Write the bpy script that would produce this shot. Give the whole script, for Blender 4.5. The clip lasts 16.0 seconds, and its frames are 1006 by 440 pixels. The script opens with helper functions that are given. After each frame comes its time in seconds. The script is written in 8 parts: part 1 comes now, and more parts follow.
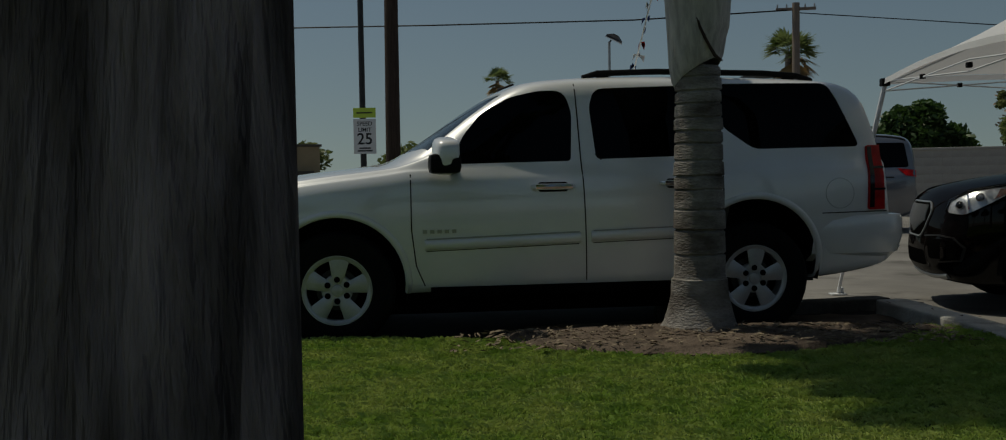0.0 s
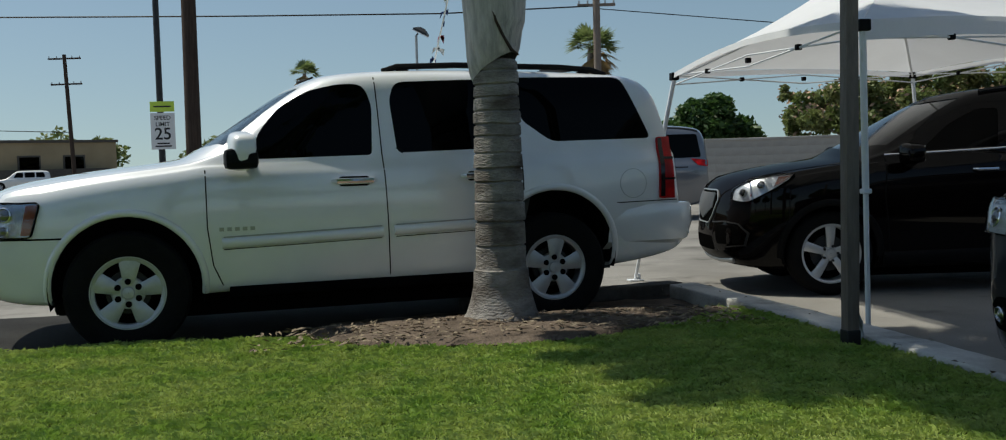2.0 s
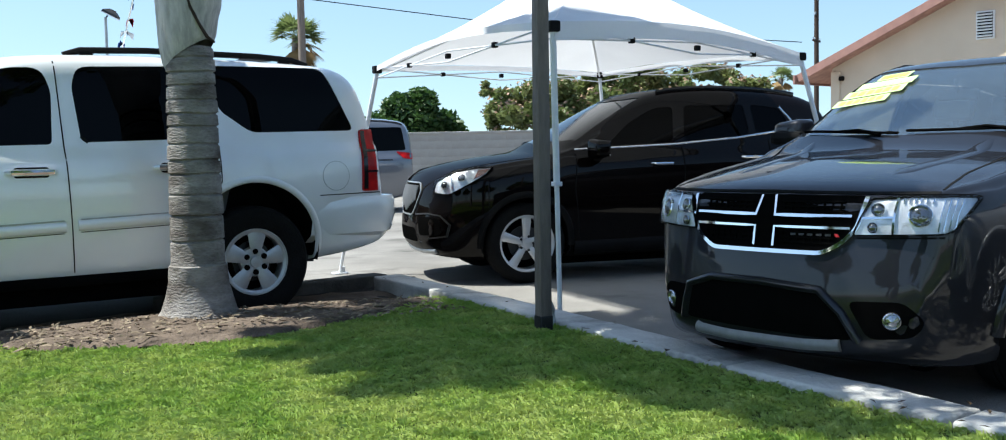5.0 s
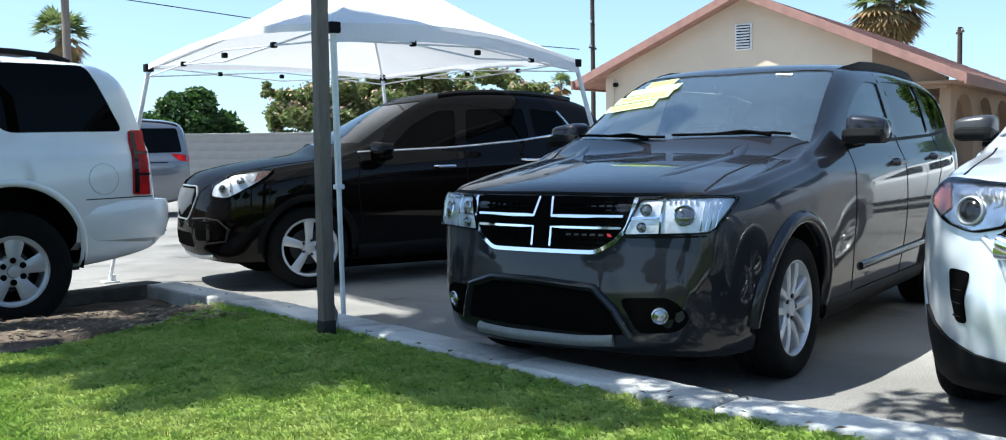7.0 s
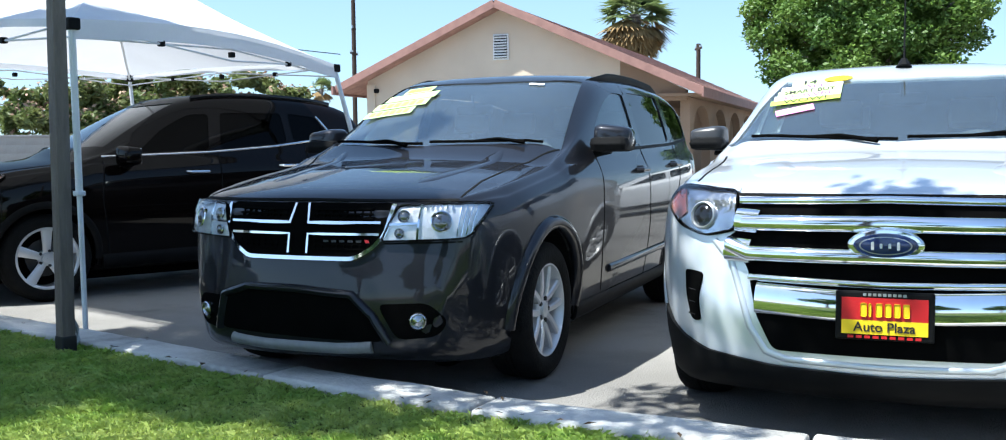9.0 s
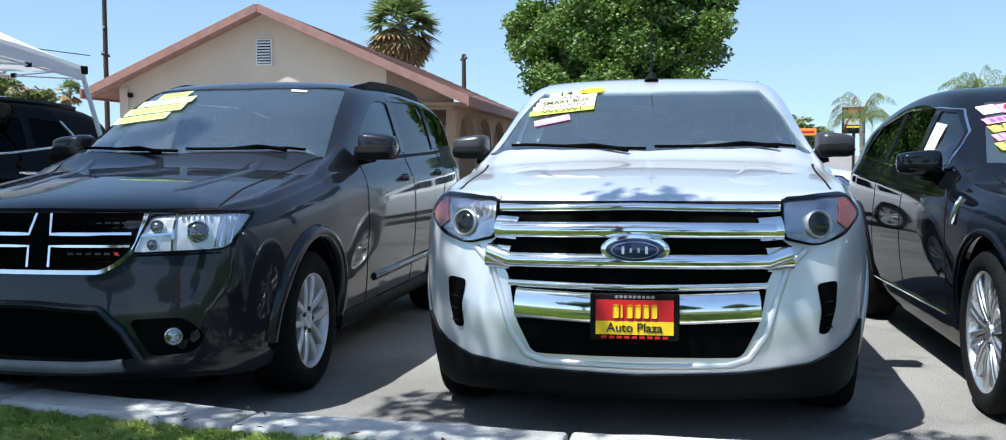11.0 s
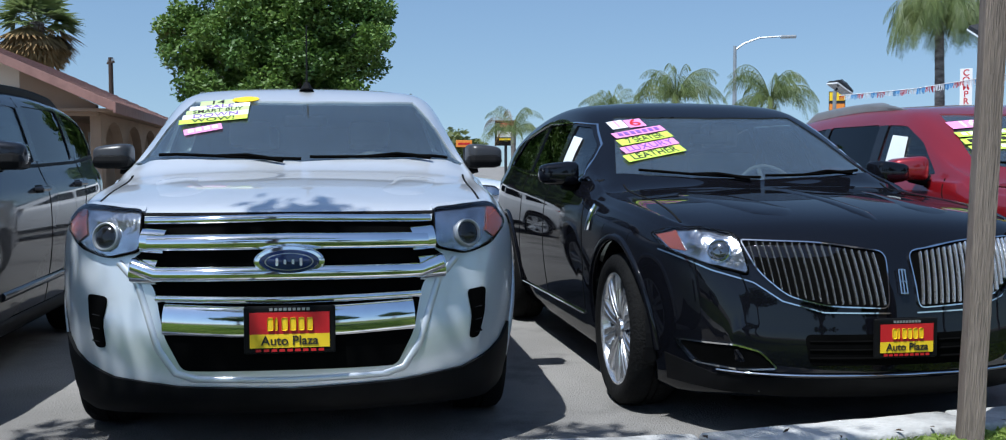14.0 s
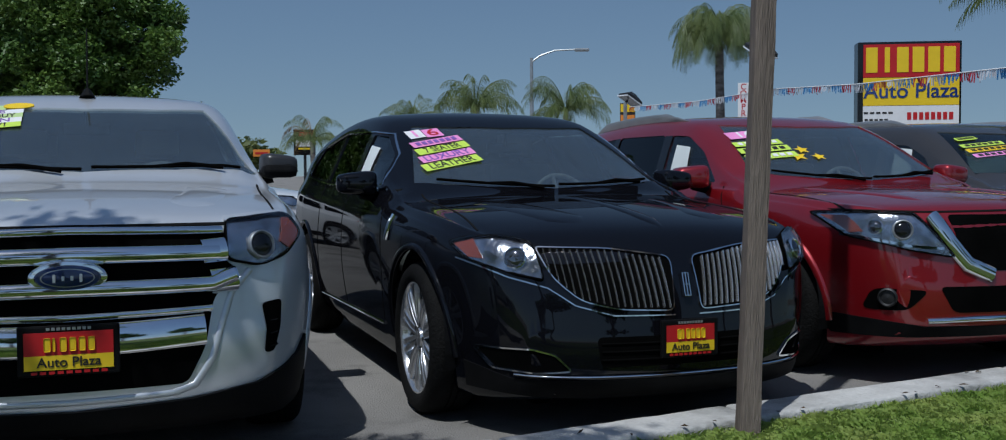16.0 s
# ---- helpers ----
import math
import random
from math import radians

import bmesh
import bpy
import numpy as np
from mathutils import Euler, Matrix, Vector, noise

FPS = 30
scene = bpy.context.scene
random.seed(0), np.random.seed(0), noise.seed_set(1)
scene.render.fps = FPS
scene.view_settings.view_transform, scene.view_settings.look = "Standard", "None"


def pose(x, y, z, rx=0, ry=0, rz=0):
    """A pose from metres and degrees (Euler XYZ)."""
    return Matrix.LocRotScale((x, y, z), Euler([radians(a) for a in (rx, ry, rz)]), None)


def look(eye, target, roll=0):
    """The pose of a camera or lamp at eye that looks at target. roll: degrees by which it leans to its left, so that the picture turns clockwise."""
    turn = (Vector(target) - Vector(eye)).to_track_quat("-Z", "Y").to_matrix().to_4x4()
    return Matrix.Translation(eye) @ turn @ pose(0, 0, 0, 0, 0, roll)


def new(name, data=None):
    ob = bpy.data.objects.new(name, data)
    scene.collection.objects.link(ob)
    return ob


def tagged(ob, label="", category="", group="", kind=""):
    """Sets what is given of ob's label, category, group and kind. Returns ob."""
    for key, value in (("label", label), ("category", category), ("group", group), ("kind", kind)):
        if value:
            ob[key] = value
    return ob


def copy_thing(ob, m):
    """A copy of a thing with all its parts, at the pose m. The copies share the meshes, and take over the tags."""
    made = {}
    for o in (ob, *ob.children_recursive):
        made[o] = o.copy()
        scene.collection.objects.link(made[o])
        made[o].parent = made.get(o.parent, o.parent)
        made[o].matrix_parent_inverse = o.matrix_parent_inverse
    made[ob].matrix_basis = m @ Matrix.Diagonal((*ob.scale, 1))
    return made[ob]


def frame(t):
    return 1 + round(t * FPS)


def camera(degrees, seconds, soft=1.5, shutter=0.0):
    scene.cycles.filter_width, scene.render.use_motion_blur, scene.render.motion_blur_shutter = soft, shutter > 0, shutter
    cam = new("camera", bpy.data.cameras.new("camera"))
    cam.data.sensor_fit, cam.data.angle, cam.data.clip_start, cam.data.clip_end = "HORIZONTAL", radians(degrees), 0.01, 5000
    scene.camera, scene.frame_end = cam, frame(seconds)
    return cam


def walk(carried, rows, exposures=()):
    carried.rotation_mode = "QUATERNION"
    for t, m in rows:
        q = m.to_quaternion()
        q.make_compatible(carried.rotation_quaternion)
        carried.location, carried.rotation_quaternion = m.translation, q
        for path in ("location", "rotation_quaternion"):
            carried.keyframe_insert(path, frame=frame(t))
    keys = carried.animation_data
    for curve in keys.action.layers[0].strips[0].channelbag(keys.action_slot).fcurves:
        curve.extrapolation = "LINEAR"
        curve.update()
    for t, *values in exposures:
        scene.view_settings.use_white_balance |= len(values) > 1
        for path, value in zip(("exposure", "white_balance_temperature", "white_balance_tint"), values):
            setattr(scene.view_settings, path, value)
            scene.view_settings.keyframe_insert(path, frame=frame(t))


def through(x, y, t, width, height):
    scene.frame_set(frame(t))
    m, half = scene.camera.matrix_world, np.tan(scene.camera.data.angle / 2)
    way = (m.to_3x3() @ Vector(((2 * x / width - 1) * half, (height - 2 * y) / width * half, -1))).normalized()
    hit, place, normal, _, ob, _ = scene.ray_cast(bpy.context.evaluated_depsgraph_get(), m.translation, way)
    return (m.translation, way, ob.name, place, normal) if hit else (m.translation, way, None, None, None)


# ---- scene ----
from mathutils.bvhtree import BVHTree

cam = camera(51.32, 16.0, soft=1.1)
PATH = [
    (0.0, pose(-0.049, 0.107, 1.17, 87.50, 0.96, -0.65)),
    (0.5, pose(-0.033, 0.107, 1.17, 87.43, 1.02, -3.06)),
    (1.0, pose(-0.014, 0.107, 1.17, 87.36, 1.18, -5.84)),
    (1.5, pose(0.014, 0.106, 1.17, 87.12, 1.34, -8.41)),
    (2.0, pose(0.020, 0.105, 1.17, 86.90, 1.65, -10.93)),
    (2.5, pose(0.025, 0.104, 1.17, 86.69, 1.76, -13.45)),
    (3.0, pose(0.029, 0.103, 1.17, 86.49, 1.56, -15.92)),
    (3.5, pose(0.034, 0.101, 1.17, 86.42, 1.70, -18.75)),
    (4.0, pose(0.040, 0.100, 1.17, 86.29, 1.57, -21.64)),
    (6.5, pose(0.062, 0.088, 1.17, 86.04, 0.93, -35.18)),
    (7.0, pose(0.067, 0.084, 1.17, 86.03, 0.96, -38.50)),
    (7.5, pose(0.071, 0.080, 1.17, 86.02, 0.85, -41.49)),
    (8.0, pose(0.076, 0.076, 1.17, 86.06, 0.81, -44.90)),
    (8.5, pose(0.080, 0.071, 1.17, 86.10, 0.59, -48.32)),
    (9.0, pose(0.084, 0.067, 1.17, 86.20, 0.52, -51.41)),
    (11.5, pose(0.099, 0.042, 1.17, 86.63, 0.25, -67.15)),
    (12.0, pose(0.101, 0.036, 1.17, 86.69, 0.24, -70.23)),
    (12.5, pose(0.103, 0.031, 1.17, 86.73, 0.17, -73.31)),
    (13.0, pose(0.104, 0.026, 1.17, 86.83, 0.05, -76.19)),
    (13.5, pose(0.105, 0.020, 1.17, 86.93, 0.20, -79.19)),
    (14.0, pose(0.106, 0.014, 1.17, 87.06, 0.14, -82.30)),
    (14.5, pose(0.107, 0.011, 1.17, 87.23, -0.28, -83.99)),
    (15.0, pose(0.107, 0.004, 1.17, 87.30, 0.12, -87.75)),
    (15.5, pose(0.107, -0.001, 1.17, 87.43, 0.22, -90.67)),
    (16.0, pose(0.107, -0.006, 1.17, 87.53, 0.35, -93.11)),
]
# the clip fades in from dark and out again
EXPOSURES = [(0.0, -1.43, 7300, 3), (0.5, -1.20, 7200, 3), (1.0, -0.85, 7000, 3), (1.5, -0.48, 6900, 3), (2.0, -0.18, 6800, 3), (2.5, 0.17, 6700, 3), (3.0, 0.42, 6600, 3), (3.5, 0.57, 6500, 3), (4.0, 0.72, 6400, 4),
             (6.5, 1.17, 6100, 4), (9.0, 1.20, 6000, 5), (11.5, 0.72, 5950, 7), (13.0, 0.52, 5750, 8), (13.5, 0.37, 5750, 8), (14.0, 0.22, 5750, 8), (14.5, -0.03, 5750, 8), (15.0, -0.23, 5750, 8), (15.5, -0.48, 5750, 8), (16.0, -0.78, 5750, 8)]
walk(cam, PATH, EXPOSURES)

# ---- sky and sun ----
SUN_EL, SUN_AZ = 62.8, -61.0  # degrees; azimuth from +y towards +x
world = bpy.data.worlds.new("sky")
scene.world = world
world.use_nodes = True
wn = world.node_tree
sky = wn.nodes.new("ShaderNodeTexSky")
sky.sky_type, sky.sun_disc = "NISHITA", False
sky.sun_elevation, sky.sun_rotation = radians(SUN_EL), radians(SUN_AZ)
sky.air_density, sky.dust_density, sky.ozone_density = 1.2, 0.7, 1.5
sky.altitude = 100
# haze evens out the lowest band of the sky
coord, parts, lift, join, unit = (wn.nodes.new(k) for k in ("ShaderNodeTexCoord", "ShaderNodeSeparateXYZ", "ShaderNodeMapRange", "ShaderNodeCombineXYZ", "ShaderNodeVectorMath"))
unit.operation = "NORMALIZE"
wn.links.new(coord.outputs["Generated"], parts.inputs[0])
wn.links.new(parts.outputs[2], lift.inputs[0])
lift.inputs[1].default_value, lift.inputs[2].default_value, lift.inputs[3].default_value, lift.inputs[4].default_value = 0.0, 1.0, 0.10, 1.0
for k in (0, 1):
    wn.links.new(parts.outputs[k], join.inputs[k])
wn.links.new(lift.outputs[0], join.inputs[2])
wn.links.new(join.outputs[0], unit.inputs[0])
wn.links.new(unit.outputs[0], sky.inputs[0])
background = wn.nodes["Background"]
wn.links.new(sky.outputs[0], background.inputs[0])
background.inputs[1].default_value = 0.100
lamp = bpy.data.lights.new("sun", "SUN")
lamp.energy, lamp.angle, lamp.color = 5.0, radians(0.55), (1.0, 0.96, 0.89)
sun = new("sun", lamp)
a, e = radians(SUN_AZ), radians(SUN_EL)
sun_dir = Vector((math.sin(a) * math.cos(e), math.cos(a) * math.cos(e), math.sin(e)))
sun.matrix_world = look(sun_dir * 60, (0, 0, 0))


# ---- materials ----
def mat(name, color, rough=0.6, metal=0.0, vary=0.15, scale=6.0, bump=0.0, bscale=60.0, color2=None, coat=0.0, spec=0.5, fine=0.0, emit=0.0, stretch=None, subsurface=0.0):
    """A surface with two scales of variation: broad patches and fine grain, and a relief."""
    m = bpy.data.materials.new(name)
    m.use_nodes = True
    nt = m.node_tree
    b = nt.nodes["Principled BSDF"]
    b.inputs["Roughness"].default_value, b.inputs["Metallic"].default_value = rough, metal
    b.inputs["Specular IOR Level"].default_value = spec * (0.3 if rough >= 0.8 else 1.0)
    if coat:
        b.inputs["Coat Weight"].default_value, b.inputs["Coat Roughness"].default_value = coat, 0.03
    tc = nt.nodes.new("ShaderNodeTexCoord")
    vec = tc.outputs["Object"]
    if stretch:
        mp = nt.nodes.new("ShaderNodeMapping")
        mp.inputs["Scale"].default_value = stretch
        nt.links.new(vec, mp.inputs[0])
        vec = mp.outputs[0]
    c2 = color2 or tuple(c * (1 - vary) for c in color)
    n1 = nt.nodes.new("ShaderNodeTexNoise")
    n1.inputs["Scale"].default_value, n1.inputs["Detail"].default_value = scale, 5
    nt.links.new(vec, n1.inputs[0])
    mix = nt.nodes.new("ShaderNodeMix")
    mix.data_type = "RGBA"
    ramp = nt.nodes.new("ShaderNodeValToRGB")
    ramp.color_ramp.elements[0].position, ramp.color_ramp.elements[1].position = 0.35, 0.65
    nt.links.new(n1.outputs[0], ramp.inputs[0])
    nt.links.new(ramp.outputs[0], mix.inputs[0])
    mix.inputs[6].default_value, mix.inputs[7].default_value = (*color, 1), (*c2, 1)
    out = mix.outputs[2]
    if fine or bump:
        n2 = nt.nodes.new("ShaderNodeTexNoise")
        n2.inputs["Scale"].default_value, n2.inputs["Detail"].default_value = bscale, 4
        nt.links.new(vec, n2.inputs[0])
    if fine:
        mr = nt.nodes.new("ShaderNodeMapRange")
        mr.inputs[3].default_value, mr.inputs[4].default_value = 1 - fine, 1 + fine
        nt.links.new(n2.outputs[0], mr.inputs[0])
        mul = nt.nodes.new("ShaderNodeVectorMath")
        mul.operation = "SCALE"
        nt.links.new(out, mul.inputs[0])
        nt.links.new(mr.outputs[0], mul.inputs["Scale"])
        out = mul.outputs[0]
    nt.links.new(out, b.inputs["Base Color"])
    if bump:
        bp = nt.nodes.new("ShaderNodeBump")
        bp.inputs["Strength"].default_value, bp.inputs["Distance"].default_value = bump, 0.02
        nt.links.new(n2.outputs[0], bp.inputs["Height"])
        nt.links.new(bp.outputs[0], b.inputs["Normal"])
    if emit:
        nt.links.new(out, b.inputs["Emission Color"])
        b.inputs["Emission Strength"].default_value = emit
    return m


def glass(name, tint, f0=0.06, rough=0.0, dust=0.0):
    """A thin pane: clear or tinted see-through mixed with a sharp mirror by Fresnel."""
    m = bpy.data.materials.new(name)
    m.use_nodes = True
    nt = m.node_tree
    nt.nodes.remove(nt.nodes["Principled BSDF"])
    t, g, lw, pw, fr, mx = (nt.nodes.new(k) for k in ("ShaderNodeBsdfTransparent", "ShaderNodeBsdfGlossy", "ShaderNodeLayerWeight", "ShaderNodeMath", "ShaderNodeMapRange", "ShaderNodeMixShader"))
    t.inputs[0].default_value = (*tint, 1)
    g.inputs["Roughness"].default_value = rough
    lw.inputs[0].default_value = 0.5
    pw.operation = "POWER"
    pw.inputs[1].default_value = 5.0
    nt.links.new(lw.outputs["Facing"], pw.inputs[0])
    fr.inputs[3].default_value, fr.inputs[4].default_value = f0, 1.0
    nt.links.new(pw.outputs[0], fr.inputs[0])
    nt.links.new(fr.outputs[0], mx.inputs[0])
    # dust film whose pale blue also paints a sky sheen on the pane
    if dust:
        df, dm, tc, nz, mr = (nt.nodes.new(k) for k in ("ShaderNodeBsdfDiffuse", "ShaderNodeMixShader", "ShaderNodeTexCoord", "ShaderNodeTexNoise", "ShaderNodeMapRange"))
        df.inputs[0].default_value = (0.58, 0.68, 0.72, 1)
        nz.inputs["Scale"].default_value, nz.inputs["Detail"].default_value = 4.0, 5
        nt.links.new(tc.outputs["Object"], nz.inputs[0])
        mr.inputs[3].default_value, mr.inputs[4].default_value = dust * 0.6, dust * 1.4
        nt.links.new(nz.outputs[0], mr.inputs[0])
        nt.links.new(mr.outputs[0], dm.inputs[0])
        nt.links.new(t.outputs[0], dm.inputs[1])
        nt.links.new(df.outputs[0], dm.inputs[2])
        t = dm
    nt.links.new(t.outputs[0], mx.inputs[1])
    nt.links.new(g.outputs[0], mx.inputs[2])
    nt.links.new(mx.outputs[0], nt.nodes["Material Output"].inputs[0])
    return m


def thin_leaf(name, color, color2, scale, through, fine=0.3):
    """Blades and leaves: a soft gloss, and light that comes through them."""
    m = mat(name, color, 0.5, color2=color2, scale=scale, fine=fine, bscale=40)
    nt = m.node_tree
    b = nt.nodes["Principled BSDF"]
    t, mx = nt.nodes.new("ShaderNodeBsdfTranslucent"), nt.nodes.new("ShaderNodeMixShader")
    nt.links.new(b.inputs["Base Color"].links[0].from_socket, t.inputs[0])
    mx.inputs[0].default_value = through
    nt.links.new(b.outputs[0], mx.inputs[1])
    nt.links.new(t.outputs[0], mx.inputs[2])
    nt.links.new(mx.outputs[0], nt.nodes["Material Output"].inputs[0])
    return m


def paint(name, color, metal=0.3, rough=0.35):
    m = mat(name, color, rough, metal, vary=0.06, scale=3.0, fine=0.06, bscale=900, coat=1.0, spec=0.5 if max(color) > 0.1 else 0.0)
    m.node_tree.nodes["Principled BSDF"].inputs["Coat IOR"].default_value = 1.65
    return m


M_ASPHALT = mat("asphalt", (0.285, 0.272, 0.255), 0.95, vary=0.3, scale=0.5, bump=0.5, bscale=90, fine=0.2, spec=0.1)
def stained(m, scale, dark, lo, hi):
    """Adds spilt and worn patches of their own shape to a ground material."""
    nt = m.node_tree
    base = nt.nodes["Principled BSDF"].inputs["Base Color"]
    src = base.links[0].from_socket
    tc, nz, mr, mx = (nt.nodes.new(k) for k in ("ShaderNodeTexCoord", "ShaderNodeTexNoise", "ShaderNodeMapRange", "ShaderNodeMix"))
    mx.data_type, mx.blend_type = "RGBA", "MULTIPLY"
    nz.inputs["Scale"].default_value, nz.inputs["Detail"].default_value, nz.inputs["Roughness"].default_value = scale, 6, 0.62
    nt.links.new(tc.outputs["Object"], nz.inputs[0])
    mr.inputs[1].default_value, mr.inputs[2].default_value = lo, hi
    nt.links.new(nz.outputs[0], mr.inputs[0])
    nt.links.new(mr.outputs[0], mx.inputs[0])
    nt.links.new(src, mx.inputs[6])
    mx.inputs[7].default_value = (dark, dark, dark, 1)
    nt.links.new(mx.outputs[2], base)


stained(M_ASPHALT, 1.1, 0.62, 0.54, 0.66)
stained(M_ASPHALT, 0.35, 0.8, 0.48, 0.60)
M_KERB = mat("kerb_concrete", (0.58, 0.57, 0.545), 0.85, vary=0.3, scale=4, bump=0.5, bscale=45, fine=0.15)
stained(M_KERB, 3.0, 0.6, 0.55, 0.72)
M_SOIL = mat("dry_soil", (0.15, 0.115, 0.09), 0.95, vary=0.45, scale=5, bump=1.0, bscale=40, fine=0.3)
M_TURF = mat("turf", (0.085, 0.12, 0.03), 0.9, vary=0.35, scale=2.5, bump=1.0, bscale=60, fine=0.4)
M_BLADE = thin_leaf("grass_blade", (0.23, 0.36, 0.06), (0.40, 0.475, 0.125), 3.5, 0.34, fine=0.4)
# darker copy of the tan stucco, with the porch's shade in its colour
M_PORCHSHADE = mat("shaded_porch_stucco", (0.34, 0.235, 0.16), 0.9, vary=0.15, scale=1.2, bump=0.3, bscale=80)
M_STUCCO = mat("tan_stucco", (0.68, 0.56, 0.43), 0.9, vary=0.08, scale=1.2, bump=0.3, bscale=80, fine=0.06)
M_TILE = mat("red_roof", (0.42, 0.245, 0.20), 0.8, vary=0.3, scale=5, fine=0.2, bscale=30)
M_FASCIA = mat("red_brown_fascia", (0.31, 0.165, 0.135), 0.7, vary=0.2)
M_BLOCK = mat("grey_block", (0.42, 0.40, 0.37), 0.92, vary=0.25, scale=1.5, bump=0.5, bscale=50, fine=0.12)
M_WOOD = mat("weathered_wood", (0.245, 0.2, 0.168), 0.85, vary=0.25, scale=5, bump=0.7, bscale=25, fine=0.3, stretch=(6, 6, 0.5))
M_POLEWOOD = mat("dark_pole_wood", (0.07, 0.05, 0.04), 0.85, vary=0.4, scale=5, bump=0.6, bscale=25, fine=0.3, stretch=(4, 4, 0.4))
M_BARK = mat("dark_bark", (0.42, 0.335, 0.33), 0.95, vary=0.8, scale=4.5, bump=1.0, bscale=16, fine=0.4, stretch=(5, 5, 0.8))
M_PALMBARK = mat("palm_bark", (0.30, 0.28, 0.262), 0.95, color2=(0.10, 0.085, 0.075), scale=3.2, bump=0.8, bscale=34, fine=0.35, stretch=(1.0, 1.0, 2.6))
M_PALMSHEATH = mat("palm_sheath", (0.58, 0.555, 0.53), 0.8, vary=0.35, scale=8, bump=0.5, bscale=30, fine=0.2, stretch=(3, 3, 0.6))
M_LEAF = thin_leaf("leaf_green", (0.068, 0.14, 0.022), (0.15, 0.24, 0.042), 1.3, 0.25)
M_LEAFDARK = thin_leaf("leaf_dark_green", (0.035, 0.08, 0.02), (0.06, 0.12, 0.025), 2.0, 0.35)
M_LEAFPALE = thin_leaf("leaf_pale_green", (0.13, 0.18, 0.05), (0.20, 0.22, 0.08), 1.2, 0.4)
M_BLOSSOM = mat("pink_blossom", (0.42, 0.29, 0.20), 0.8, vary=0.3)
M_FROND = thin_leaf("palm_frond", (0.22, 0.27, 0.10), (0.13, 0.18, 0.06), 1.5, 0.35)
M_DRYFROND = mat("dry_frond", (0.30, 0.20, 0.09), 0.8, vary=0.4, scale=2)
M_CANOPY = thin_leaf("white_canvas", (0.80, 0.80, 0.82), (0.76, 0.76, 0.78), 2.0, 0.24, fine=0.03)
M_STEELWHITE = mat("white_steel", (0.75, 0.77, 0.80), 0.35, vary=0.1, scale=9)
M_STEELGREY = mat("galvanised_steel", (0.40, 0.42, 0.43), 0.45, 0.6, vary=0.2, scale=6)
M_BLACKPLASTIC = mat("black_plastic", (0.007, 0.007, 0.0075), 0.6, vary=0.3, scale=10, fine=0.1, bscale=200, spec=0.10)
M_GLOSSBLACK = mat("gloss_black", (0.008, 0.008, 0.009), 0.12, vary=0.2, scale=8)
M_RUBBER = mat("tyre_rubber", (0.007, 0.007, 0.007), 0.85, vary=0.35, scale=14, bump=0.4, bscale=70, fine=0.2)
M_CHROME = mat("chrome", (0.86, 0.87, 0.88), 0.06, 1.0, vary=0.05, scale=12)
M_ALLOY = mat("silver_alloy", (0.66, 0.67, 0.69), 0.32, 0.45, vary=0.1, scale=9)
M_BRIGHTALLOY = mat("polished_alloy", (0.70, 0.71, 0.73), 0.2, 0.85, vary=0.1, scale=9)
M_DARKMETAL = mat("dark_metal", (0.05, 0.05, 0.052), 0.5, 0.6, vary=0.3, scale=9)
M_SATIN = mat("satin_silver", (0.42, 0.43, 0.44), 0.35, 0.6, vary=0.1)
M_DULLSILVER = mat("dull_silver_plastic", (0.20, 0.205, 0.21), 0.5, 0.2, vary=0.15, scale=14, fine=0.1)
M_INTERIOR = mat("dark_interior", (0.10, 0.10, 0.104), 0.8, vary=0.3, scale=8)
M_LEATHER = mat("grey_leather", (0.24, 0.235, 0.23), 0.6, vary=0.2, scale=8)
M_BEIGE = mat("beige_trim", (0.42, 0.38, 0.31), 0.7, vary=0.1, scale=6)
M_GLASS_CLEAR = glass("windshield_glass", (0.82, 0.88, 0.88), 0.20, dust=0.04)
M_GLASS_SIDE = glass("side_glass", (0.62, 0.66, 0.65), 0.09, dust=0.003)
M_GLASS_TINT = glass("dark_tinted_glass", (0.02, 0.02, 0.022), 0.010)
M_GLASS_PRIVACY = glass("privacy_glass", (0.06, 0.065, 0.065), 0.045)
M_LENS = glass("headlight_lens", (0.95, 0.96, 0.97), 0.03)
M_REFLECTOR = mat("lamp_reflector", (0.56, 0.58, 0.62), 0.18, 0.95, color2=(0.30, 0.31, 0.34), scale=14, bump=0.3, bscale=22)
M_REFLECTORBRIGHT = mat("bright_lamp_reflector", (0.80, 0.81, 0.83), 0.28, 0.6, color2=(0.58, 0.59, 0.62), scale=14, bump=0.25, bscale=22)
M_LAMPGLASS = mat("lamp_bowl", (0.22, 0.23, 0.25), 0.08, 0.9, vary=0.3, scale=30)
M_AMBER = mat("amber_lens", (0.22, 0.05, 0.025), 0.15, vary=0.2, coat=1)
M_REDLENS = mat("red_lens", (0.55, 0.006, 0.008), 0.3, vary=0.5, scale=12, coat=0.1, spec=0.2)
M_VOID = mat("grille_black", (0.004, 0.004, 0.004), 0.95, vary=0.3, spec=0.0)
M_SEAM = mat("panel_gap", (0.006, 0.006, 0.006), 0.9, vary=0.3)
M_WHITE = mat("white_vinyl", (0.80, 0.80, 0.80), 0.6, vary=0.05)
M_PALENEON = mat("pale_neon_vinyl", (0.52, 0.68, 0.28), 0.55, vary=0.06)
M_PAPER = mat("white_paper", (0.70, 0.75, 0.74), 0.7, vary=0.05)
M_BLACK = mat("black_print", (0.012, 0.012, 0.012), 0.6, vary=0.1)
M_RED = mat("red_print", (0.50, 0.012, 0.016), 0.45, vary=0.1)
M_YELLOW = mat("yellow_print", (0.85, 0.58, 0.01), 0.5, vary=0.06)
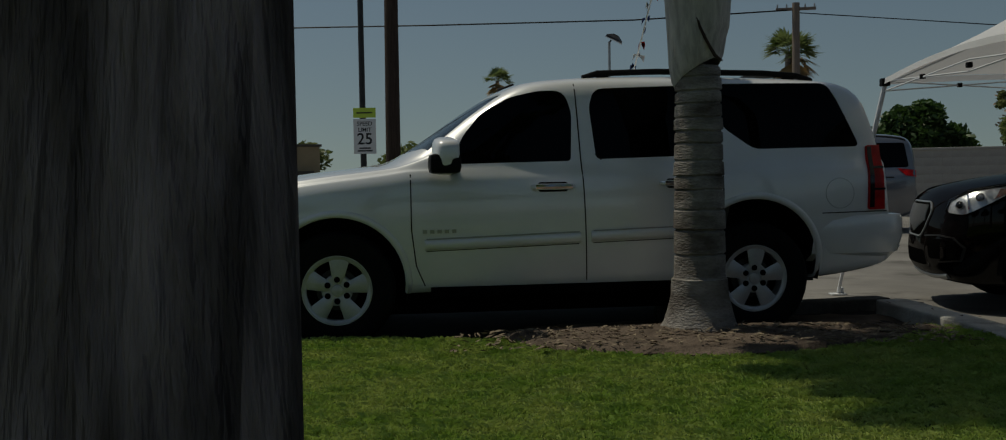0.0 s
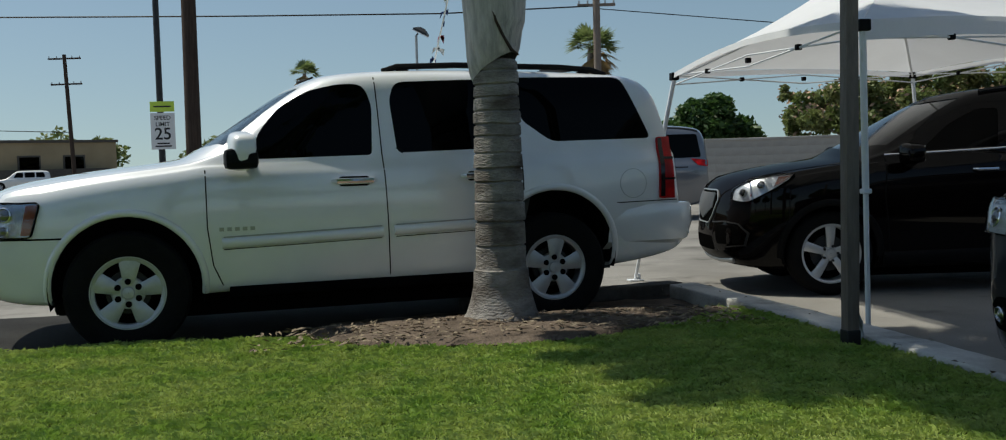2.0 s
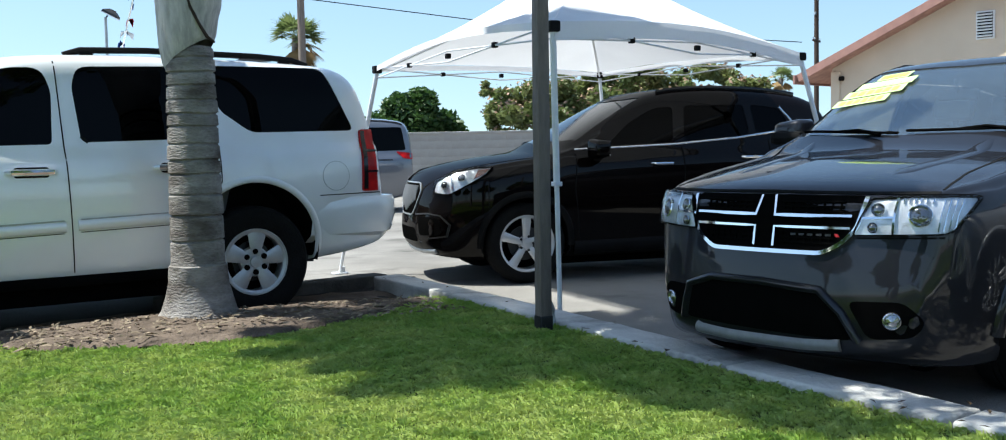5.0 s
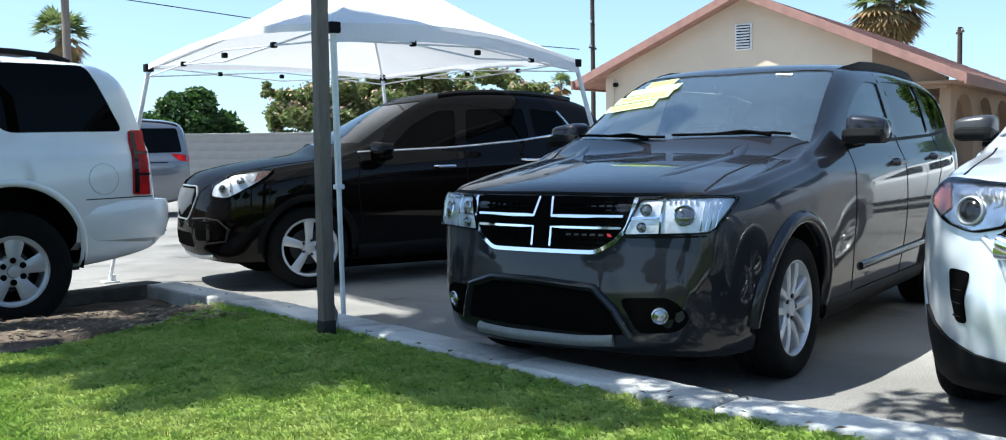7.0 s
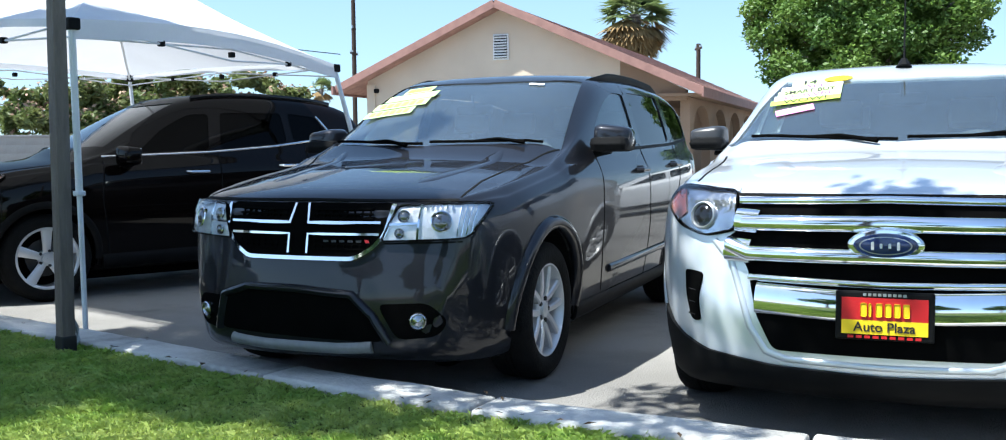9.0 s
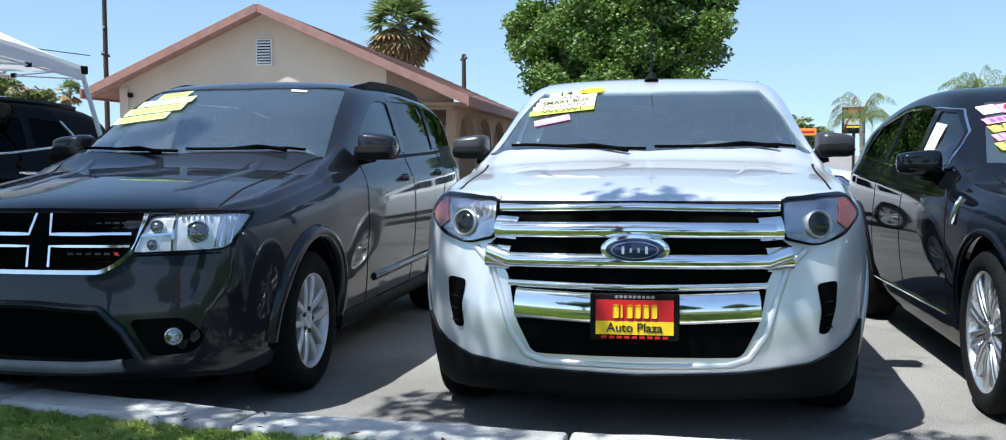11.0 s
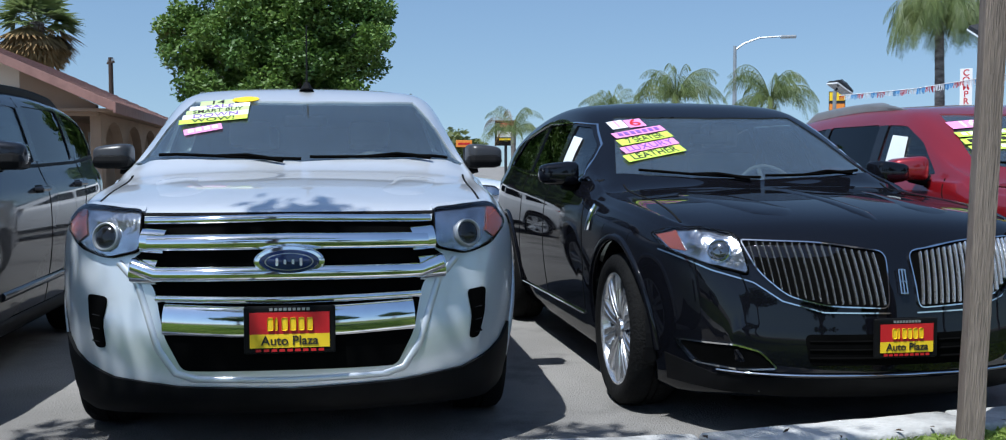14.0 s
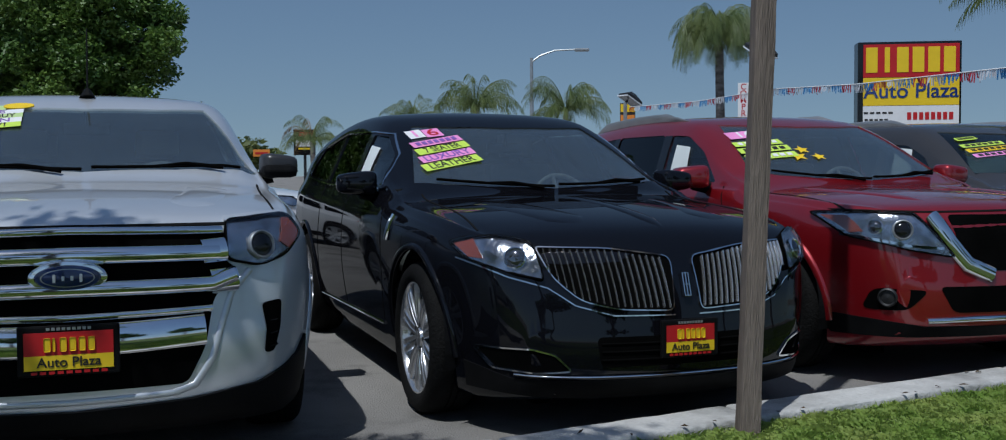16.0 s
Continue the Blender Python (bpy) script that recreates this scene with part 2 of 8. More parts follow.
M_NEON = mat("neon_yellow_vinyl", (0.58, 0.78, 0.09), 0.55, vary=0.06)
M_PINK = mat("neon_pink_vinyl", (0.85, 0.30, 0.62), 0.55, vary=0.06)
M_PURPLE = mat("purple_print", (0.22, 0.10, 0.42), 0.55, vary=0.1)
M_BADGE = mat("badge_enamel", (0.008, 0.02, 0.10), 0.2, vary=0.1, coat=1)
M_BLUE = mat("blue_enamel", (0.02, 0.045, 0.20), 0.2, vary=0.2, coat=1)
M_ORANGE = mat("orange_board", (0.75, 0.25, 0.03), 0.6, vary=0.1)
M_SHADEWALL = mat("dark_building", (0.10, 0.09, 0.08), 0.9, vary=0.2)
M_LINE = mat("road_line", (0.72, 0.72, 0.70), 0.8, vary=0.2, scale=6)


# ---- mesh helpers ----
def mesh_ob(name, verts, faces, material, smooth=False):
    me = bpy.data.meshes.new(name)
    me.from_pydata([tuple(v) for v in verts], [], faces)
    me.materials.append(material)
    if smooth:
        me.shade_smooth()
    me.update()
    return new(name, me)


def part(name, bm, material, parent, label="", smooth=False):
    me = bpy.data.meshes.new(name)
    bmesh.ops.recalc_face_normals(bm, faces=bm.faces[:])
    bm.to_mesh(me)
    bm.free()
    me.materials.append(material)
    if smooth:
        me.set_sharp_from_angle(angle=radians(38))
    ob = new(name, me)
    if parent:
        ob.parent = parent
    return tagged(ob, label)


def piece(name, me, parent, m):
    """An object on shared mesh data."""
    ob = new(name, me)
    ob.parent = parent
    ob.matrix_local = m
    return ob


def empty(name, m=None, **tags):
    ob = new(name)
    ob.empty_display_size = 0.1
    if m is not None:
        ob.matrix_world = m
    return tagged(ob, **tags)


def box(bm, cx, cy, cz, sx, sy, sz, bevel=0.0, m=None, segs=2):
    r = bmesh.ops.create_cube(bm, size=1)
    vs = r["verts"]
    bmesh.ops.scale(bm, vec=(sx, sy, sz), verts=vs)
    if bevel:
        es = list({e for v in vs for e in v.link_edges})
        r2 = bmesh.ops.bevel(bm, geom=es, offset=bevel, segments=segs, affect="EDGES", profile=0.6)
        vs = list({v for f in r2["faces"] for v in f.verts} | {v for v in vs if v.is_valid})
    bmesh.ops.translate(bm, vec=(cx, cy, cz), verts=vs)
    if m is not None:
        bmesh.ops.transform(bm, matrix=m, verts=vs)
    return bm


def rod(bm, p, q, r0, r1=None, n=8):
    p, q = Vector(p), Vector(q)
    d = q - p
    mm = Matrix.Translation((p + q) / 2) @ d.to_track_quat("Z", "Y").to_matrix().to_4x4()
    bmesh.ops.create_cone(bm, cap_ends=True, segments=n, radius1=r0, radius2=r0 if r1 is None else r1, depth=d.length, matrix=mm)
    return bm


def lathe(bm, profile, n=40, axis="y"):
    """profile: (radius, along) points, turned about the axis."""
    rings = []
    for r, h in profile:
        ring = []
        for k in range(n):
            t = 2 * math.pi * k / n
            c, s = r * math.cos(t), r * math.sin(t)
            ring.append(bm.verts.new((c, h, s) if axis == "y" else (c, s, h)))
        rings.append(ring)
    for a, b in zip(rings, rings[1:]):
        for k in range(n):
            bm.faces.new((a[k], a[(k + 1) % n], b[(k + 1) % n], b[k]))
    return bm


def tube(bm, pts, radii, n=8):
    """A bent tapered tube through the points."""
    rings = []
    pts = [Vector(p) for p in pts]
    for i, p in enumerate(pts):
        d = (pts[min(i + 1, len(pts) - 1)] - pts[max(i - 1, 0)]).normalized()
        q = d.to_track_quat("Z", "Y").to_matrix()
        r = radii[i] if hasattr(radii, "__len__") else radii
        rings.append([bm.verts.new(p + q @ Vector((r * math.cos(2 * math.pi * k / n), r * math.sin(2 * math.pi * k / n), 0))) for k in range(n)])
    for a, b in zip(rings, rings[1:]):
        for k in range(n):
            bm.faces.new((a[k], a[(k + 1) % n], b[(k + 1) % n], b[k]))
    bm.faces.new(rings[0][::-1])
    bm.faces.new(rings[-1])
    return bm


def chaikin(pts, rounds=1):
    pts = [tuple(p) for p in pts]
    for _ in range(rounds):
        out = [pts[0]]
        for a, b in zip(pts, pts[1:]):
            out.append(tuple(0.75 * u + 0.25 * v for u, v in zip(a, b)))
            out.append(tuple(0.25 * u + 0.75 * v for u, v in zip(a, b)))
        out.append(pts[-1])
        pts = out
    return pts


def rounded(poly, r=0.05, n=4):
    """A closed polygon with its corners rounded; r may be a list, corner by corner."""
    out = []
    k = len(poly)
    for i in range(k):
        p, a, b = Vector(poly[i]), Vector(poly[i - 1]), Vector(poly[(i + 1) % k])
        ri = r[i] if hasattr(r, "__len__") else r
        u, v = a - p, b - p
        ru, rv = min(ri, u.length * 0.45), min(ri, v.length * 0.45)
        if ri <= 0:
            out.append(tuple(p))
            continue
        p0, p1 = p + u.normalized() * ru, p + v.normalized() * rv
        for j in range(n + 1):
            t = j / n
            out.append(tuple(p0 * (1 - t) ** 2 + p * 2 * t * (1 - t) + p1 * t * t))
    return out


def writing(text, size, material, parent, m, label="", depth=0.002, stretch=1.0, name="lettering"):
    """Flat letters in the built-in font, centred on the pose m (x right, y up, z out of the face)."""
    cu = bpy.data.curves.new("t", "FONT")
    cu.body, cu.size, cu.extrude, cu.align_x, cu.align_y = text, size, depth, "CENTER", "CENTER"
    cu.offset = size * 0.012
    tmp = bpy.data.objects.new("t", cu)
    scene.collection.objects.link(tmp)
    dg = bpy.context.evaluated_depsgraph_get()
    me = bpy.data.meshes.new_from_object(tmp.evaluated_get(dg))
    bpy.data.objects.remove(tmp)
    bpy.data.curves.remove(cu)
    me.transform(Matrix.Diagonal((stretch, 1, 1, 1)))
    me.materials.clear()
    me.materials.append(material)
    # one object for each letter: islands that overlap from side to side belong together
    bm = bmesh.new()
    bm.from_mesh(me)
    left, groups = set(bm.verts), []
    while left:
        seed = left.pop()
        isle, stack = {seed}, [seed]
        while stack:
            for e in stack.pop().link_edges:
                for v in e.verts:
                    if v in left:
                        left.discard(v)
                        isle.add(v)
                        stack.append(v)
        xs = [v.co.x for v in isle]
        groups.append([min(xs), max(xs), isle])
    groups.sort(key=lambda g: g[0])
    letters = []
    for lo, hi, isle in groups:
        if letters and lo < letters[-1][1] - size * 0.02:
            letters[-1][1] = max(letters[-1][1], hi)
            letters[-1][2] |= isle
        else:
            letters.append([lo, hi, isle])
    for lo, hi, isle in letters:
        one = bm.copy()
        one.verts.ensure_lookup_table()
        keep = {v.index for v in isle}
        bmesh.ops.delete(one, geom=[v for v in one.verts if v.index not in keep], context="VERTS")
        ob = part("letter", one, material, parent)
        ob.matrix_local = m
    bm.free()
    bpy.data.meshes.remove(me)
    return ob


# ---- motor cars ----
# A car's own axes: x backwards from the front bumper, y to the car's right, z up from the ground.
def section(spec, s):
    L, W = spec["L"], spec["W"]
    zt = float(np.interp(s, *spec["top_i"]))
    zb = float(np.interp(s, *spec["bot_i"]))
    w = W * float(np.interp(s, *spec["plan_i"]))
    if s < spec["cowl"]:
        zs = zt - 0.075 * min(1, 0.25 + s / 0.5)
    else:
        b0, b1 = spec["belt"]
        k = (s - spec["cowl"]) / (L - spec["cowl"])
        zs = min(b0 + (b1 - b0) * k, zt - 0.045)
    zs = max(zs, zb + 0.03)
    gh = zt - zs
    lean = min(1.0, max(0.0, gh - 0.075) / 0.5)
    wr = (w - 0.16) + (W * spec["roof"] - (w - 0.16)) * lean
    hh = zs - zb
    e = min(0.10, gh * 0.55)
    return [(0, zb), (w * 0.3, zb), (w * 0.6, zb), (w - 0.16, zb), (w - 0.08, zb + min(0.02, hh * 0.1)), (w - 0.042, zb + 0.22 * hh), (w - 0.010, zb + 0.45 * hh), (w, zb + 0.66 * hh),
            (w - 0.012, zb + 0.90 * hh), (w - 0.055, zs), (w - 0.075, zs + 0.08 * gh), (wr + 0.02 + 0.35 * (w - 0.075 - wr), zs + 0.55 * gh), (wr + 0.02, zt - e), (wr - 0.07, zt - 0.028 * min(1, gh / 0.08)),
            (wr * 0.62, zt - 0.010), (wr * 0.34, zt - 0.0025), (wr * 0.12, zt), (0, zt)]


def loft(spec):
    """The whole outer skin, a closed surface with the nose and the tail drawn in."""
    L, W = spec["L"], spec["W"]
    for key, rounds in (("top", 2), ("bot", 2), ("plan", 2)):
        p = chaikin(spec[key], rounds)
        xs = np.maximum.accumulate(np.array([q[0] for q in p]) + np.arange(len(p)) * 1e-6)
        spec[key + "_i"] = (xs, np.array([q[1] for q in p]))
    # stations, denser where the outline is steep
    fine = np.linspace(0, L, 1500)
    zt = np.interp(fine, *spec["top_i"]) - 0.5 * np.interp(fine, *spec["bot_i"])
    arc = np.concatenate([[0], np.cumsum(np.hypot(np.diff(fine), np.diff(zt)))])
    stations = np.interp(np.linspace(0, arc[-1], 84), arc, fine)
    rings, fl = [], []
    verts = []
    for s in stations:
        half = chaikin(section(spec, s), 2)
        full = [(y, z) for y, z in half] + [(-y, z) for y, z in half[-2:0:-1]]
        bend = float(np.interp(s, *zip(*spec["bend"])))
        ring = []
        for y, z in full:
            ring.append(len(verts))
            verts.append((s + bend * (abs(y) / W) ** 2.3, y, z))
        rings.append(ring)
    n = len(rings[0])
    faces = []
    for a, b in zip(rings, rings[1:]):
        for k in range(n):
            faces.append((a[k], b[k], b[(k + 1) % n], a[(k + 1) % n]))
    # nose and tail: each half closed by upright columns that bulge a little
    m, sub = n // 2 + 1, 8
    for ring, turn in ((rings[0], -1), (rings[-1], 1)):
        middle = None
        for half in ([ring[k] for k in range(m)], [ring[(-k) % n] for k in range(m)]):
            columns = []
            for i in range(m // 2):
                if i == 0 and middle:
                    columns.append(middle)
                    continue
                p, q = Vector(verts[half[i]]), Vector(verts[half[m - 1 - i]])
                col = [half[i]]
                for j in range(1, sub):
                    v = p.lerp(q, j / sub)
                    v.x += turn * 0.05 * (q - p).length * math.sin(math.pi * j / sub)
                    col.append(len(verts))
                    verts.append(tuple(v))
                columns.append(col + [half[m - 1 - i]])
            middle = columns[0]
            for c0, c1 in zip(columns, columns[1:]):
                for j in range(sub):
                    faces.append((c0[j], c1[j], c1[j + 1], c0[j + 1]))
            if m % 2:
                last, tip = columns[-1], half[m // 2]
                faces += [(last[j], last[j + 1], tip) for j in range(sub)]
            else:
                last = columns[-1]
                faces += [tuple(last)]
    return verts, faces


class Car:
    def __init__(self, name, spec, front, heading, body_paint, label, group=""):
        self.spec, self.paint = spec, body_paint
        self.root = empty(name, None, label=label, category="car", group=group)
        self.pose = pose(front[0], front[1], 0, 0, 0, heading - 180) @ Matrix.Scale(spec.get("scale", 1.0), 4)
        verts, faces = loft(spec)
        self.bvh = BVHTree.FromPolygons([Vector(v) for v in verts], faces)
        self.verts, self.faces = verts, faces
        self.cuts = []

    # -- laying pieces on the skin --
    def cast(self, u, v, view):
        """The point of the skin and its normal under (u, v), looked at from the side, the front, the top or a corner."""
        if view[0] == "side":
            o, d = Vector((u, 3 * view[1], v)), Vector((0, -view[1], 0))
        elif view[0] == "front":
            o, d = Vector((-3, u, v)), Vector((1, 0, 0))
        elif view[0] == "rear":
            o, d = Vector((9, u, v)), Vector((-1, 0, 0))
        elif view[0] == "top":
            o, d = Vector((u, v, 4)), Vector((0, 0, -1))
        hit, nrm, _, _ = self.bvh.ray_cast(o, d)
        if hit is None:
            hit, nrm, _, _ = self.bvh.find_nearest(o + d * (o - Vector((1.0, 0, v))).length * 0.6 if view[0] != "top" else Vector((u, v, 1)))
        if nrm.dot(d) > 0:
            nrm = -nrm
        return hit, nrm

    def sheet(self, name, poly, view, material, off=0.004, thick=0.012, parent=None, label="", grid=0.07, smooth=True, push=None):
        """A piece of the given outline laid on the skin. push: moves it along the view as well."""
        bm = bmesh.new()
        vs = [bm.verts.new((p[0], p[1], 0)) for p in poly]
        bm.faces.new(vs)
        us, ws = [p[0] for p in poly], [p[1] for p in poly]
        for axis, lo, hi in ((0, min(us), max(us)), (1, min(ws), max(ws))):
            k = math.floor(lo / grid) + 1
            while k * grid < hi - 1e-4:
                co, no = [0, 0, 0], [0, 0, 0]
                co[axis], no[axis] = k * grid, 1
                bmesh.ops.bisect_plane(bm, geom=bm.verts[:] + bm.edges[:] + bm.faces[:], plane_co=co, plane_no=no, dist=1e-5)
                k += 1
        bmesh.ops.triangulate(bm, faces=bm.faces[:])
        bm.verts.index_update()
        pts = [self.cast(v.co.x, v.co.y, view) for v in bm.verts]
        extra = Vector(push) if push else Vector()
        outer = [h + n * off + extra for h, n in pts]
        inner = [h + n * (off - thick) + extra for h, n in pts]
        nv = len(outer)
        faces = [tuple(v.index for v in f.verts) for f in bm.faces]
        edges = [(e.verts[0].index, e.verts[1].index) for e in bm.edges if len(e.link_faces) == 1]
        bm.free()
        out = bmesh.new()
        vv = [out.verts.new(p) for p in outer + inner]
        for f in faces:
            try:
                out.faces.new([vv[i] for i in f])
                out.faces.new([vv[i + nv] for i in f[::-1]])
            except ValueError:
                pass
        for a, b in edges:
            try:
                out.faces.new((vv[a], vv[b], vv[b + nv], vv[a + nv]))
            except ValueError:
                pass
        return part(name, out, material, parent or self.root, label, smooth)

    def strip(self, name, line, width, view, material, off=0.003, thick=0.008, parent=None, label="", closed=False, step=0.05):
        """A band of even width along a line on the skin."""
        pts = []
        line = [Vector(p) for p in line]
        seq = line + [line[0]] if closed else line
        for a, b in zip(seq, seq[1:]):
            k = max(1, int((b - a).length / step))
            pts += [a.lerp(b, i / k) for i in range(k)]
        if not closed:
            pts.append(seq[-1])
        n = len(pts)
        out = bmesh.new()
        rows = []
        for i, p in enumerate(pts):
            a = pts[(i - 1) % n] if closed else pts[max(i - 1, 0)]
            b = pts[(i + 1) % n] if closed else pts[min(i + 1, n - 1)]
            d = (b - a).normalized()
            o = Vector((-d.y, d.x)) * width / 2
            row = []
            for q in (p + o, p - o):
                h, nr = self.cast(q.x, q.y, view)
                row += [h + nr * off, h + nr * (off - thick)]
            rows.append([out.verts.new(r) for r in row])
        for i in range(n if closed else n - 1):
            a, b = rows[i], rows[(i + 1) % n]
            for f in ((a[0], a[2], b[2], b[0]), (a[1], b[1], b[3], a[3]), (a[0], b[0], b[1], a[1]), (a[2], a[3], b[3], b[2])):
                try:
                    out.faces.new(f)
                except ValueError:
                    pass
        if not closed:
            for r in (rows[0], rows[-1]):
                out.faces.new((r[0], r[1], r[3], r[2]))
        return part(name, out, material, parent or self.root, label, True)

    def bar(self, name, line, height, depth, view, material, off=0.0, parent=None, label="", step=0.04, seg=6, taper=False):
        """A rounded moulding of half-elliptic section along a line on the skin."""
        line = [Vector(p) for p in line]
        pts = []
        for a, b in zip(line, line[1:]):
            k = max(1, int((b - a).length / step))
            pts += [a.lerp(b, i / k) for i in range(k)]
        pts.append(line[-1])
        bm = bmesh.new()
        rows = []
        for i, p in enumerate(pts):
            h, n = self.cast(p.x, p.y, view)
            h2, _ = self.cast(*pts[min(i + 1, len(pts) - 1)], view)
            h1, _ = self.cast(*pts[max(i - 1, 0)], view)
            t = (h2 - h1).normalized()
            up = t.cross(n).normalized()
            k = 1.0
            if taper:
                k = max(0.08, min(1.0, 6 * i / len(pts), 6 * (len(pts) - 1 - i) / len(pts)))
            rows.append([bm.verts.new(h + n * off + up * (math.cos(a) * height * k / 2) + n * (math.sin(a) * depth * k)) for a in np.linspace(0, math.pi, seg + 1)])
        m = seg + 1
        for a, b in zip(rows, rows[1:]):
            for k in range(m):
                bm.faces.new((a[k], a[(k + 1) % m], b[(k + 1) % m], b[k]))
        bm.faces.new(rows[0][::-1])
        bm.faces.new(rows[-1])
        return part(name, bm, material, parent or self.root, label, True)

    def arch_lift(self, rear):
        """How far the middle of the arch lies above the hub."""
        sp = self.spec
        return sp.get("arch_up_rear", sp.get("arch_up", 0.02)) if rear else sp.get("arch_up", 0.02)

    def arch_lip(self, sides, width, depth, material, grow=0.015, lo=-0.12, axles=(0, 1)):
        sp = self.spec
        for k in axles:
            ax, zc = sp["axle"] + k * sp["wb"], sp["wr"] + self.arch_lift(k)
            for sd in sides:
                r = sp["arch"] + grow
                line = [(ax - r * math.cos(t), zc + r * math.sin(t)) for t in np.linspace(lo, math.pi - lo, 26)]
                self.bar("wheel_arch", line, width, depth, ("side", sd), material, off=-0.002)

    def lamp(self, poly, view, housing, lens=True, label="clear headlight", name="headlight", bulbs=(), amber=None, chrome=None, grid=0.05):
        """A headlight: a bright housing with its reflectors, behind a clear lens."""
        h = self.sheet(name, poly, view, housing, 0.010, 0.02, label=label, grid=0.03)
        if amber:
            self.sheet("turn_signal", amber, view, M_AMBER, 0.017, 0.006, parent=h, label="amber turn signal", grid=grid)
        for u, v, r, dark in bulbs:
            m = self.place(u, v, view, 0.010)
            bm = bmesh.new()
            lathe(bm, [(r, -0.01), (r, 0.012), (r * 0.9, 0.016), (r * 0.8, 0.008)], 24, "z")
            bmesh.ops.transform(bm, matrix=m, verts=bm.verts[:])
            part("bezel", bm, M_CHROME if not dark else M_SATIN, h, "", True)
            bm = bmesh.new()
            lathe(bm, [(r * 0.82, 0.006), (r * 0.7, 0.014), (r * 0.4, 0.02), (0.001, 0.022)], 24, "z")
            bmesh.ops.transform(bm, matrix=m, verts=bm.verts[:])
            part("projector", bm, M_GLOSSBLACK if dark else M_LAMPGLASS, h, "", True)
        if chrome:
            for line, wd in chrome:
                self.strip("chrome_line", line, wd, view, M_CHROME, 0.020, 0.01, parent=h)
        if lens:
            self.strip("gasket", poly, 0.007, view, M_VOID, 0.022, 0.02, parent=h, closed=True)
            ob = self.sheet("lens", poly, view, M_LENS, 0.028, 0.003, parent=h, grid=0.03)
            ob.visible_shadow = False
        return h

    def dealer_plate(self, y, z, w=0.315, h=0.138):
        """The dealer's plate: red over yellow in a black frame."""
        m = self.place(y, z, ("front",), 0.03)
        m = Matrix.Translation(m.translation) @ pose(0, 0, 0, 90, 0, -90)
        bm = bmesh.new()
        box(bm, 0, 0, 0, w + 0.03, h + 0.045, 0.02, 0.008, m)
        pl = part("dealer_plate", bm, M_BLACKPLASTIC, self.root, "black-framed dealer plate, red over yellow")
        for nm, cy, hh, mt in (("red_field", h * 0.19, h * 0.60, M_RED), ("yellow_field", -h * 0.30, h * 0.38, M_YELLOW)):
            bm = bmesh.new()
            box(bm, 0, cy, 0.011, w - 0.015, hh, 0.006, 0.0, m)
            part(nm, bm, mt, pl)
        for k, wd in enumerate((0.9, 0.4, 0.9, 0.9, 0.9, 0.9)):
            bm = bmesh.new()
            box(bm, (k - 2.5 + (.2 if k < 1 else -.1)) * w * 0.1, h * 0.17, 0.0155, w * 0.08 * wd, h * 0.36, 0.003, 0.006, m)
            part("print_block", bm, M_YELLOW, pl)
        writing("Auto Plaza", h * 0.36, M_BLACK, pl, m @ pose(0, -h * 0.30, 0.016), depth=0.001)
        for cy, wd, mt in ((-h * 0.565, 0.85, M_RED), (h * 0.575, 0.5, M_SATIN)):
            for k in range(9):
                bm = bmesh.new()
                box(bm, (k - 4) * w * wd * 0.11, cy, 0.011, w * wd * 0.075, 0.010, 0.003, 0, m)
                part("small_print", bm, mt, pl)
        return pl

    def wipers(self, c0, c1, w0, z_off=0.010):
        """Two blades along the foot of the windshield, each on its arm."""
        for y0, y1 in ((-0.88 * w0, -0.05 * w0), (0.0, 0.84 * w0)):
            bm = bmesh.new()
            pts = []
            for k in range(9):
                y = y0 + (y1 - y0) * k / 8
                h, n = self.cast(c0 + 0.012 + 0.022 * k / 8 + (c1 - c0) * (abs(y) / w0) ** 2, y, ("top",))
                pts.append(h + n * z_off)
            tube(bm, pts, 0.009, 6)
            tube(bm, [pts[1] + Vector((-0.05, 0, -0.01)), pts[3] + Vector((0, 0, 0.012)), pts[5]], [0.013, 0.010, 0.007], 6)
            part("wiper", bm, M_VOID, self.root)

    def sticker(self, x, y, w, h, material, text="", tmat=None, spin=0.0, tsize=None, bars=0):
        """A strip stuck on the inside of the windshield, with its writing."""
        m = self.place(x, y, ("top",), 0.0, spin)
        bm = bmesh.new()
        box(bm, 0, 0, 0, w, h, 0.0015, 0, m)
        ob = part("sticker", bm, material, self.root, "")
        if text:
            t = writing(text, h * 1.15, tmat or M_BLACK, ob, m @ pose(0, 0, 0.0018), depth=0.0005, stretch=min(1.0, w * 0.92 / (len(text) * h * 0.78)))
        for k in range(bars):
            bm = bmesh.new()
            box(bm, (k - (bars - 1) / 2) * w * 0.85 / bars, 0, 0.003, w * 0.55 / bars, h * 0.55, 0.002, 0, m)
            part("print_bar", bm, tmat or M_BLACK, ob)
        return ob

    def prism(self, poly, view, lo, hi):
        """A cutter: the outline swept from lo to hi along the view."""
        def at(p, k):
            return (p[0], k, p[1]) if view == "side" else (p[0], p[1], k) if view == "top" else (k, p[0], p[1])
        self.cuts.append((poly, at, lo, hi))

    def window(self, poly, sides=(1, -1), material=None, name="window", view="side", label=""):
        """An opening through the skin with a pane in it."""
        for sd in sides:
            if view == "side":
                self.prism(poly, "side", *((0.3, 1.4) if sd > 0 else (-1.4, -0.3)))
                self.sheet(name, poly, ("side", sd), material, off=-0.006, thick=0.004, label=label, grid=0.12)
            elif view == "top":
                self.prism(poly, "top", self.spec["cowl_z"] - 0.22, 2.6)
                self.sheet(name, poly, ("top",), material, off=-0.006, thick=0.004, label=label, grid=0.12)

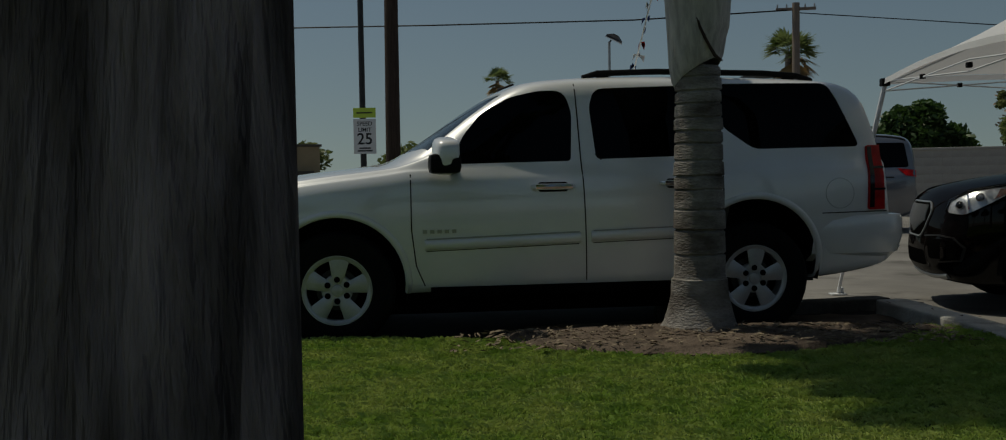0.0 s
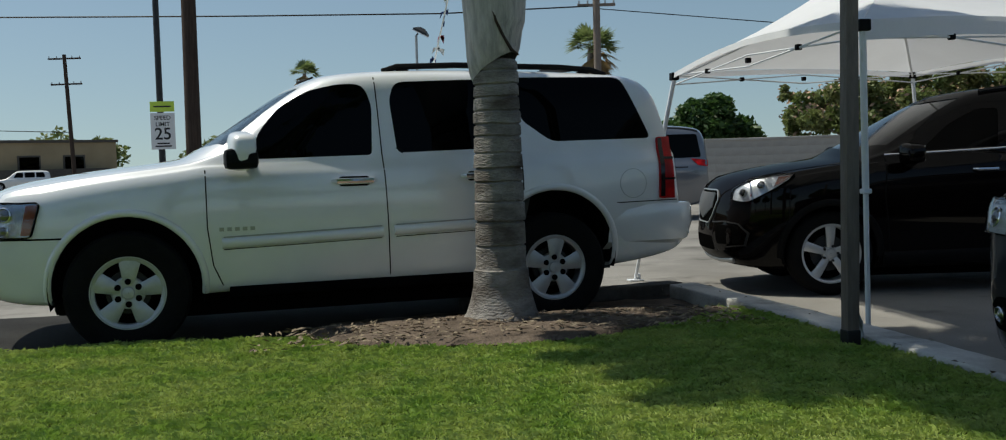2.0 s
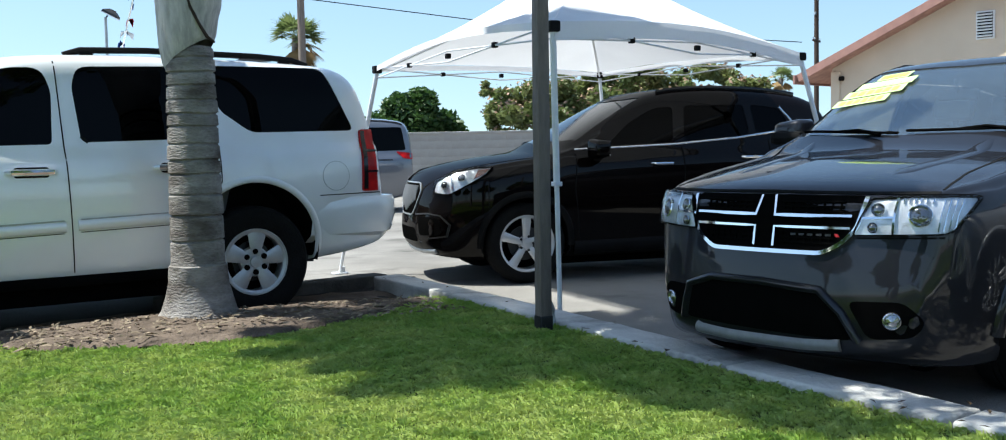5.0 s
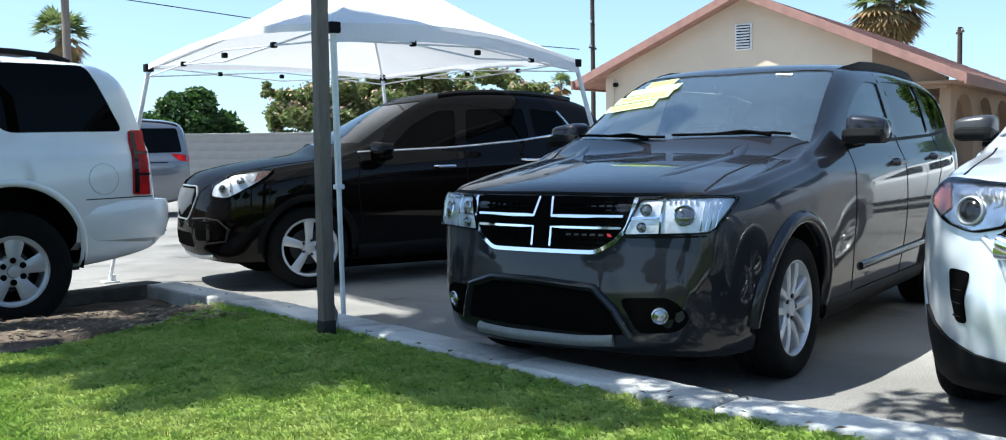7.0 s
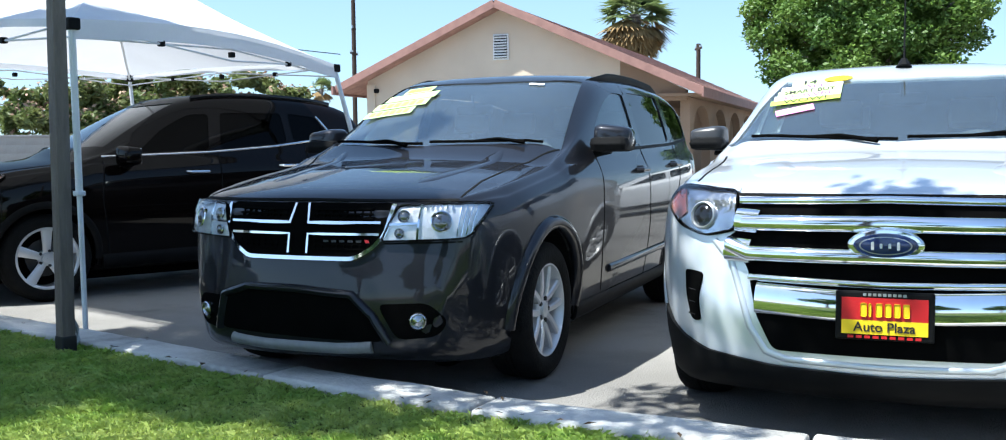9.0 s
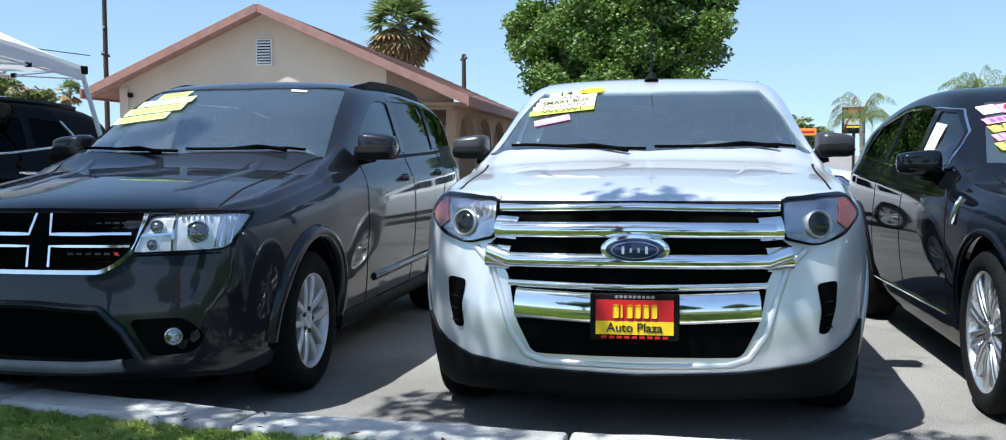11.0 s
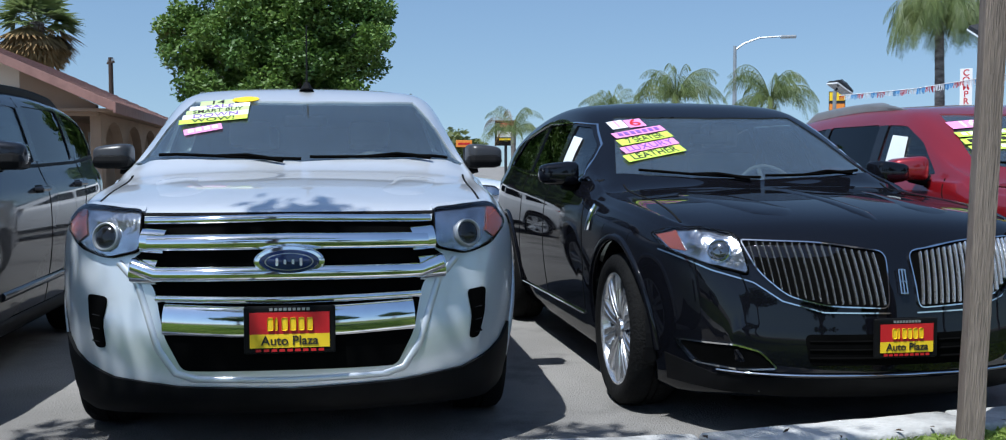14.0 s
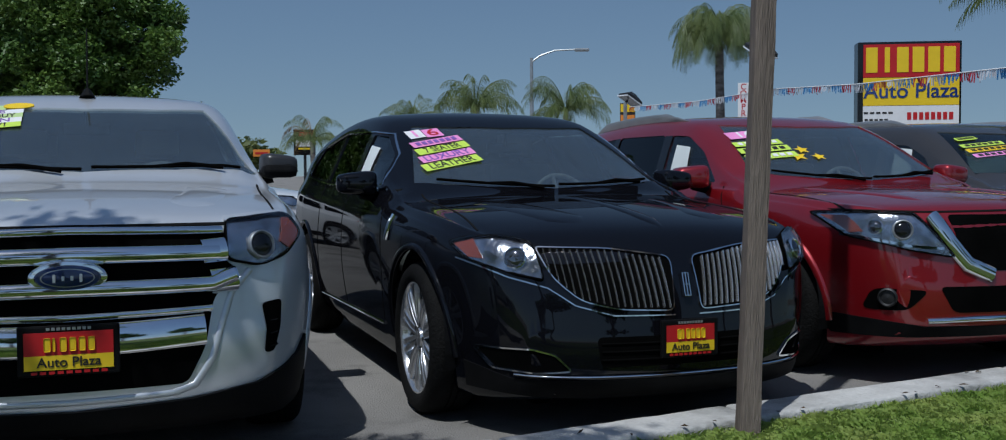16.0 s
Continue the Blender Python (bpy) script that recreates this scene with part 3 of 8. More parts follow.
    def finish(self):
        """Hollows the skin, cuts wheel arches and windows, and makes it the body."""
        sp = self.spec
        me = bpy.data.meshes.new("body")
        me.from_pydata(self.verts, [], self.faces)
        bm = bmesh.new()
        bm.from_mesh(me)
        bmesh.ops.remove_doubles(bm, verts=bm.verts[:], dist=1e-5)
        bmesh.ops.recalc_face_normals(bm, faces=bm.faces[:])
        bm.to_mesh(me)
        bm.free()
        me.materials.append(self.paint)
        me.materials.append(M_INTERIOR)
        ob = new("body", me)
        so = ob.modifiers.new("shell", "SOLIDIFY")
        so.thickness, so.offset, so.material_offset, so.use_even_offset = 0.022, -1, 1, False
        cm = bmesh.new()
        for k, ax in enumerate((sp["axle"], sp["axle"] + sp["wb"])):
            for sd in (1, -1):
                mm = Matrix.Translation((ax, sd * 0.95, sp["wr"] + self.arch_lift(k))) @ pose(0, 0, 0, 90)
                bmesh.ops.create_cone(cm, cap_ends=True, segments=56, radius1=sp["arch"], radius2=sp["arch"], depth=0.75, matrix=mm)
        for poly, at, lo, hi in self.cuts:
            a = [cm.verts.new(at(p, lo)) for p in poly]
            b = [cm.verts.new(at(p, hi)) for p in poly]
            cm.faces.new(a)
            cm.faces.new(b[::-1])
            for i in range(len(a)):
                j = (i + 1) % len(a)
                cm.faces.new((a[j], a[i], b[i], b[j]))
        bmesh.ops.recalc_face_normals(cm, faces=cm.faces[:])
        cme = bpy.data.meshes.new("cut")
        cm.to_mesh(cme)
        cm.free()
        cutter = new("cut", cme)
        bo = ob.modifiers.new("openings", "BOOLEAN")
        bo.operation, bo.object, bo.solver, bo.use_self = "DIFFERENCE", cutter, "EXACT", True
        dg = bpy.context.evaluated_depsgraph_get()
        done = bpy.data.meshes.new_from_object(ob.evaluated_get(dg))
        ob.modifiers.clear()
        ob.data = done
        done.name = "body"
        done.set_sharp_from_angle(angle=radians(35))
        bpy.data.objects.remove(cutter)
        ob.parent = self.root
        self.body = ob
        # dark liners in the arches
        for rear, ax in enumerate((sp["axle"], sp["axle"] + sp["wb"])):
            for sd in (1, -1):
                bm = bmesh.new()
                r, y0, y1 = sp["arch"] + 0.012, 0.42 * sd, (sp["W"] - 0.05) * sd
                prev = None
                for k in range(25):
                    t = math.pi * (k / 24 * 1.16 - 0.08)
                    p = (ax + r * math.cos(t), sp["wr"] + self.arch_lift(rear) + r * math.sin(t))
                    cur = [bm.verts.new((p[0], y0, p[1])), bm.verts.new((p[0], y1, p[1])), bm.verts.new((ax, y0, sp["wr"] - 0.1))]
                    if prev:
                        bm.faces.new((prev[0], prev[1], cur[1], cur[0]))
                        bm.faces.new((prev[2], prev[0], cur[0]))
                    prev = cur
                part("wheel_liner", bm, M_BLACKPLASTIC, self.root)
        self.root.matrix_world = self.pose
        return self

    def wheel(self, style):
        sp = self.spec
        first = None
        for ax in (sp["axle"], sp["axle"] + sp["wb"]):
            for sd in (1, -1):
                m = pose(ax, sd * (sp["W"] - sp.get("inset", 0.15)), sp["wr"], 0, 0, 0 if sd > 0 else 180)
                if first is None:
                    first = make_wheel(sp["wr"], sp.get("tw", 0.24), style)
                    w = first
                else:
                    w = copy_thing(first, m)
                w.parent = self.root
                w.matrix_parent_inverse = Matrix()
                w.matrix_local = m

    def cabin(self, wheel_side=-1, trim=None):
        """Seats, dashboard, steering wheel and floor, seen through the glass."""
        sp = self.spec
        c, zb = sp["cowl"], sp["belt"][0]
        trim = trim or M_LEATHER
        bm = bmesh.new()
        box(bm, c + 0.42, 0, zb - 0.10, 0.55, sp["W"] * 1.7, 0.16, 0.05)
        box(bm, c + 0.58, wheel_side * 0.38, zb - 0.03, 0.16, 0.36, 0.09, 0.035)
        part("dashboard", bm, M_INTERIOR, self.root, "dark dashboard")
        bm = bmesh.new()
        rr = 0.185
        mm = pose(c + 0.80, wheel_side * 0.38, zb - 0.02, 0, -62, 0)
        tube_pts = [mm @ Vector((rr * math.cos(t), rr * math.sin(t), 0)) for t in np.linspace(0, 2 * math.pi, 25)]
        tube(bm, tube_pts, 0.016, 8)
        for t in (0.2, 2.94, 4.71):
            rod(bm, mm @ Vector((0, 0, -0.02)), mm @ Vector((rr * math.cos(t), rr * math.sin(t), 0)), 0.014)
        bmesh.ops.create_cone(bm, cap_ends=True, segments=16, radius1=0.07, radius2=0.055, depth=0.05, matrix=mm)
        part("steering_wheel", bm, M_LEATHER, self.root, "dark steering wheel", True)
        for row, x in enumerate((c + 1.45, c + 2.35)):
            for y in (-0.38, 0.38):
                bm = bmesh.new()
                box(bm, x - 0.25, y, 0.62, 0.52, 0.5, 0.16, 0.06)
                box(bm, 0, 0, 0.30, 0.14, 0.48, 0.62, 0.06, pose(x + 0.02, y, 0.66, 0, 14, 0))
                box(bm, 0, 0, 0.74, 0.09, 0.26, 0.17, 0.04, pose(x + 0.02, y, 0.66, 0, 14, 0))
                part("seat", bm, trim, self.root)
        bm = bmesh.new()
        gz = sp["bot_i"][1].min()
        box(bm, sp["L"] / 2, 0, gz + 0.0, sp["L"] - 1.6, 1.1, 0.07, 0.02)
        part("underbody", bm, M_VOID, self.root, "black underbody pan")
        for sd in (-1, 1):
            bm = bmesh.new()
            box(bm, sp["L"] / 2, sd * 0.42, gz - 0.02, sp["L"] - 1.3, 0.10, 0.14, 0.02)
            part("frame_rail", bm, M_VOID, self.root)
        for ax in (sp["axle"], sp["axle"] + sp["wb"]):
            bm = bmesh.new()
            rod(bm, (ax, -sp["W"] + 0.25, sp["wr"]), (ax, sp["W"] - 0.25, sp["wr"]), 0.055)
            part("axle", bm, M_VOID, self.root)
            bm = bmesh.new()
            box(bm, ax, 0, sp["wr"] - 0.02, 0.26, 0.3, 0.24, 0.06)
            part("differential", bm, M_VOID, self.root)
        bm = bmesh.new()
        rod(bm, (sp["axle"] + 0.6, 0.25, gz - 0.03), (sp["L"] - 0.3, 0.3, gz), 0.04)
        part("exhaust_pipe", bm, M_BLACKPLASTIC, self.root)
        bm = bmesh.new()
        box(bm, sp["L"] / 2 + 0.4, 0, 0.38, sp["L"] - 2.2, sp["W"] * 1.6, 0.05)
        part("cabin_floor", bm, M_INTERIOR, self.root)
        bm = bmesh.new()
        hh, _ = self.cast(c + 0.80, 0, ("top",))
        box(bm, c + 0.86, 0, hh.z - 0.10, 0.03, 0.24, 0.065, 0.012)
        rod(bm, (c + 0.85, 0, hh.z - 0.09), (c + 0.82, 0, hh.z - 0.01), 0.01)
        part("rear_view_mirror", bm, M_BLACKPLASTIC, self.root)

    def mirrors(self, x, y, z, shell, lower=None, size=(0.16, 0.26, 0.19)):
        """Door mirrors on a short arm."""
        for sd in (1, -1):
            bm = bmesh.new()
            sx, sy, sz = size
            r = bmesh.ops.create_icosphere(bm, subdivisions=3, radius=0.5)
            for v in r["verts"]:
                p = v.co
                q = Vector([math.copysign(abs(k * 2) ** 0.45 * 0.5, k) for k in p])
                q.x = q.x * (1 if q.x < 0 else 0.35)
                q.z *= 1 - 0.18 * (q.y * 2)
                v.co = Vector((q.x * sx * 1.4, q.y * sy, q.z * sz))
            bmesh.ops.transform(bm, matrix=pose(x, sd * y, z, 0, 0, -sd * 8) @ Matrix.Diagonal((1, sd, 1, 1)), verts=bm.verts[:])
            mir = part("door_mirror", bm, shell, self.root, "", True)
            bm = bmesh.new()
            tube(bm, [(x + 0.02, sd * (y - 0.22), z - 0.075), (x + 0.01, sd * (y - 0.12), z - 0.075), (x, sd * (y - 0.03), z - 0.05)], [0.05, 0.035, 0.04], 8)
            if lower:
                box(bm, x - 0.045, sd * y, z - sz * 0.22, sx * 1.25, sy * 1.0, sz * 0.56, 0.04)
            part("mirror_arm", bm, lower or M_BLACKPLASTIC, mir)
            bm = bmesh.new()
            box(bm, x + sx * 0.27, sd * y, z, 0.006, sy * 0.8, sz * 0.75, 0.002)
            part("mirror_glass", bm, M_CHROME, mir)

    def handle(self, x, z, sides, material, length=0.2, r=0.015):
        for sd in sides:
            h, n = self.cast(x, z, ("side", sd))
            bm = bmesh.new()
            pts = [h + Vector((-length / 2, 0, 0)), h + Vector((-length / 2 + 0.02, sd * (0.02 + r), 0)), h + Vector((length / 2 - 0.02, sd * (0.02 + r), 0)), h + Vector((length / 2, 0, 0))]
            tube(bm, pts, [r * .8, r, r, r * .8], 8)
            part("door_handle", bm, material, self.root, "", True)
            # dark sheet behind the handle paints the shade in its recess
            k = length * .36
            self.sheet("handle_shade", rounded([(x - k, z - r * 1.7), (x + k, z - r * 1.7), (x + k, z + r * 1.5), (x - k, z + r * 1.5)], r), ("side", sd), M_SEAM if material == M_CHROME else M_BLACKPLASTIC, 0.002, 0.006)

    def pillar(self, a, b, view):
        """Gloss black trim on the pillar between two side windows."""
        za, zb = [p[1] for p in a], [p[1] for p in b]
        lo, hi = max(min(za), min(zb)), min(max(za), max(zb))
        x_lo = max(p[0] for p in a if p[1] < (lo + hi) / 2), min(p[0] for p in b if p[1] < (lo + hi) / 2)
        x_hi = max(p[0] for p in a if p[1] > (lo + hi) / 2), min(p[0] for p in b if p[1] > (lo + hi) / 2)
        self.sheet("pillar_trim", [(x_lo[0] - .004, lo), (x_lo[1] + .004, lo), (x_hi[1] + .004, hi), (x_hi[0] - .004, hi)], view, M_GLOSSBLACK, 0.003, 0.008)

    def place(self, u, v, view, off=0.0, spin=0.0):
        """A pose on the skin: x right as seen from outside, y up, z outwards."""
        h, n = self.cast(u, v, view)
        up = Vector((0, 0, 1)) if abs(n.z) < 0.9 else Vector((-1, 0, 0))
        if view[0] == "top":
            up = Vector((1, 0, 0))
        y = (up - n * up.dot(n)).normalized()
        x = y.cross(n)
        m = Matrix((x, y, n)).transposed().to_4x4()
        return Matrix.Translation(h + n * off) @ m @ pose(0, 0, 0, 0, 0, spin)


def make_wheel(R, width, style):
    """A tyre on an alloy rim, its face towards +y."""
    w = empty("wheel")
    dark_lugs = style.get("dark_lugs")
    rr = style["rim"]
    bm = bmesh.new()
    h = width / 2
    prof = [(rr * 0.97, -h * 0.8), (rr + 0.02, -h * 0.98), ((R + rr) / 2, -h * 1.04), (R - 0.025, -h * 0.97), (R - 0.006, -h * 0.8), (R, -h * 0.5), (R, -h * 0.17), (R - 0.009, -h * 0.16), (R - 0.009, -h * 0.1), (R, -h * 0.09),
            (R, h * 0.09), (R - 0.009, h * 0.1), (R - 0.009, h * 0.16), (R, h * 0.17), (R, h * 0.5), (R - 0.006, h * 0.8), (R - 0.025, h * 0.97), ((R + rr) / 2, h * 1.04), (rr + 0.02, h * 0.98), (rr, h * 0.86), (rr * 0.97, h * 0.7)]
    lathe(bm, prof, 56)
    part("tyre", bm, M_RUBBER, w, "", True)
    bm = bmesh.new()
    lathe(bm, [(rr * 0.90, -h * 0.7), (rr * 0.93, h * 0.3), (rr * 0.95, h * 0.74), (rr * 1.0, h * 0.90), (rr * 1.035, h * 0.9), (rr * 1.02, h * 0.8)], 56)
    part("rim", bm, style.get("mat", M_ALLOY), w, "", True)
    bm = bmesh.new()
    bmesh.ops.create_cone(bm, cap_ends=True, segments=32, radius1=rr * 0.62, radius2=rr * 0.62, depth=0.02, matrix=Matrix.Translation((0, h * 0.1, 0)) @ pose(0, 0, 0, 90))
    part("brake_disc", bm, M_DARKMETAL, w)
    bm = bmesh.new()
    bmesh.ops.create_cone(bm, cap_ends=True, segments=40, radius1=rr * 0.92, radius2=rr * 0.92, depth=0.01, matrix=Matrix.Translation((0, -h * 0.25, 0)) @ pose(0, 0, 0, 90))
    part("wheel_back", bm, M_VOID, w)
    n = style["n"]
    if style.get("ring"):
        bm = bmesh.new()
        f = style["ring"]
        lathe(bm, [(rr * f, h * 0.62), (rr * (f + 0.01), h * 0.80), (rr * (f + 0.06), h * 0.86), (rr * 0.985, h * 0.88)], 56)
        part("rim_face", bm, style.get("mat", M_ALLOY), w, "", True)
    y_hub, y_rim = h * style.get("hub_y", 0.62), h * 0.80
    for k in range(n):
        bm = bmesh.new()
        for off in style["arms"]:
            w0, w1 = style["w0"], style["w1"]
            sect = []
            for j, f in enumerate((0.22, 0.5, 0.78, 0.965)):
                r = rr * f
                ww = w0 + (w1 - w0) * (f - 0.22) / 0.745
                o = off[0] + (off[1] - off[0]) * (f - 0.22) / 0.745
                yy = y_hub + (y_rim - y_hub) * (f - 0.22) / 0.745 + style.get("bulge", 0.012) * math.sin(math.pi * f)
                dep = 0.045
                sect.append([(o - ww / 2, yy - 0.008, r), (o - ww * 0.32, yy, r), (o + ww * 0.32, yy, r), (o + ww / 2, yy - 0.008, r), (o + ww / 2 * 0.8, yy - dep, r), (o - ww / 2 * 0.8, yy - dep, r)])
            rows = [[bm.verts.new(p) for p in q] for q in sect]
            for a, b in zip(rows, rows[1:]):
                for i in range(6):
                    bm.faces.new((a[i], a[(i + 1) % 6], b[(i + 1) % 6], b[i]))
            bm.faces.new(rows[0][::-1])
            bm.faces.new(rows[-1])
        bmesh.ops.rotate(bm, verts=bm.verts[:], cent=(0, 0, 0), matrix=Matrix.Rotation(2 * math.pi * k / n + style.get("turn", 0), 3, "Y"))
        part("spoke", bm, style.get("mat", M_ALLOY), w, "", True)
    bm = bmesh.new()
    hr = style.get("hub_r", 0.34)
    lathe(bm, [(rr * hr, y_hub - 0.05), (rr * hr, y_hub - 0.004), (rr * (hr - 0.04), y_hub + 0.004), (rr * 0.18, y_hub + 0.004), (rr * 0.16, y_hub + 0.016), (0.002, y_hub + 0.02)], 32)
    hub = part("hub", bm, style.get("mat", M_ALLOY), w, "", True)
    for k in range(style.get("lugs", 5)):
        t = 2 * math.pi * (k + 0.5) / style.get("lugs", 5)
        lug = rr * (0.32 if dark_lugs else 0.255)
        bm = bmesh.new()
        rod(bm, (lug * math.cos(t), y_hub - 0.01, lug * math.sin(t)), (lug * math.cos(t), y_hub + 0.014, lug * math.sin(t)), 0.021 if dark_lugs else 0.014, 0.021 if dark_lugs else 0.012, 12 if dark_lugs else 6)
        part("wheel_nut", bm, M_VOID if dark_lugs else M_DARKMETAL, hub)
    return w


# ---- ground, kerb, lawn ----
def sheet_mesh(name, poly, z, material, grid=None, noise_amp=0.0):
    bm = bmesh.new()
    f = bm.faces.new([bm.verts.new((x, y, z)) for x, y in poly])
    if grid:
        xs, ys = [p[0] for p in poly], [p[1] for p in poly]
        for axis, lo, hi in ((0, min(xs), max(xs)), (1, min(ys), max(ys))):
            k = math.floor(lo / grid) + 1
            while k * grid < hi - 1e-4:
                co, no = [0, 0, 0], [0, 0, 0]
                co[axis], no[axis] = k * grid, 1
                bmesh.ops.bisect_plane(bm, geom=bm.verts[:] + bm.edges[:] + bm.faces[:], plane_co=co, plane_no=no, dist=1e-5)
                k += 1
        for v in bm.verts:
            v.co.z += noise_amp * noise.noise(v.co * 0.9) + noise_amp * 0.4 * noise.noise(v.co * 3.1)
    return part(name, bm, material, None)


bm = bmesh.new()
n = 64
cen = bm.verts.new((0, 0, 0))
rings = []
for rad in (12, 40, 150, 900, 4000):
    rings.append([bm.verts.new((rad * math.cos(2 * math.pi * k / n), rad * math.sin(2 * math.pi * k / n), 0)) for k in range(n)])
for k in range(n):
    bm.faces.new((cen, rings[0][k], rings[0][(k + 1) % n]))
for a, b in zip(rings, rings[1:]):
    for k in range(n):
        bm.faces.new((a[k], b[k], b[(k + 1) % n], a[(k + 1) % n]))
tagged(part("ground", bm, M_ASPHALT, None), "pale worn asphalt of the car lot and street", "ground", kind="structure")

# kerb: far edge of its top, from the street corner round to the front of the cars
KERB = [(3.24, 8.38), (3.35, 6.7), (3.4, 5.27), (3.42, 4.02), (3.5, 2.83), (3.73, 1.54), (4.21, -0.19), (4.72, -1.24), (5.51, -2.95), (7.28, -6.5), (9.57, -10.91)]
KERB_W, KERB_Z, LAWN_Z = 0.25, 0.13, 0.10
def offset_line(line, d):
    out = []
    for i, p in enumerate(line):
        a, b = Vector(line[max(i - 1, 0)]), Vector(line[min(i + 1, len(line) - 1)])
        t = (b - a).normalized()
        out.append((p[0] + t.y * d, p[1] - t.x * d))
    return out


KERB_IN = offset_line(KERB, KERB_W)
def kerb_run(line, width, length, z, root, material=M_KERB):
    """Cast kerb stones end to end along the line, with rounded edges and open joints."""
    pts = [Vector(p) for p in line]
    for a, b in zip(pts, pts[1:]):
        d = b - a
        k = max(1, round(d.length / length))
        for i in range(k):
            p, q = a.lerp(b, i / k), a.lerp(b, (i + 1) / k)
            t = (q - p).normalized()
            ln = (q - p).length - 0.012
            nrm = Vector((t.y, -t.x))
            mid = (p + q) / 2 + nrm * width / 2
            bm = bmesh.new()
            box(bm, 0, 0, -0.075, ln, width, z + 0.15, 0.022, None, 3)
            bmesh.ops.subdivide_edges(bm, edges=[e for e in bm.edges if e.calc_length() > 0.3], cuts=12)
            for v in bm.verts:
                v.co.z += z / 2 + 0.004 * noise.noise(Vector((v.co.x * 6 + i * 3.1, v.co.y * 9, a.x)))
                v.co.y += 0.008 * noise.noise(Vector((v.co.x * 7, i, v.co.z * 5 + a.y)))
            ob = part("kerb_stone", bm, material, root, "", True)
            ob.matrix_world = Matrix.Translation((mid.x, mid.y, 0)) @ Matrix.Rotation(math.atan2(t.y, t.x), 4, "Z")


kerb = empty("kerb", None, label="whitewashed concrete kerb between lawn and car lot", category="kerb", kind="structure")
kerb_run(KERB, KERB_W, 1.5, KERB_Z, kerb)
# kerb end behind the dirt; the SUV's shadow is put into its dark concrete
shaded_kerb = empty("shaded_kerb", None, label="concrete kerb end beside the dirt, coloured dark for shade", category="kerb", kind="structure")
kerb_run([(1.2, 8.30), (2.1, 8.52), (3.16, 8.77)], 0.2, 1.2, 0.11, shaded_kerb, mat("shaded_kerb_concrete", (0.11, 0.105, 0.095), 0.9, vary=0.5, scale=5, bump=0.6, bscale=40, fine=0.3))

LAWN = [(-9, 7.4), (-2.2, 7.3), (-1.75, 6.95), (-1.0, 7.06), (-0.3, 6.94), (0.2, 6.78), (2.2, 6.7), (3.0, 7.3)] + KERB_IN[1:] + [(8, -14), (-12, -14), (-12, 7)]
tagged(sheet_mesh("lawn_soil", LAWN, LAWN_Z - 0.012, M_TURF, 0.5, 0.012), "green turf soil beneath the mown lawn", "lawn", kind="structure")
# near-black strip: the white SUV's shade, put into the ground colour
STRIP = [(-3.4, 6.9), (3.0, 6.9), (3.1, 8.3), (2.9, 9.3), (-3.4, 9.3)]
tagged(sheet_mesh("shade_strip", STRIP, 0.012, mat("shade_dark_asphalt", (0.032, 0.031, 0.03), 0.95, vary=0.4, scale=2, bump=0.5, bscale=60, fine=0.3), 0.8), "dark asphalt strip painting the shade where the white SUV stands", "driveway", kind="structure")
DIRT = [(0.05, 6.75), (0.3, 6.42), (0.8, 6.2), (1.3, 6.08), (1.75, 6.2), (2.3, 6.5), (3.0, 7.0), (3.2, 8.4), (2.1, 8.3), (0.2, 8.1), (0.0, 7.3)]
bm = bmesh.new()
bm.faces.new([bm.verts.new((x, y, 0)) for x, y in rounded(DIRT, 0.3)])
for axis in (0, 1):
    for k in range(-10, 100):
        co, no = [0, 0, 0], [0, 0, 0]
        co[axis], no[axis] = k * 0.1, 1
        bmesh.ops.bisect_plane(bm, geom=bm.verts[:] + bm.edges[:] + bm.faces[:], plane_co=co, plane_no=no, dist=1e-5)
for v in bm.verts:
    d = math.hypot(v.co.x - 1.3, (v.co.y - 6.95) * 1.3)
    near = max(0, 1 - d / 1.9)
    fade = 1.0 if v.co.y < 7.1 else max(0.0, 1 - (v.co.y - 7.1) / 0.35)
    edge = -0.03 if v.is_boundary else 0
    v.co.z = 0.02 + (LAWN_Z - 0.02 + 0.06 * near) * fade + 0.018 * noise.noise(v.co * 4) + 0.012 * noise.noise(v.co * 11) + edge
tagged(part("dirt_patch", bm, M_SOIL, None, "", True), "bare dry soil mounded round the palm trunk", "soil", kind="structure")
random.seed(3)
vs, fs = [], []
for k in range(700):
    x, y = random.uniform(-0.3, 2.9), random.uniform(6.25, 7.0)
    z = LAWN_Z + 0.02 + 0.05 * max(0, 1 - math.hypot(x - 1.3, (y - 6.95) * 1.3) / 1.9)
    a, l, w = random.uniform(0, 6.28), random.uniform(.01, .05), random.uniform(.004, .012)
    c_, s_ = math.cos(a), math.sin(a)
    b = len(vs)
    vs += [(x - c_ * l, y - s_ * l, z), (x + s_ * w, y - c_ * w, z + .004), (x + c_ * l, y + s_ * l, z + random.uniform(0, .02)), (x - s_ * w, y + c_ * w, z + .012)]
    fs += [(b, b + 1, b + 2, b + 3)]
tagged(mesh_ob("leaf_litter", vs, fs, mat("litter", (.30, .24, .17), .9, vary=.5, scale=30)), "dry litter and chips scattered on the soil", "litter", kind="stuff")

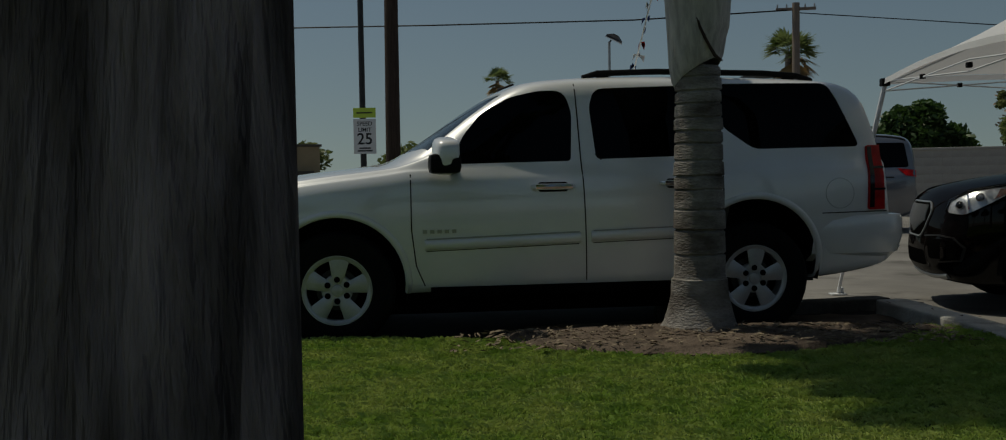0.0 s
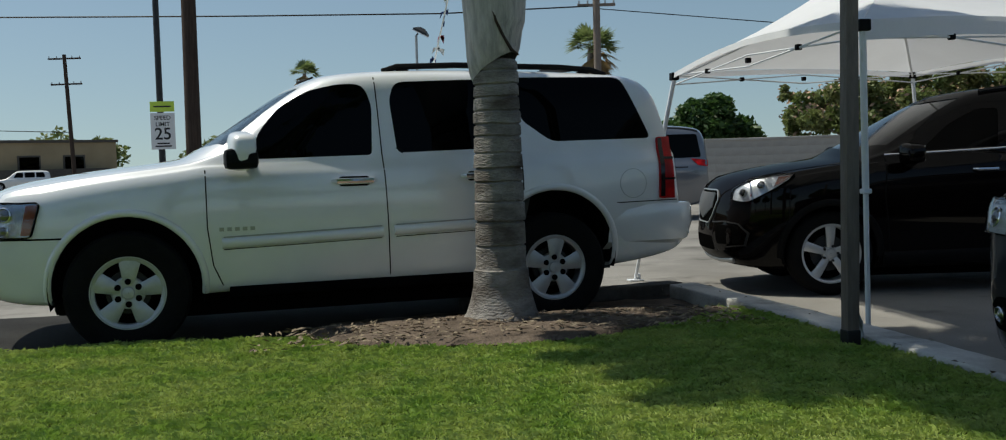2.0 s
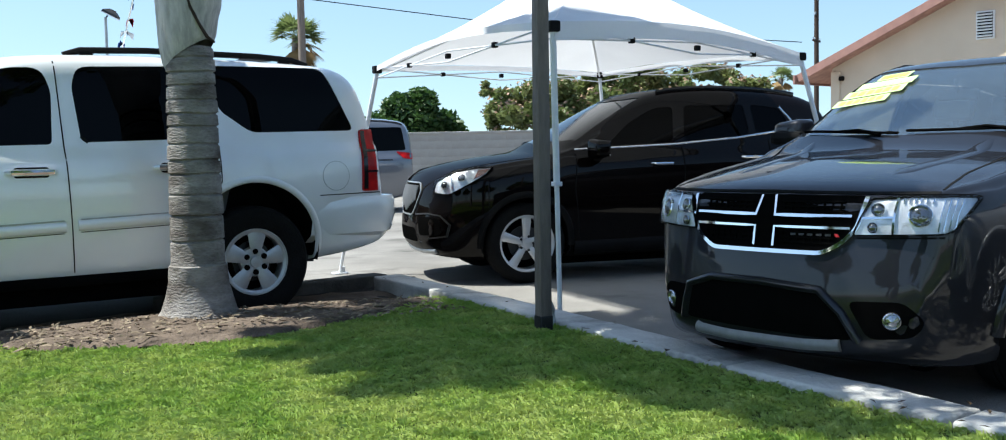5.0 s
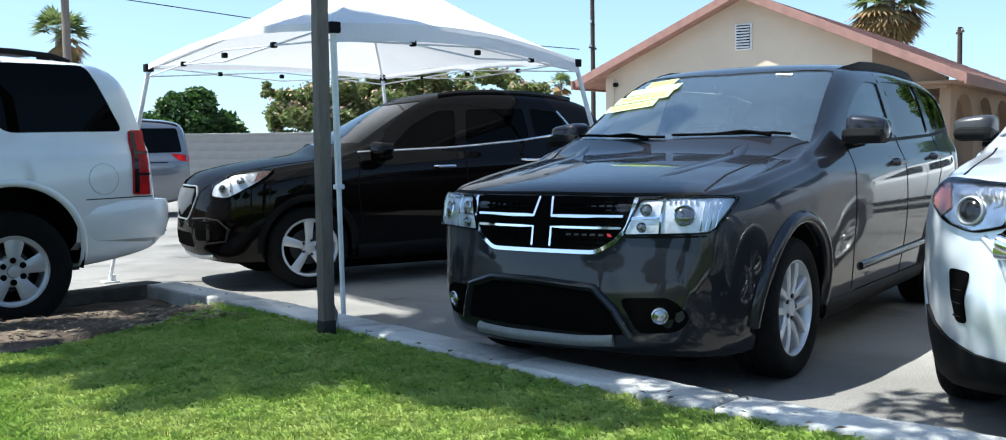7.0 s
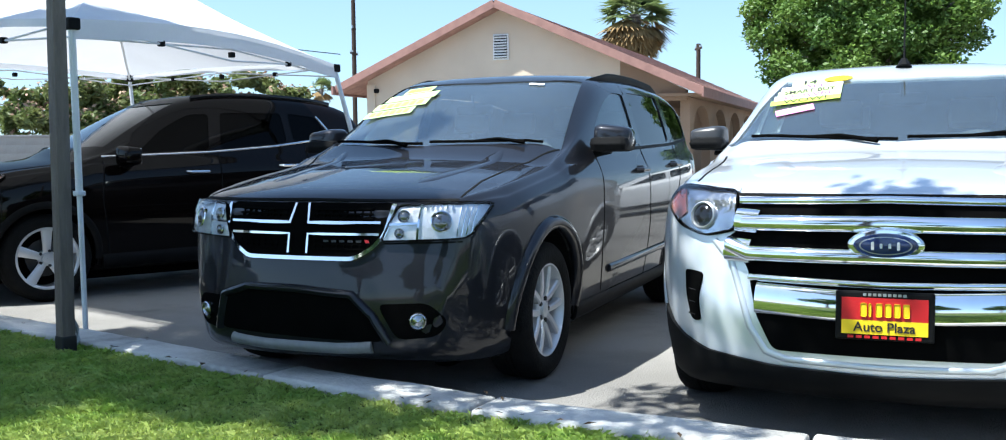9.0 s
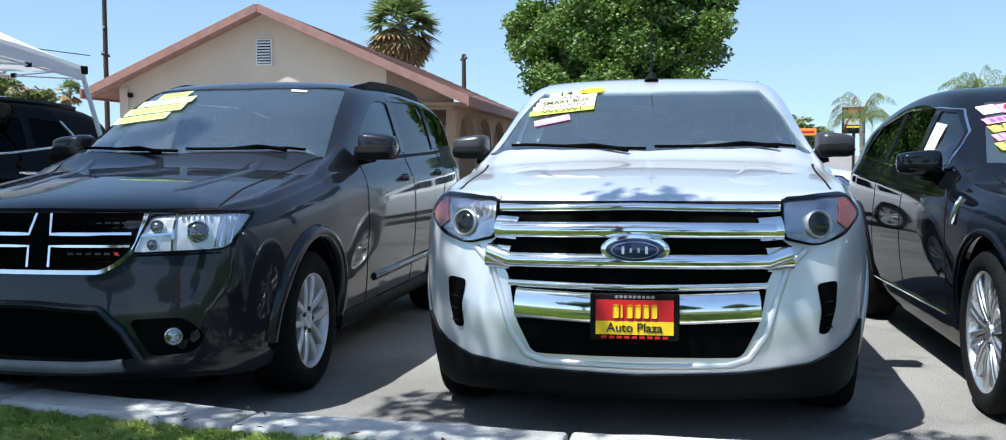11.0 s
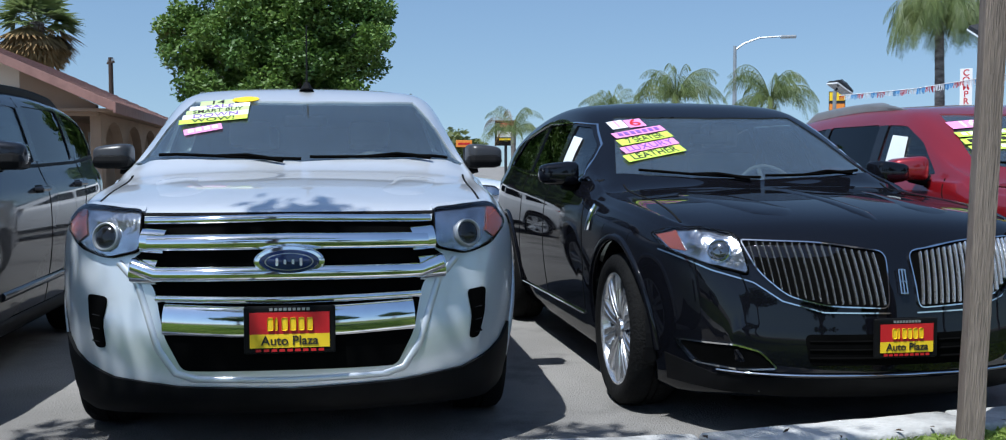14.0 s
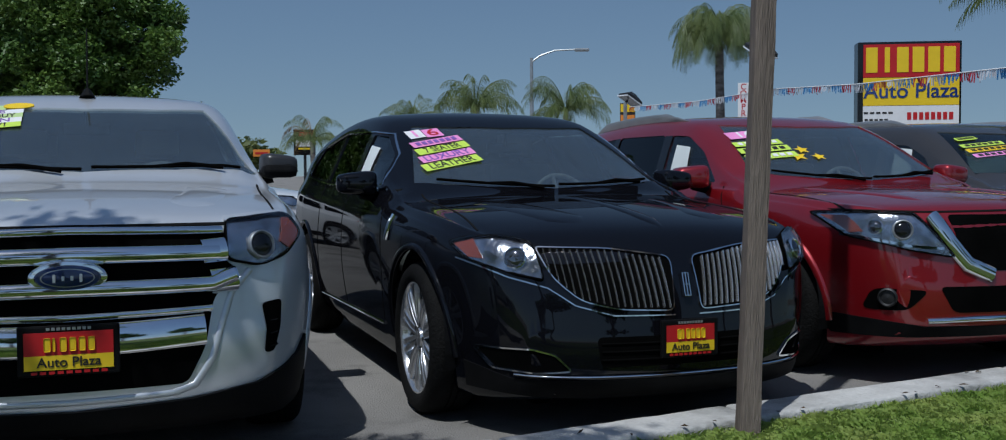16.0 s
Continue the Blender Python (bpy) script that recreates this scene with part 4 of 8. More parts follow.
vs, fs = [], []
for k in range(90):
    i = random.randrange(len(KERB) - 3)
    f = random.random()
    x, y = (KERB[i][j] + (KERB[i + 1][j] - KERB[i][j]) * f for j in (0, 1))
    off = random.choice((-KERB_W - .03, -KERB_W * random.random(), .05 + .3 * random.random() ** 2))
    x, z = x + off, (.006 if off > 0 else KERB_Z + .006)
    a, l, w = random.uniform(0, 6.28), random.uniform(.012, .03), random.uniform(.005, .012)
    c_, s_ = math.cos(a), math.sin(a)
    b = len(vs)
    vs += [(x - c_ * l, y - s_ * l, z), (x + s_ * w, y - c_ * w, z + .004), (x + c_ * l, y + s_ * l, z + random.uniform(0, .012)), (x - s_ * w, y + c_ * w, z + .008)]
    fs += [(b, b + 1, b + 2, b + 3)]
tagged(mesh_ob("fallen_leaves", vs, fs, mat("dead_leaf", (.09, .06, .035), .8, vary=.5, scale=30)), "small dry brown leaves fallen along the kerb", "leaves", kind="stuff")

# the mown grass: single blades
rng = np.random.default_rng(5)
N = 520000
ang = rng.uniform(-0.62, 2.15, N * 2)
rad = np.sqrt(rng.uniform(2.2 ** 2, 8.0 ** 2, N * 2))
px_, py_ = rad * np.sin(ang), rad * np.cos(ang)
poly = np.array(LAWN)


def inside(px, py, poly):
    ok = np.zeros(len(px), bool)
    j = len(poly) - 1
    for i in range(len(poly)):
        xi, yi, xj, yj = *poly[i], *poly[j]
        ok ^= ((yi > py) != (yj > py)) & (px < (xj - xi) * (py - yi) / (yj - yi + 1e-12) + xi)
        j = i
    return ok


keep = inside(px_, py_, poly) & ~(inside(px_, py_, np.array(DIRT)) & (rng.random(N * 2) < 0.95) & (np.hypot(px_ - 0.95, py_ - 6.62) > 0.22 * rng.random(N * 2) + 0.08))
px_, py_ = px_[keep][:N], py_[keep][:N]
n_ = len(px_)
turn, lean_, hgt = rng.uniform(0, 2 * np.pi, n_), rng.uniform(0.2, 1.3, n_), rng.uniform(0.016, 0.038, n_)
tuft = np.array([noise.noise(Vector((x * 9, y * 9, 0))) + 0.7 * noise.noise(Vector((x * 27, y * 27, 3))) for x, y in zip(px_, py_)])
hgt *= np.clip(1.0 + 0.9 * tuft, 0.5, 1.45)
wid = rng.uniform(0.0012, 0.0024, n_)
dx, dy = np.cos(turn), np.sin(turn)
base = np.full(n_, LAWN_Z - 0.012)
ringv = np.stack([
    np.stack([px_ - dy * wid, py_ + dx * wid, base], 1), np.stack([px_ + dy * wid, py_ - dx * wid, base], 1),
    np.stack([px_ + dy * wid * .7 + dx * hgt * lean_ * .4, py_ - dx * wid * .7 + dy * hgt * lean_ * .4, base + hgt * .6], 1),
    np.stack([px_ + dx * hgt * lean_, py_ + dy * hgt * lean_, base + hgt * (1.05 - lean_ * .45)], 1)], 1).reshape(-1, 3)
me = bpy.data.meshes.new("grass")
me.vertices.add(n_ * 4)
me.vertices.foreach_set("co", ringv.ravel())
me.loops.add(n_ * 4)
me.loops.foreach_set("vertex_index", np.arange(n_ * 4))
me.polygons.add(n_)
me.polygons.foreach_set("loop_start", np.arange(n_) * 4)
me.materials.append(M_BLADE)
me.update(calc_edges=True)
me.validate()
tagged(new("grass", me), "short mown green lawn grass", "grass", kind="stuff")

# painted line and gutter marks on the street
for k, (x0, y0, x1, y1, w) in enumerate(((-40, 34, -7.5, 19.5, .16), (-60, 24, -9, 15.2, .12))):
    d = Vector((x1 - x0, y1 - y0)).normalized()
    o = Vector((-d.y, d.x)) * w / 2
    bm = bmesh.new()
    bm.faces.new([bm.verts.new((x0 + o.x, y0 + o.y, .005)), bm.verts.new((x1 + o.x, y1 + o.y, .005)), bm.verts.new((x1 - o.x, y1 - o.y, .005)), bm.verts.new((x0 - o.x, y0 - o.y, .005))])
    tagged(part("road_line", bm, M_LINE, None), "worn white line painted on the street", "road line", kind="structure")


# ---- the cars' measures ----
SPECS = dict(
    white_suv=dict(L=5.13, W=1.0, cowl=1.38, cowl_z=1.26, belt=(1.20, 1.22), roof=0.80, axle=0.98, wb=2.946, wr=0.40, arch=0.475, arch_up=0.03, arch_up_rear=0.10,
               top=[(0, .68), (0.015, .78), (.05, .80), (.08, 1.02), (.16, 1.11), (.7, 1.195), (1.28, 1.255), (1.40, 1.285), (2.14, 1.80), (2.45, 1.87), (3.2, 1.89), (4.5, 1.86), (4.82, 1.80), (4.95, 1.5), (5.02, 1.1), (5.03, .80), (5.1, .78), (5.13, .62)],
               bot=[(0, .46), (.03, .40), (.2, .34), (.6, .32), (1.5, .36), (4.0, .36), (4.5, .38), (5.0, .45), (5.1, .52), (5.13, .58)],
               plan=[(0, .82), (.1, .9), (.4, .97), (.9, 1), (4.4, 1), (4.9, .965), (5.13, .90)], bend=[(0, .22), (.5, .12), (1.4, .10), (2.3, .05), (3, 0), (4.4, 0), (5.13, -.10)]),
    brown_suv=dict(scale=1.012, L=4.278, W=0.887, cowl=1.08, cowl_z=1.12, belt=(1.07, 1.15), roof=0.72, axle=0.87, wb=2.555, wr=0.345, arch=0.385,
                top=[(0, .60), (.01, .74), (.06, .90), (.2, 1.0), (.6, 1.075), (1.02, 1.12), (1.12, 1.15), (1.90, 1.58), (2.25, 1.69), (3.0, 1.70), (3.7, 1.63), (3.95, 1.50), (4.12, 1.08), (4.2, .78), (4.25, .7), (4.278, .58)],
                bot=[(0, .36), (.03, .30), (.15, .22), (.6, .20), (3.4, .22), (3.9, .28), (4.2, .36), (4.278, .45)],
                plan=[(0, .70), (.06, .84), (.3, .95), (.8, 1), (3.4, 1), (3.9, .95), (4.278, .85)], bend=[(0, .22), (.5, .16), (1.1, .14), (2, .08), (3, 0), (4.278, -.2)]),
    grey_crossover=dict(L=4.887, W=0.925, cowl=1.15, cowl_z=1.14, belt=(1.08, 1.16), roof=0.75, axle=0.95, wb=2.89, wr=0.352, arch=0.40,
                 top=[(0, .60), (.01, .68), (.03, .74), (.05, .92), (.16, .99), (.6, 1.06), (1.08, 1.12), (1.18, 1.15), (2.08, 1.60), (2.45, 1.68), (3.4, 1.69), (4.4, 1.62), (4.6, 1.5), (4.76, 1.1), (4.83, .76), (4.86, .7), (4.887, .58)],
                 bot=[(0, .35), (.02, .27), (.12, .19), (.5, .165), (1.6, .19), (4.0, .22), (4.5, .28), (4.8, .34), (4.887, .45)],
                 plan=[(0, .74), (.1, .88), (.35, .97), (.8, 1), (4.1, 1), (4.6, .95), (4.887, .87)], bend=[(0, .30), (.5, .18), (1.2, .14), (2.2, .08), (3, 0), (4.887, -.2)]),
    silver_crossover=dict(L=4.679, W=0.975, cowl=1.18, cowl_z=1.16, belt=(1.10, 1.20), roof=0.74, axle=0.94, wb=2.824, wr=0.355, arch=0.41,
              top=[(0, .62), (.01, .72), (.03, .86), (.06, .97), (.16, 1.03), (.6, 1.10), (1.1, 1.14), (1.22, 1.17), (2.05, 1.58), (2.45, 1.66), (3.3, 1.66), (4.1, 1.585), (4.3, 1.48), (4.5, 1.12), (4.6, .8), (4.65, .7), (4.679, .58)],
              bot=[(0, .34), (.02, .26), (.12, .19), (.5, .17), (1.4, .19), (3.8, .22), (4.3, .28), (4.6, .36), (4.679, .45)],
              plan=[(0, .79), (.06, .90), (.2, .975), (.5, 1), (.9, 1), (3.9, 1), (4.4, .95), (4.679, .87)], bend=[(0, .30), (.5, .2), (1.2, .16), (2.1, .08), (3, 0), (4.679, -.2)]),
    black_crossover=dict(L=5.273, W=1.0, inset=0.135, cowl=1.42, cowl_z=1.085, belt=(1.02, 1.11), roof=0.72, axle=0.96, wb=2.995, wr=0.372, arch=0.415,
             top=[(0, .52), (.01, .62), (.04, .72), (.10, .86), (.24, .94), (.7, 1.01), (1.35, 1.055), (1.46, 1.085), (2.35, 1.51), (2.8, 1.605), (3.6, 1.605), (4.6, 1.48), (4.95, 1.32), (5.12, 1.03), (5.2, .8), (5.24, .7), (5.273, .58)],
             bot=[(0, .32), (.02, .24), (.12, .17), (.5, .14), (1.6, .17), (4.3, .2), (4.9, .28), (5.2, .36), (5.273, .45)],
             plan=[(0, .70), (.1, .85), (.35, .96), (.8, 1), (1.2, 1), (4.3, 1), (4.9, .94), (5.273, .82)], bend=[(0, .36), (.5, .22), (1.4, .16), (2.3, .1), (3.2, 0), (5.273, -.25)]),
    red_suv=dict(L=5.008, W=0.98, cowl=1.22, cowl_z=1.10, belt=(1.06, 1.14), roof=0.74, axle=0.95, wb=2.9, wr=0.38, arch=0.43,
                    top=[(0, .64), (.01, .74), (.03, .88), (.07, .97), (.18, 1.01), (.6, 1.06), (1.15, 1.085), (1.26, 1.11), (2.1, 1.535), (2.5, 1.61), (3.4, 1.62), (4.4, 1.56), (4.62, 1.43), (4.85, 1.08), (4.93, .78), (4.97, .7), (5.008, .58)],
                    bot=[(0, .38), (.02, .30), (.12, .22), (.5, .18), (1.6, .21), (4.1, .24), (4.6, .3), (4.93, .36), (5.008, .45)],
                    plan=[(0, .70), (.1, .84), (.35, .95), (.8, 1), (4.2, 1), (4.7, .95), (5.008, .85)], bend=[(0, .32), (.5, .2), (1.2, .14), (2.2, .08), (3, 0), (5.008, -.2)]),
)
PLACES = dict(white_suv=((-2.19, 8.03), 186.6), brown_suv=((3.58, 9.04), 169.2), grey_crossover=((3.24, 3.807), 195.8), silver_crossover=((3.985, 1.37), 196.4), black_crossover=((4.63, -1.06), 197.4), red_suv=((5.60, -3.12), 195.3))
S_L, S_R, FRONT, TOP = ("side", -1), ("side", 1), ("front",), ("top",)


def flip(poly, sd):
    return [(sd * p[0], p[1]) for p in poly] if sd > 0 else [(-p[0], p[1]) for p in poly][::-1]


def windshield(c0, c1, r0, r1, w0=0.78, w1=0.60):
    """The outline of a windshield from above: base at c0 (middle) and c1 (corner), top edge at r0 and r1."""
    half = [(c0, 0.0), (c0 + (c1 - c0) * 0.25, w0 * 0.5), (c0 + (c1 - c0) * 0.6, w0 * 0.8), (c1, w0), (r1, w1), (r0 + (r1 - r0) * 0.3, w1 * 0.6), (r0, 0)]
    return half + [(x, -y) for x, y in half[-2:0:-1]]


# ---- white full-size SUV, parked across the end of the lawn ----
def build_white_suv():
    white = paint("white_paint", (0.79, 0.80, 0.82), 0.10, 0.34)
    c = Car("suv", SPECS["white_suv"], *PLACES["white_suv"], white, "dusty white full-size SUV with black-tinted windows and roof rack")
    both = (-1, 1)
    c.window(windshield(1.44, 1.62, 2.08, 2.16, 0.80, 0.70), (1,), M_GLASS_SIDE, "windshield", "top")
    fw = rounded([(1.77, 1.245), (2.61, 1.255), (2.63, 1.60), (2.58, 1.755), (2.40, 1.752), (2.20, 1.71), (2.00, 1.60), (1.86, 1.44)], [.03, .03, .05, .08, .05, .05, .05, .05])
    rw = rounded([(2.79, 1.265), (3.50, 1.28), (3.52, 1.785), (2.80, 1.765), (2.755, 1.64)], [.04, .05, .06, .07, .05])
    qw = rounded([(3.66, 1.795), (4.54, 1.80), (4.75, 1.33), (3.94, 1.32), (3.72, 1.48)], [.03, .05, .05, .06, .05])
    for poly in (fw, rw, qw):
        c.window(poly, both, M_GLASS_TINT, label="black tinted side window")
    for poly in (fw, rw):
        c.strip("window_seal", [poly[0], poly[4]], 0.02, S_L, M_BLACKPLASTIC, 0.004, 0.01)
    for sd in both:
        v = ("side", sd)
        c.strip("door_gap", [(1.49, 1.18), (1.49, 0.80), (1.52, 0.55), (1.58, 0.41)], 0.008, v, M_SEAM, 0.002, 0.006)
        c.strip("door_gap", [(2.66, 1.80), (2.68, 1.23), (2.71, 0.42)], 0.008, v, M_SEAM, 0.002, 0.006)
        c.strip("door_gap", [(3.55, 1.78), (3.66, 1.40), (3.69, 1.20), (3.69, 0.98), (3.52, 0.72), (3.44, 0.42)], 0.008, v, M_SEAM, 0.002, 0.006)
        c.strip("bumper_gap", [(0.62, 0.77), (0.12, 0.775)], 0.012, v, M_SEAM, 0.002, 0.006)
        c.strip("bumper_gap", [(4.42, 0.855), (4.80, 0.86), (5.0, 0.86)], 0.007, v, M_SEAM, 0.002, 0.006)
        c.bar("door_moulding", [(1.58, 0.695), (2.66, 0.725)], 0.075, 0.022, v, white)
        c.bar("door_moulding", [(2.735, 0.73), (3.42, 0.75)], 0.075, 0.022, v, white)
        for z0_, z1_, mt in ((.652, .681, M_SEAM), (.735, .765, M_SATIN)):
            c.strip("moulding_line", [(1.59, z0_), (2.65, z1_)], 0.008 if mt == M_SATIN else .005, v, mt, 0.010 if mt == M_SATIN else .003, 0.008)
            c.strip("moulding_line", [(2.75, z1_ + .004), (3.41, z1_ + .022)], 0.008 if mt == M_SATIN else .005, v, mt, 0.010 if mt == M_SATIN else .003, 0.008)
        lampo = c.lamp(rounded([(0.10, 1.0), (0.48, 1.0), (0.42, 0.785), (0.10, 0.785)], 0.03), v, M_REFLECTOR, amber=[(0.40, 0.985), (0.47, 0.99), (0.415, 0.80), (0.36, 0.80)], bulbs=[(0.27, 0.93, 0.05, False), (0.26, 0.83, 0.035, False)])
        tail = c.sheet("tail_light", rounded([(4.79, 1.335), (4.96, 1.335), (4.99, 0.875), (4.77, 0.875)], 0.02), v, M_REDLENS, 0.018, 0.03, label="tall red tail light")
        c.sheet("dark_lens", [(4.795, 1.325), (4.83, 1.325), (4.815, .89), (4.778, .89)], v, M_GLOSSBLACK, 0.020, 0.01, parent=tail)
        for z in (1.02, 1.17):
            c.strip("lens_divider", [(4.79, z), (4.96, z)], 0.014, v, M_GLOSSBLACK, 0.021, 0.006, parent=tail)
        c.arch_lip((sd,), 0.05, 0.018, white)
        c.bar("sill_step", [(1.62, 0.375), (3.36, 0.375)], 0.08, 0.06, v, M_VOID, label="black running board")
    for k in range(5):
        c.sheet("badge_letter", [(1.565 + k * .05, .775), (1.595 + k * .05, .775), (1.595 + k * .05, .80), (1.565 + k * .05, .80)], S_L, M_SATIN, 0.006, 0.006)
    c.sheet("fuel_flap", [(4.555 + .105 * math.cos(t), .995 + .105 * math.sin(t)) for t in np.linspace(0, 2 * math.pi, 29)[:-1]], S_L, white, 0.003, 0.006)
    c.strip("flap_gap", [(4.555 + .108 * math.cos(t), .995 + .108 * math.sin(t)) for t in np.linspace(0, 2 * math.pi, 29)[:-1]], 0.004, S_L, M_SATIN, 0.002, 0.006, closed=True)
    bm = bmesh.new()
    prof = [(4.36, .955), (4.60, .968), (4.80, .968), (5.02, .93), (5.115, .80), (5.135, .40), (5.135, 0), (5.135, -.40), (5.115, -.80), (5.02, -.93), (4.80, -.968), (4.60, -.968), (4.36, -.955)]
    rings_ = []
    for x, y in chaikin(prof, 2):
        up = Vector((x - 4.3, y, 0)).normalized()
        rings_.append([bm.verts.new(Vector((x, y, z)) + up * o) for z, o in ((.50, -.12), (.56, -.02), (.68, .018), (.80, .018), (.835, .002), (.84, -.06))])
    for a_, b_ in zip(rings_, rings_[1:]):
        for k in range(5):
            bm.faces.new((a_[k], a_[k + 1], b_[k + 1], b_[k]))
    part("rear_bumper", bm, white, c.root, "white rear bumper with a step", True)
    c.handle(2.47, 1.08, both, M_CHROME, 0.29, .021)
    c.handle(3.38, 1.09, both, M_CHROME, 0.29, .021)
    c.mirrors(1.76, 1.10, 1.30, white, M_BLACKPLASTIC, (0.17, 0.26, 0.24))
    for sd in both:
        bm = bmesh.new()
        pts = []
        for x, up in ((2.75, 0.0), (2.86, 0.03), (3.3, 0.038), (4.1, 0.038), (4.36, 0.03), (4.48, 0.0)):
            h, _ = c.cast(x, sd * 0.66, TOP)
            pts.append(h + Vector((0, 0, up)))
        tube(bm, pts, [0.02, 0.022, 0.022, 0.022, 0.022, 0.02], 8)
        for x in (2.9, 3.5, 4.3):
            h, _ = c.cast(x, sd * 0.66, TOP)
            box(bm, h.x, h.y, h.z + 0.01, 0.09, 0.035, 0.06, 0.012)
        part("roof_rail", bm, M_BLACKPLASTIC, c.root, "black roof rail", True)
    for x in (2.95, 4.2):
        bm = bmesh.new()
        h, _ = c.cast(x, 0, TOP)
        tube(bm, [(x, -0.66, h.z), (x, 0, h.z + 0.045), (x, 0.66, h.z)], 0.016, 8)
        part("cross_bar", bm, M_BLACKPLASTIC, c.root)
    bm = bmesh.new()
    h, _ = c.cast(2.28, 0.35, TOP)
    tube(bm, [h, h + Vector((0.05, 0, 0.03)), h + Vector((0.11, 0, 0.075))], [0.05, 0.03, 0.008], 8)
    part("antenna_fin", bm, M_BLACKPLASTIC, c.root)
    # front bumper, grille and chin
    c.sheet("grille", rounded([(-.6, .98), (.6, .98), (.58, .80), (-.58, .80)], .04), FRONT, M_VOID, 0.004, 0.01)
    c.bar("grille_bar", [(-.6, .89), (.6, .89)], 0.05, 0.03, FRONT, M_CHROME)
    bm = bmesh.new()
    box(bm, 0.62, 0, 0.31, 0.22, 1.5, 0.12, 0.04)
    part("air_dam", bm, M_BLACKPLASTIC, c.root)
    c.cabin(-1)
    # added black box that blocks light and view beneath the body
    bm = bmesh.new()
    box(bm, 2.45, 0, 0.34, 3.2, 1.6, 0.28, 0.03)
    part("underside_blocker", bm, M_VOID, c.root)
    c.wheel(dict(rim=0.232, n=5, arms=[(0, 0)], w0=0.065, w1=0.148, lugs=6, bulge=0.012, hub_y=0.72, turn=-0.08, ring=0.88, hub_r=0.46, dark_lugs=True, mat=mat("worn_alloy", (0.50, 0.51, 0.525), 0.36, 0.4, vary=0.15, scale=9, fine=0.08)))
    c.finish()


# ---- dark brown small SUV under the canopy ----
def build_brown_suv():
    brown = paint("dark_brown_paint", (0.0035, 0.0024, 0.0022), 0.0, 0.5)
    brown.node_tree.nodes["Principled BSDF"].inputs["Coat Weight"].default_value = 0.28
    c = Car("suv", SPECS["brown_suv"], *PLACES["brown_suv"], brown, "very dark brown compact SUV parked beneath the canopy")
    both = (-1, 1)
    c.window(windshield(1.20, 1.38, 1.93, 2.05, 0.66, 0.54), (1,), M_GLASS_PRIVACY, "windshield", "top")
    side = rounded([(1.62, 1.165), (2.25, 1.185), (2.30, 1.50), (2.12, 1.495), (1.86, 1.36)], [.03, .03, .05, .05, .05])
    rear = rounded([(2.36, 1.19), (3.02, 1.245), (3.0, 1.515), (2.41, 1.51)], .04)
    quart = rounded([(3.09, 1.255), (3.46, 1.30), (3.36, 1.48), (3.07, 1.515)], .04)
    for poly in (side, rear, quart):
        c.window(poly, both, M_GLASS_TINT, label="black tinted side window")
    for sd in both:
        v = ("side", sd)
        c.bar("chrome_line", [(1.33, 1.135), (1.8, 1.15), (2.25, 1.165), (2.86, 1.21), (3.30, 1.265), (3.50, 1.31), (3.46, 1.38), (3.37, 1.49)], 0.022, 0.01, v, M_CHROME, label="chrome window line")
        c.strip("door_gap", [(1.33, 1.1), (1.30, .8), (1.36, .3)], 0.01, v, M_SEAM, 0.002, 0.006)
        c.strip("door_gap", [(2.33, 1.15), (2.33, .8), (2.31, .3)], 0.01, v, M_SEAM, 0.002, 0.006)
        c.strip("door_gap", [(3.2, 1.2), (3.2, .9), (3.02, .7), (2.95, .3)], 0.01, v, M_SEAM, 0.002, 0.006)
        c.bar("sill_cladding", [(1.30, .29), (3.0, .31)], 0.12, 0.03, v, M_BLACKPLASTIC)
        c.arch_lip((sd,), 0.06, 0.02, M_BLACKPLASTIC)
        c.lamp(rounded([(.12, .79), (.15, .88), (.28, .955), (.44, .985), (.61, .995), (.52, .93), (.38, .86), (.22, .775)], .03), v, M_REFLECTORBRIGHT, bulbs=[(.20, .85, .035, True), (.33, .91, .035, False)], amber=[(.47, .97), (.575, .98), (.50, .93), (.42, .90)], chrome=[([(.26, .945), (.25, .81)], .010)])
        c.strip("intake_trim", flip([(.30, .60), (.55, .615), (.68, .60), (.73, .52), (.70, .42), (.55, .40)], sd), 0.012, FRONT, M_DARKMETAL, 0.006, 0.01)
        c.sheet("fog_recess", flip(rounded([(.36, .585), (.66, .585), (.70, .52), (.67, .43), (.40, .42)], .04), sd), FRONT, M_VOID, 0.002, 0.01)
    c.handle(2.12, 1.0, both, M_CHROME)
    c.handle(3.0, 1.04, both, M_CHROME)
    g = c.sheet("grille", rounded([(-.28, .86), (.28, .86), (.36, .80), (.30, .68), (.20, .60), (-.20, .60), (-.30, .68), (-.36, .80)], .04), FRONT, M_VOID, 0.004, 0.01)
    for k in range(11):
        y = (k - 5) * 0.052
        c.bar("grille_slat", [(y, .625 + abs(y) * .35), (y, .845)], 0.014, 0.02, FRONT, M_SATIN, parent=g)
    c.strip("grille_frame", rounded([(-.29, .87), (.29, .87), (.38, .80), (.31, .67), (.21, .59), (-.21, .59), (-.31, .67), (-.38, .80)], .04), 0.010, FRONT, M_SATIN, 0.012, 0.012, closed=True)
    c.sheet("lower_intake", rounded([(-.3, .48), (.3, .48), (.34, .36), (-.34, .36)], .03), FRONT, M_VOID, 0.003, 0.01)
    c.bar("skid_plate", [(-.58, .29), (-.3, .27), (.3, .27), (.58, .29)], 0.05, 0.02, FRONT, M_SATIN)
    c.mirrors(1.50, 1.0, 1.14, brown, None, (0.15, 0.22, 0.16))
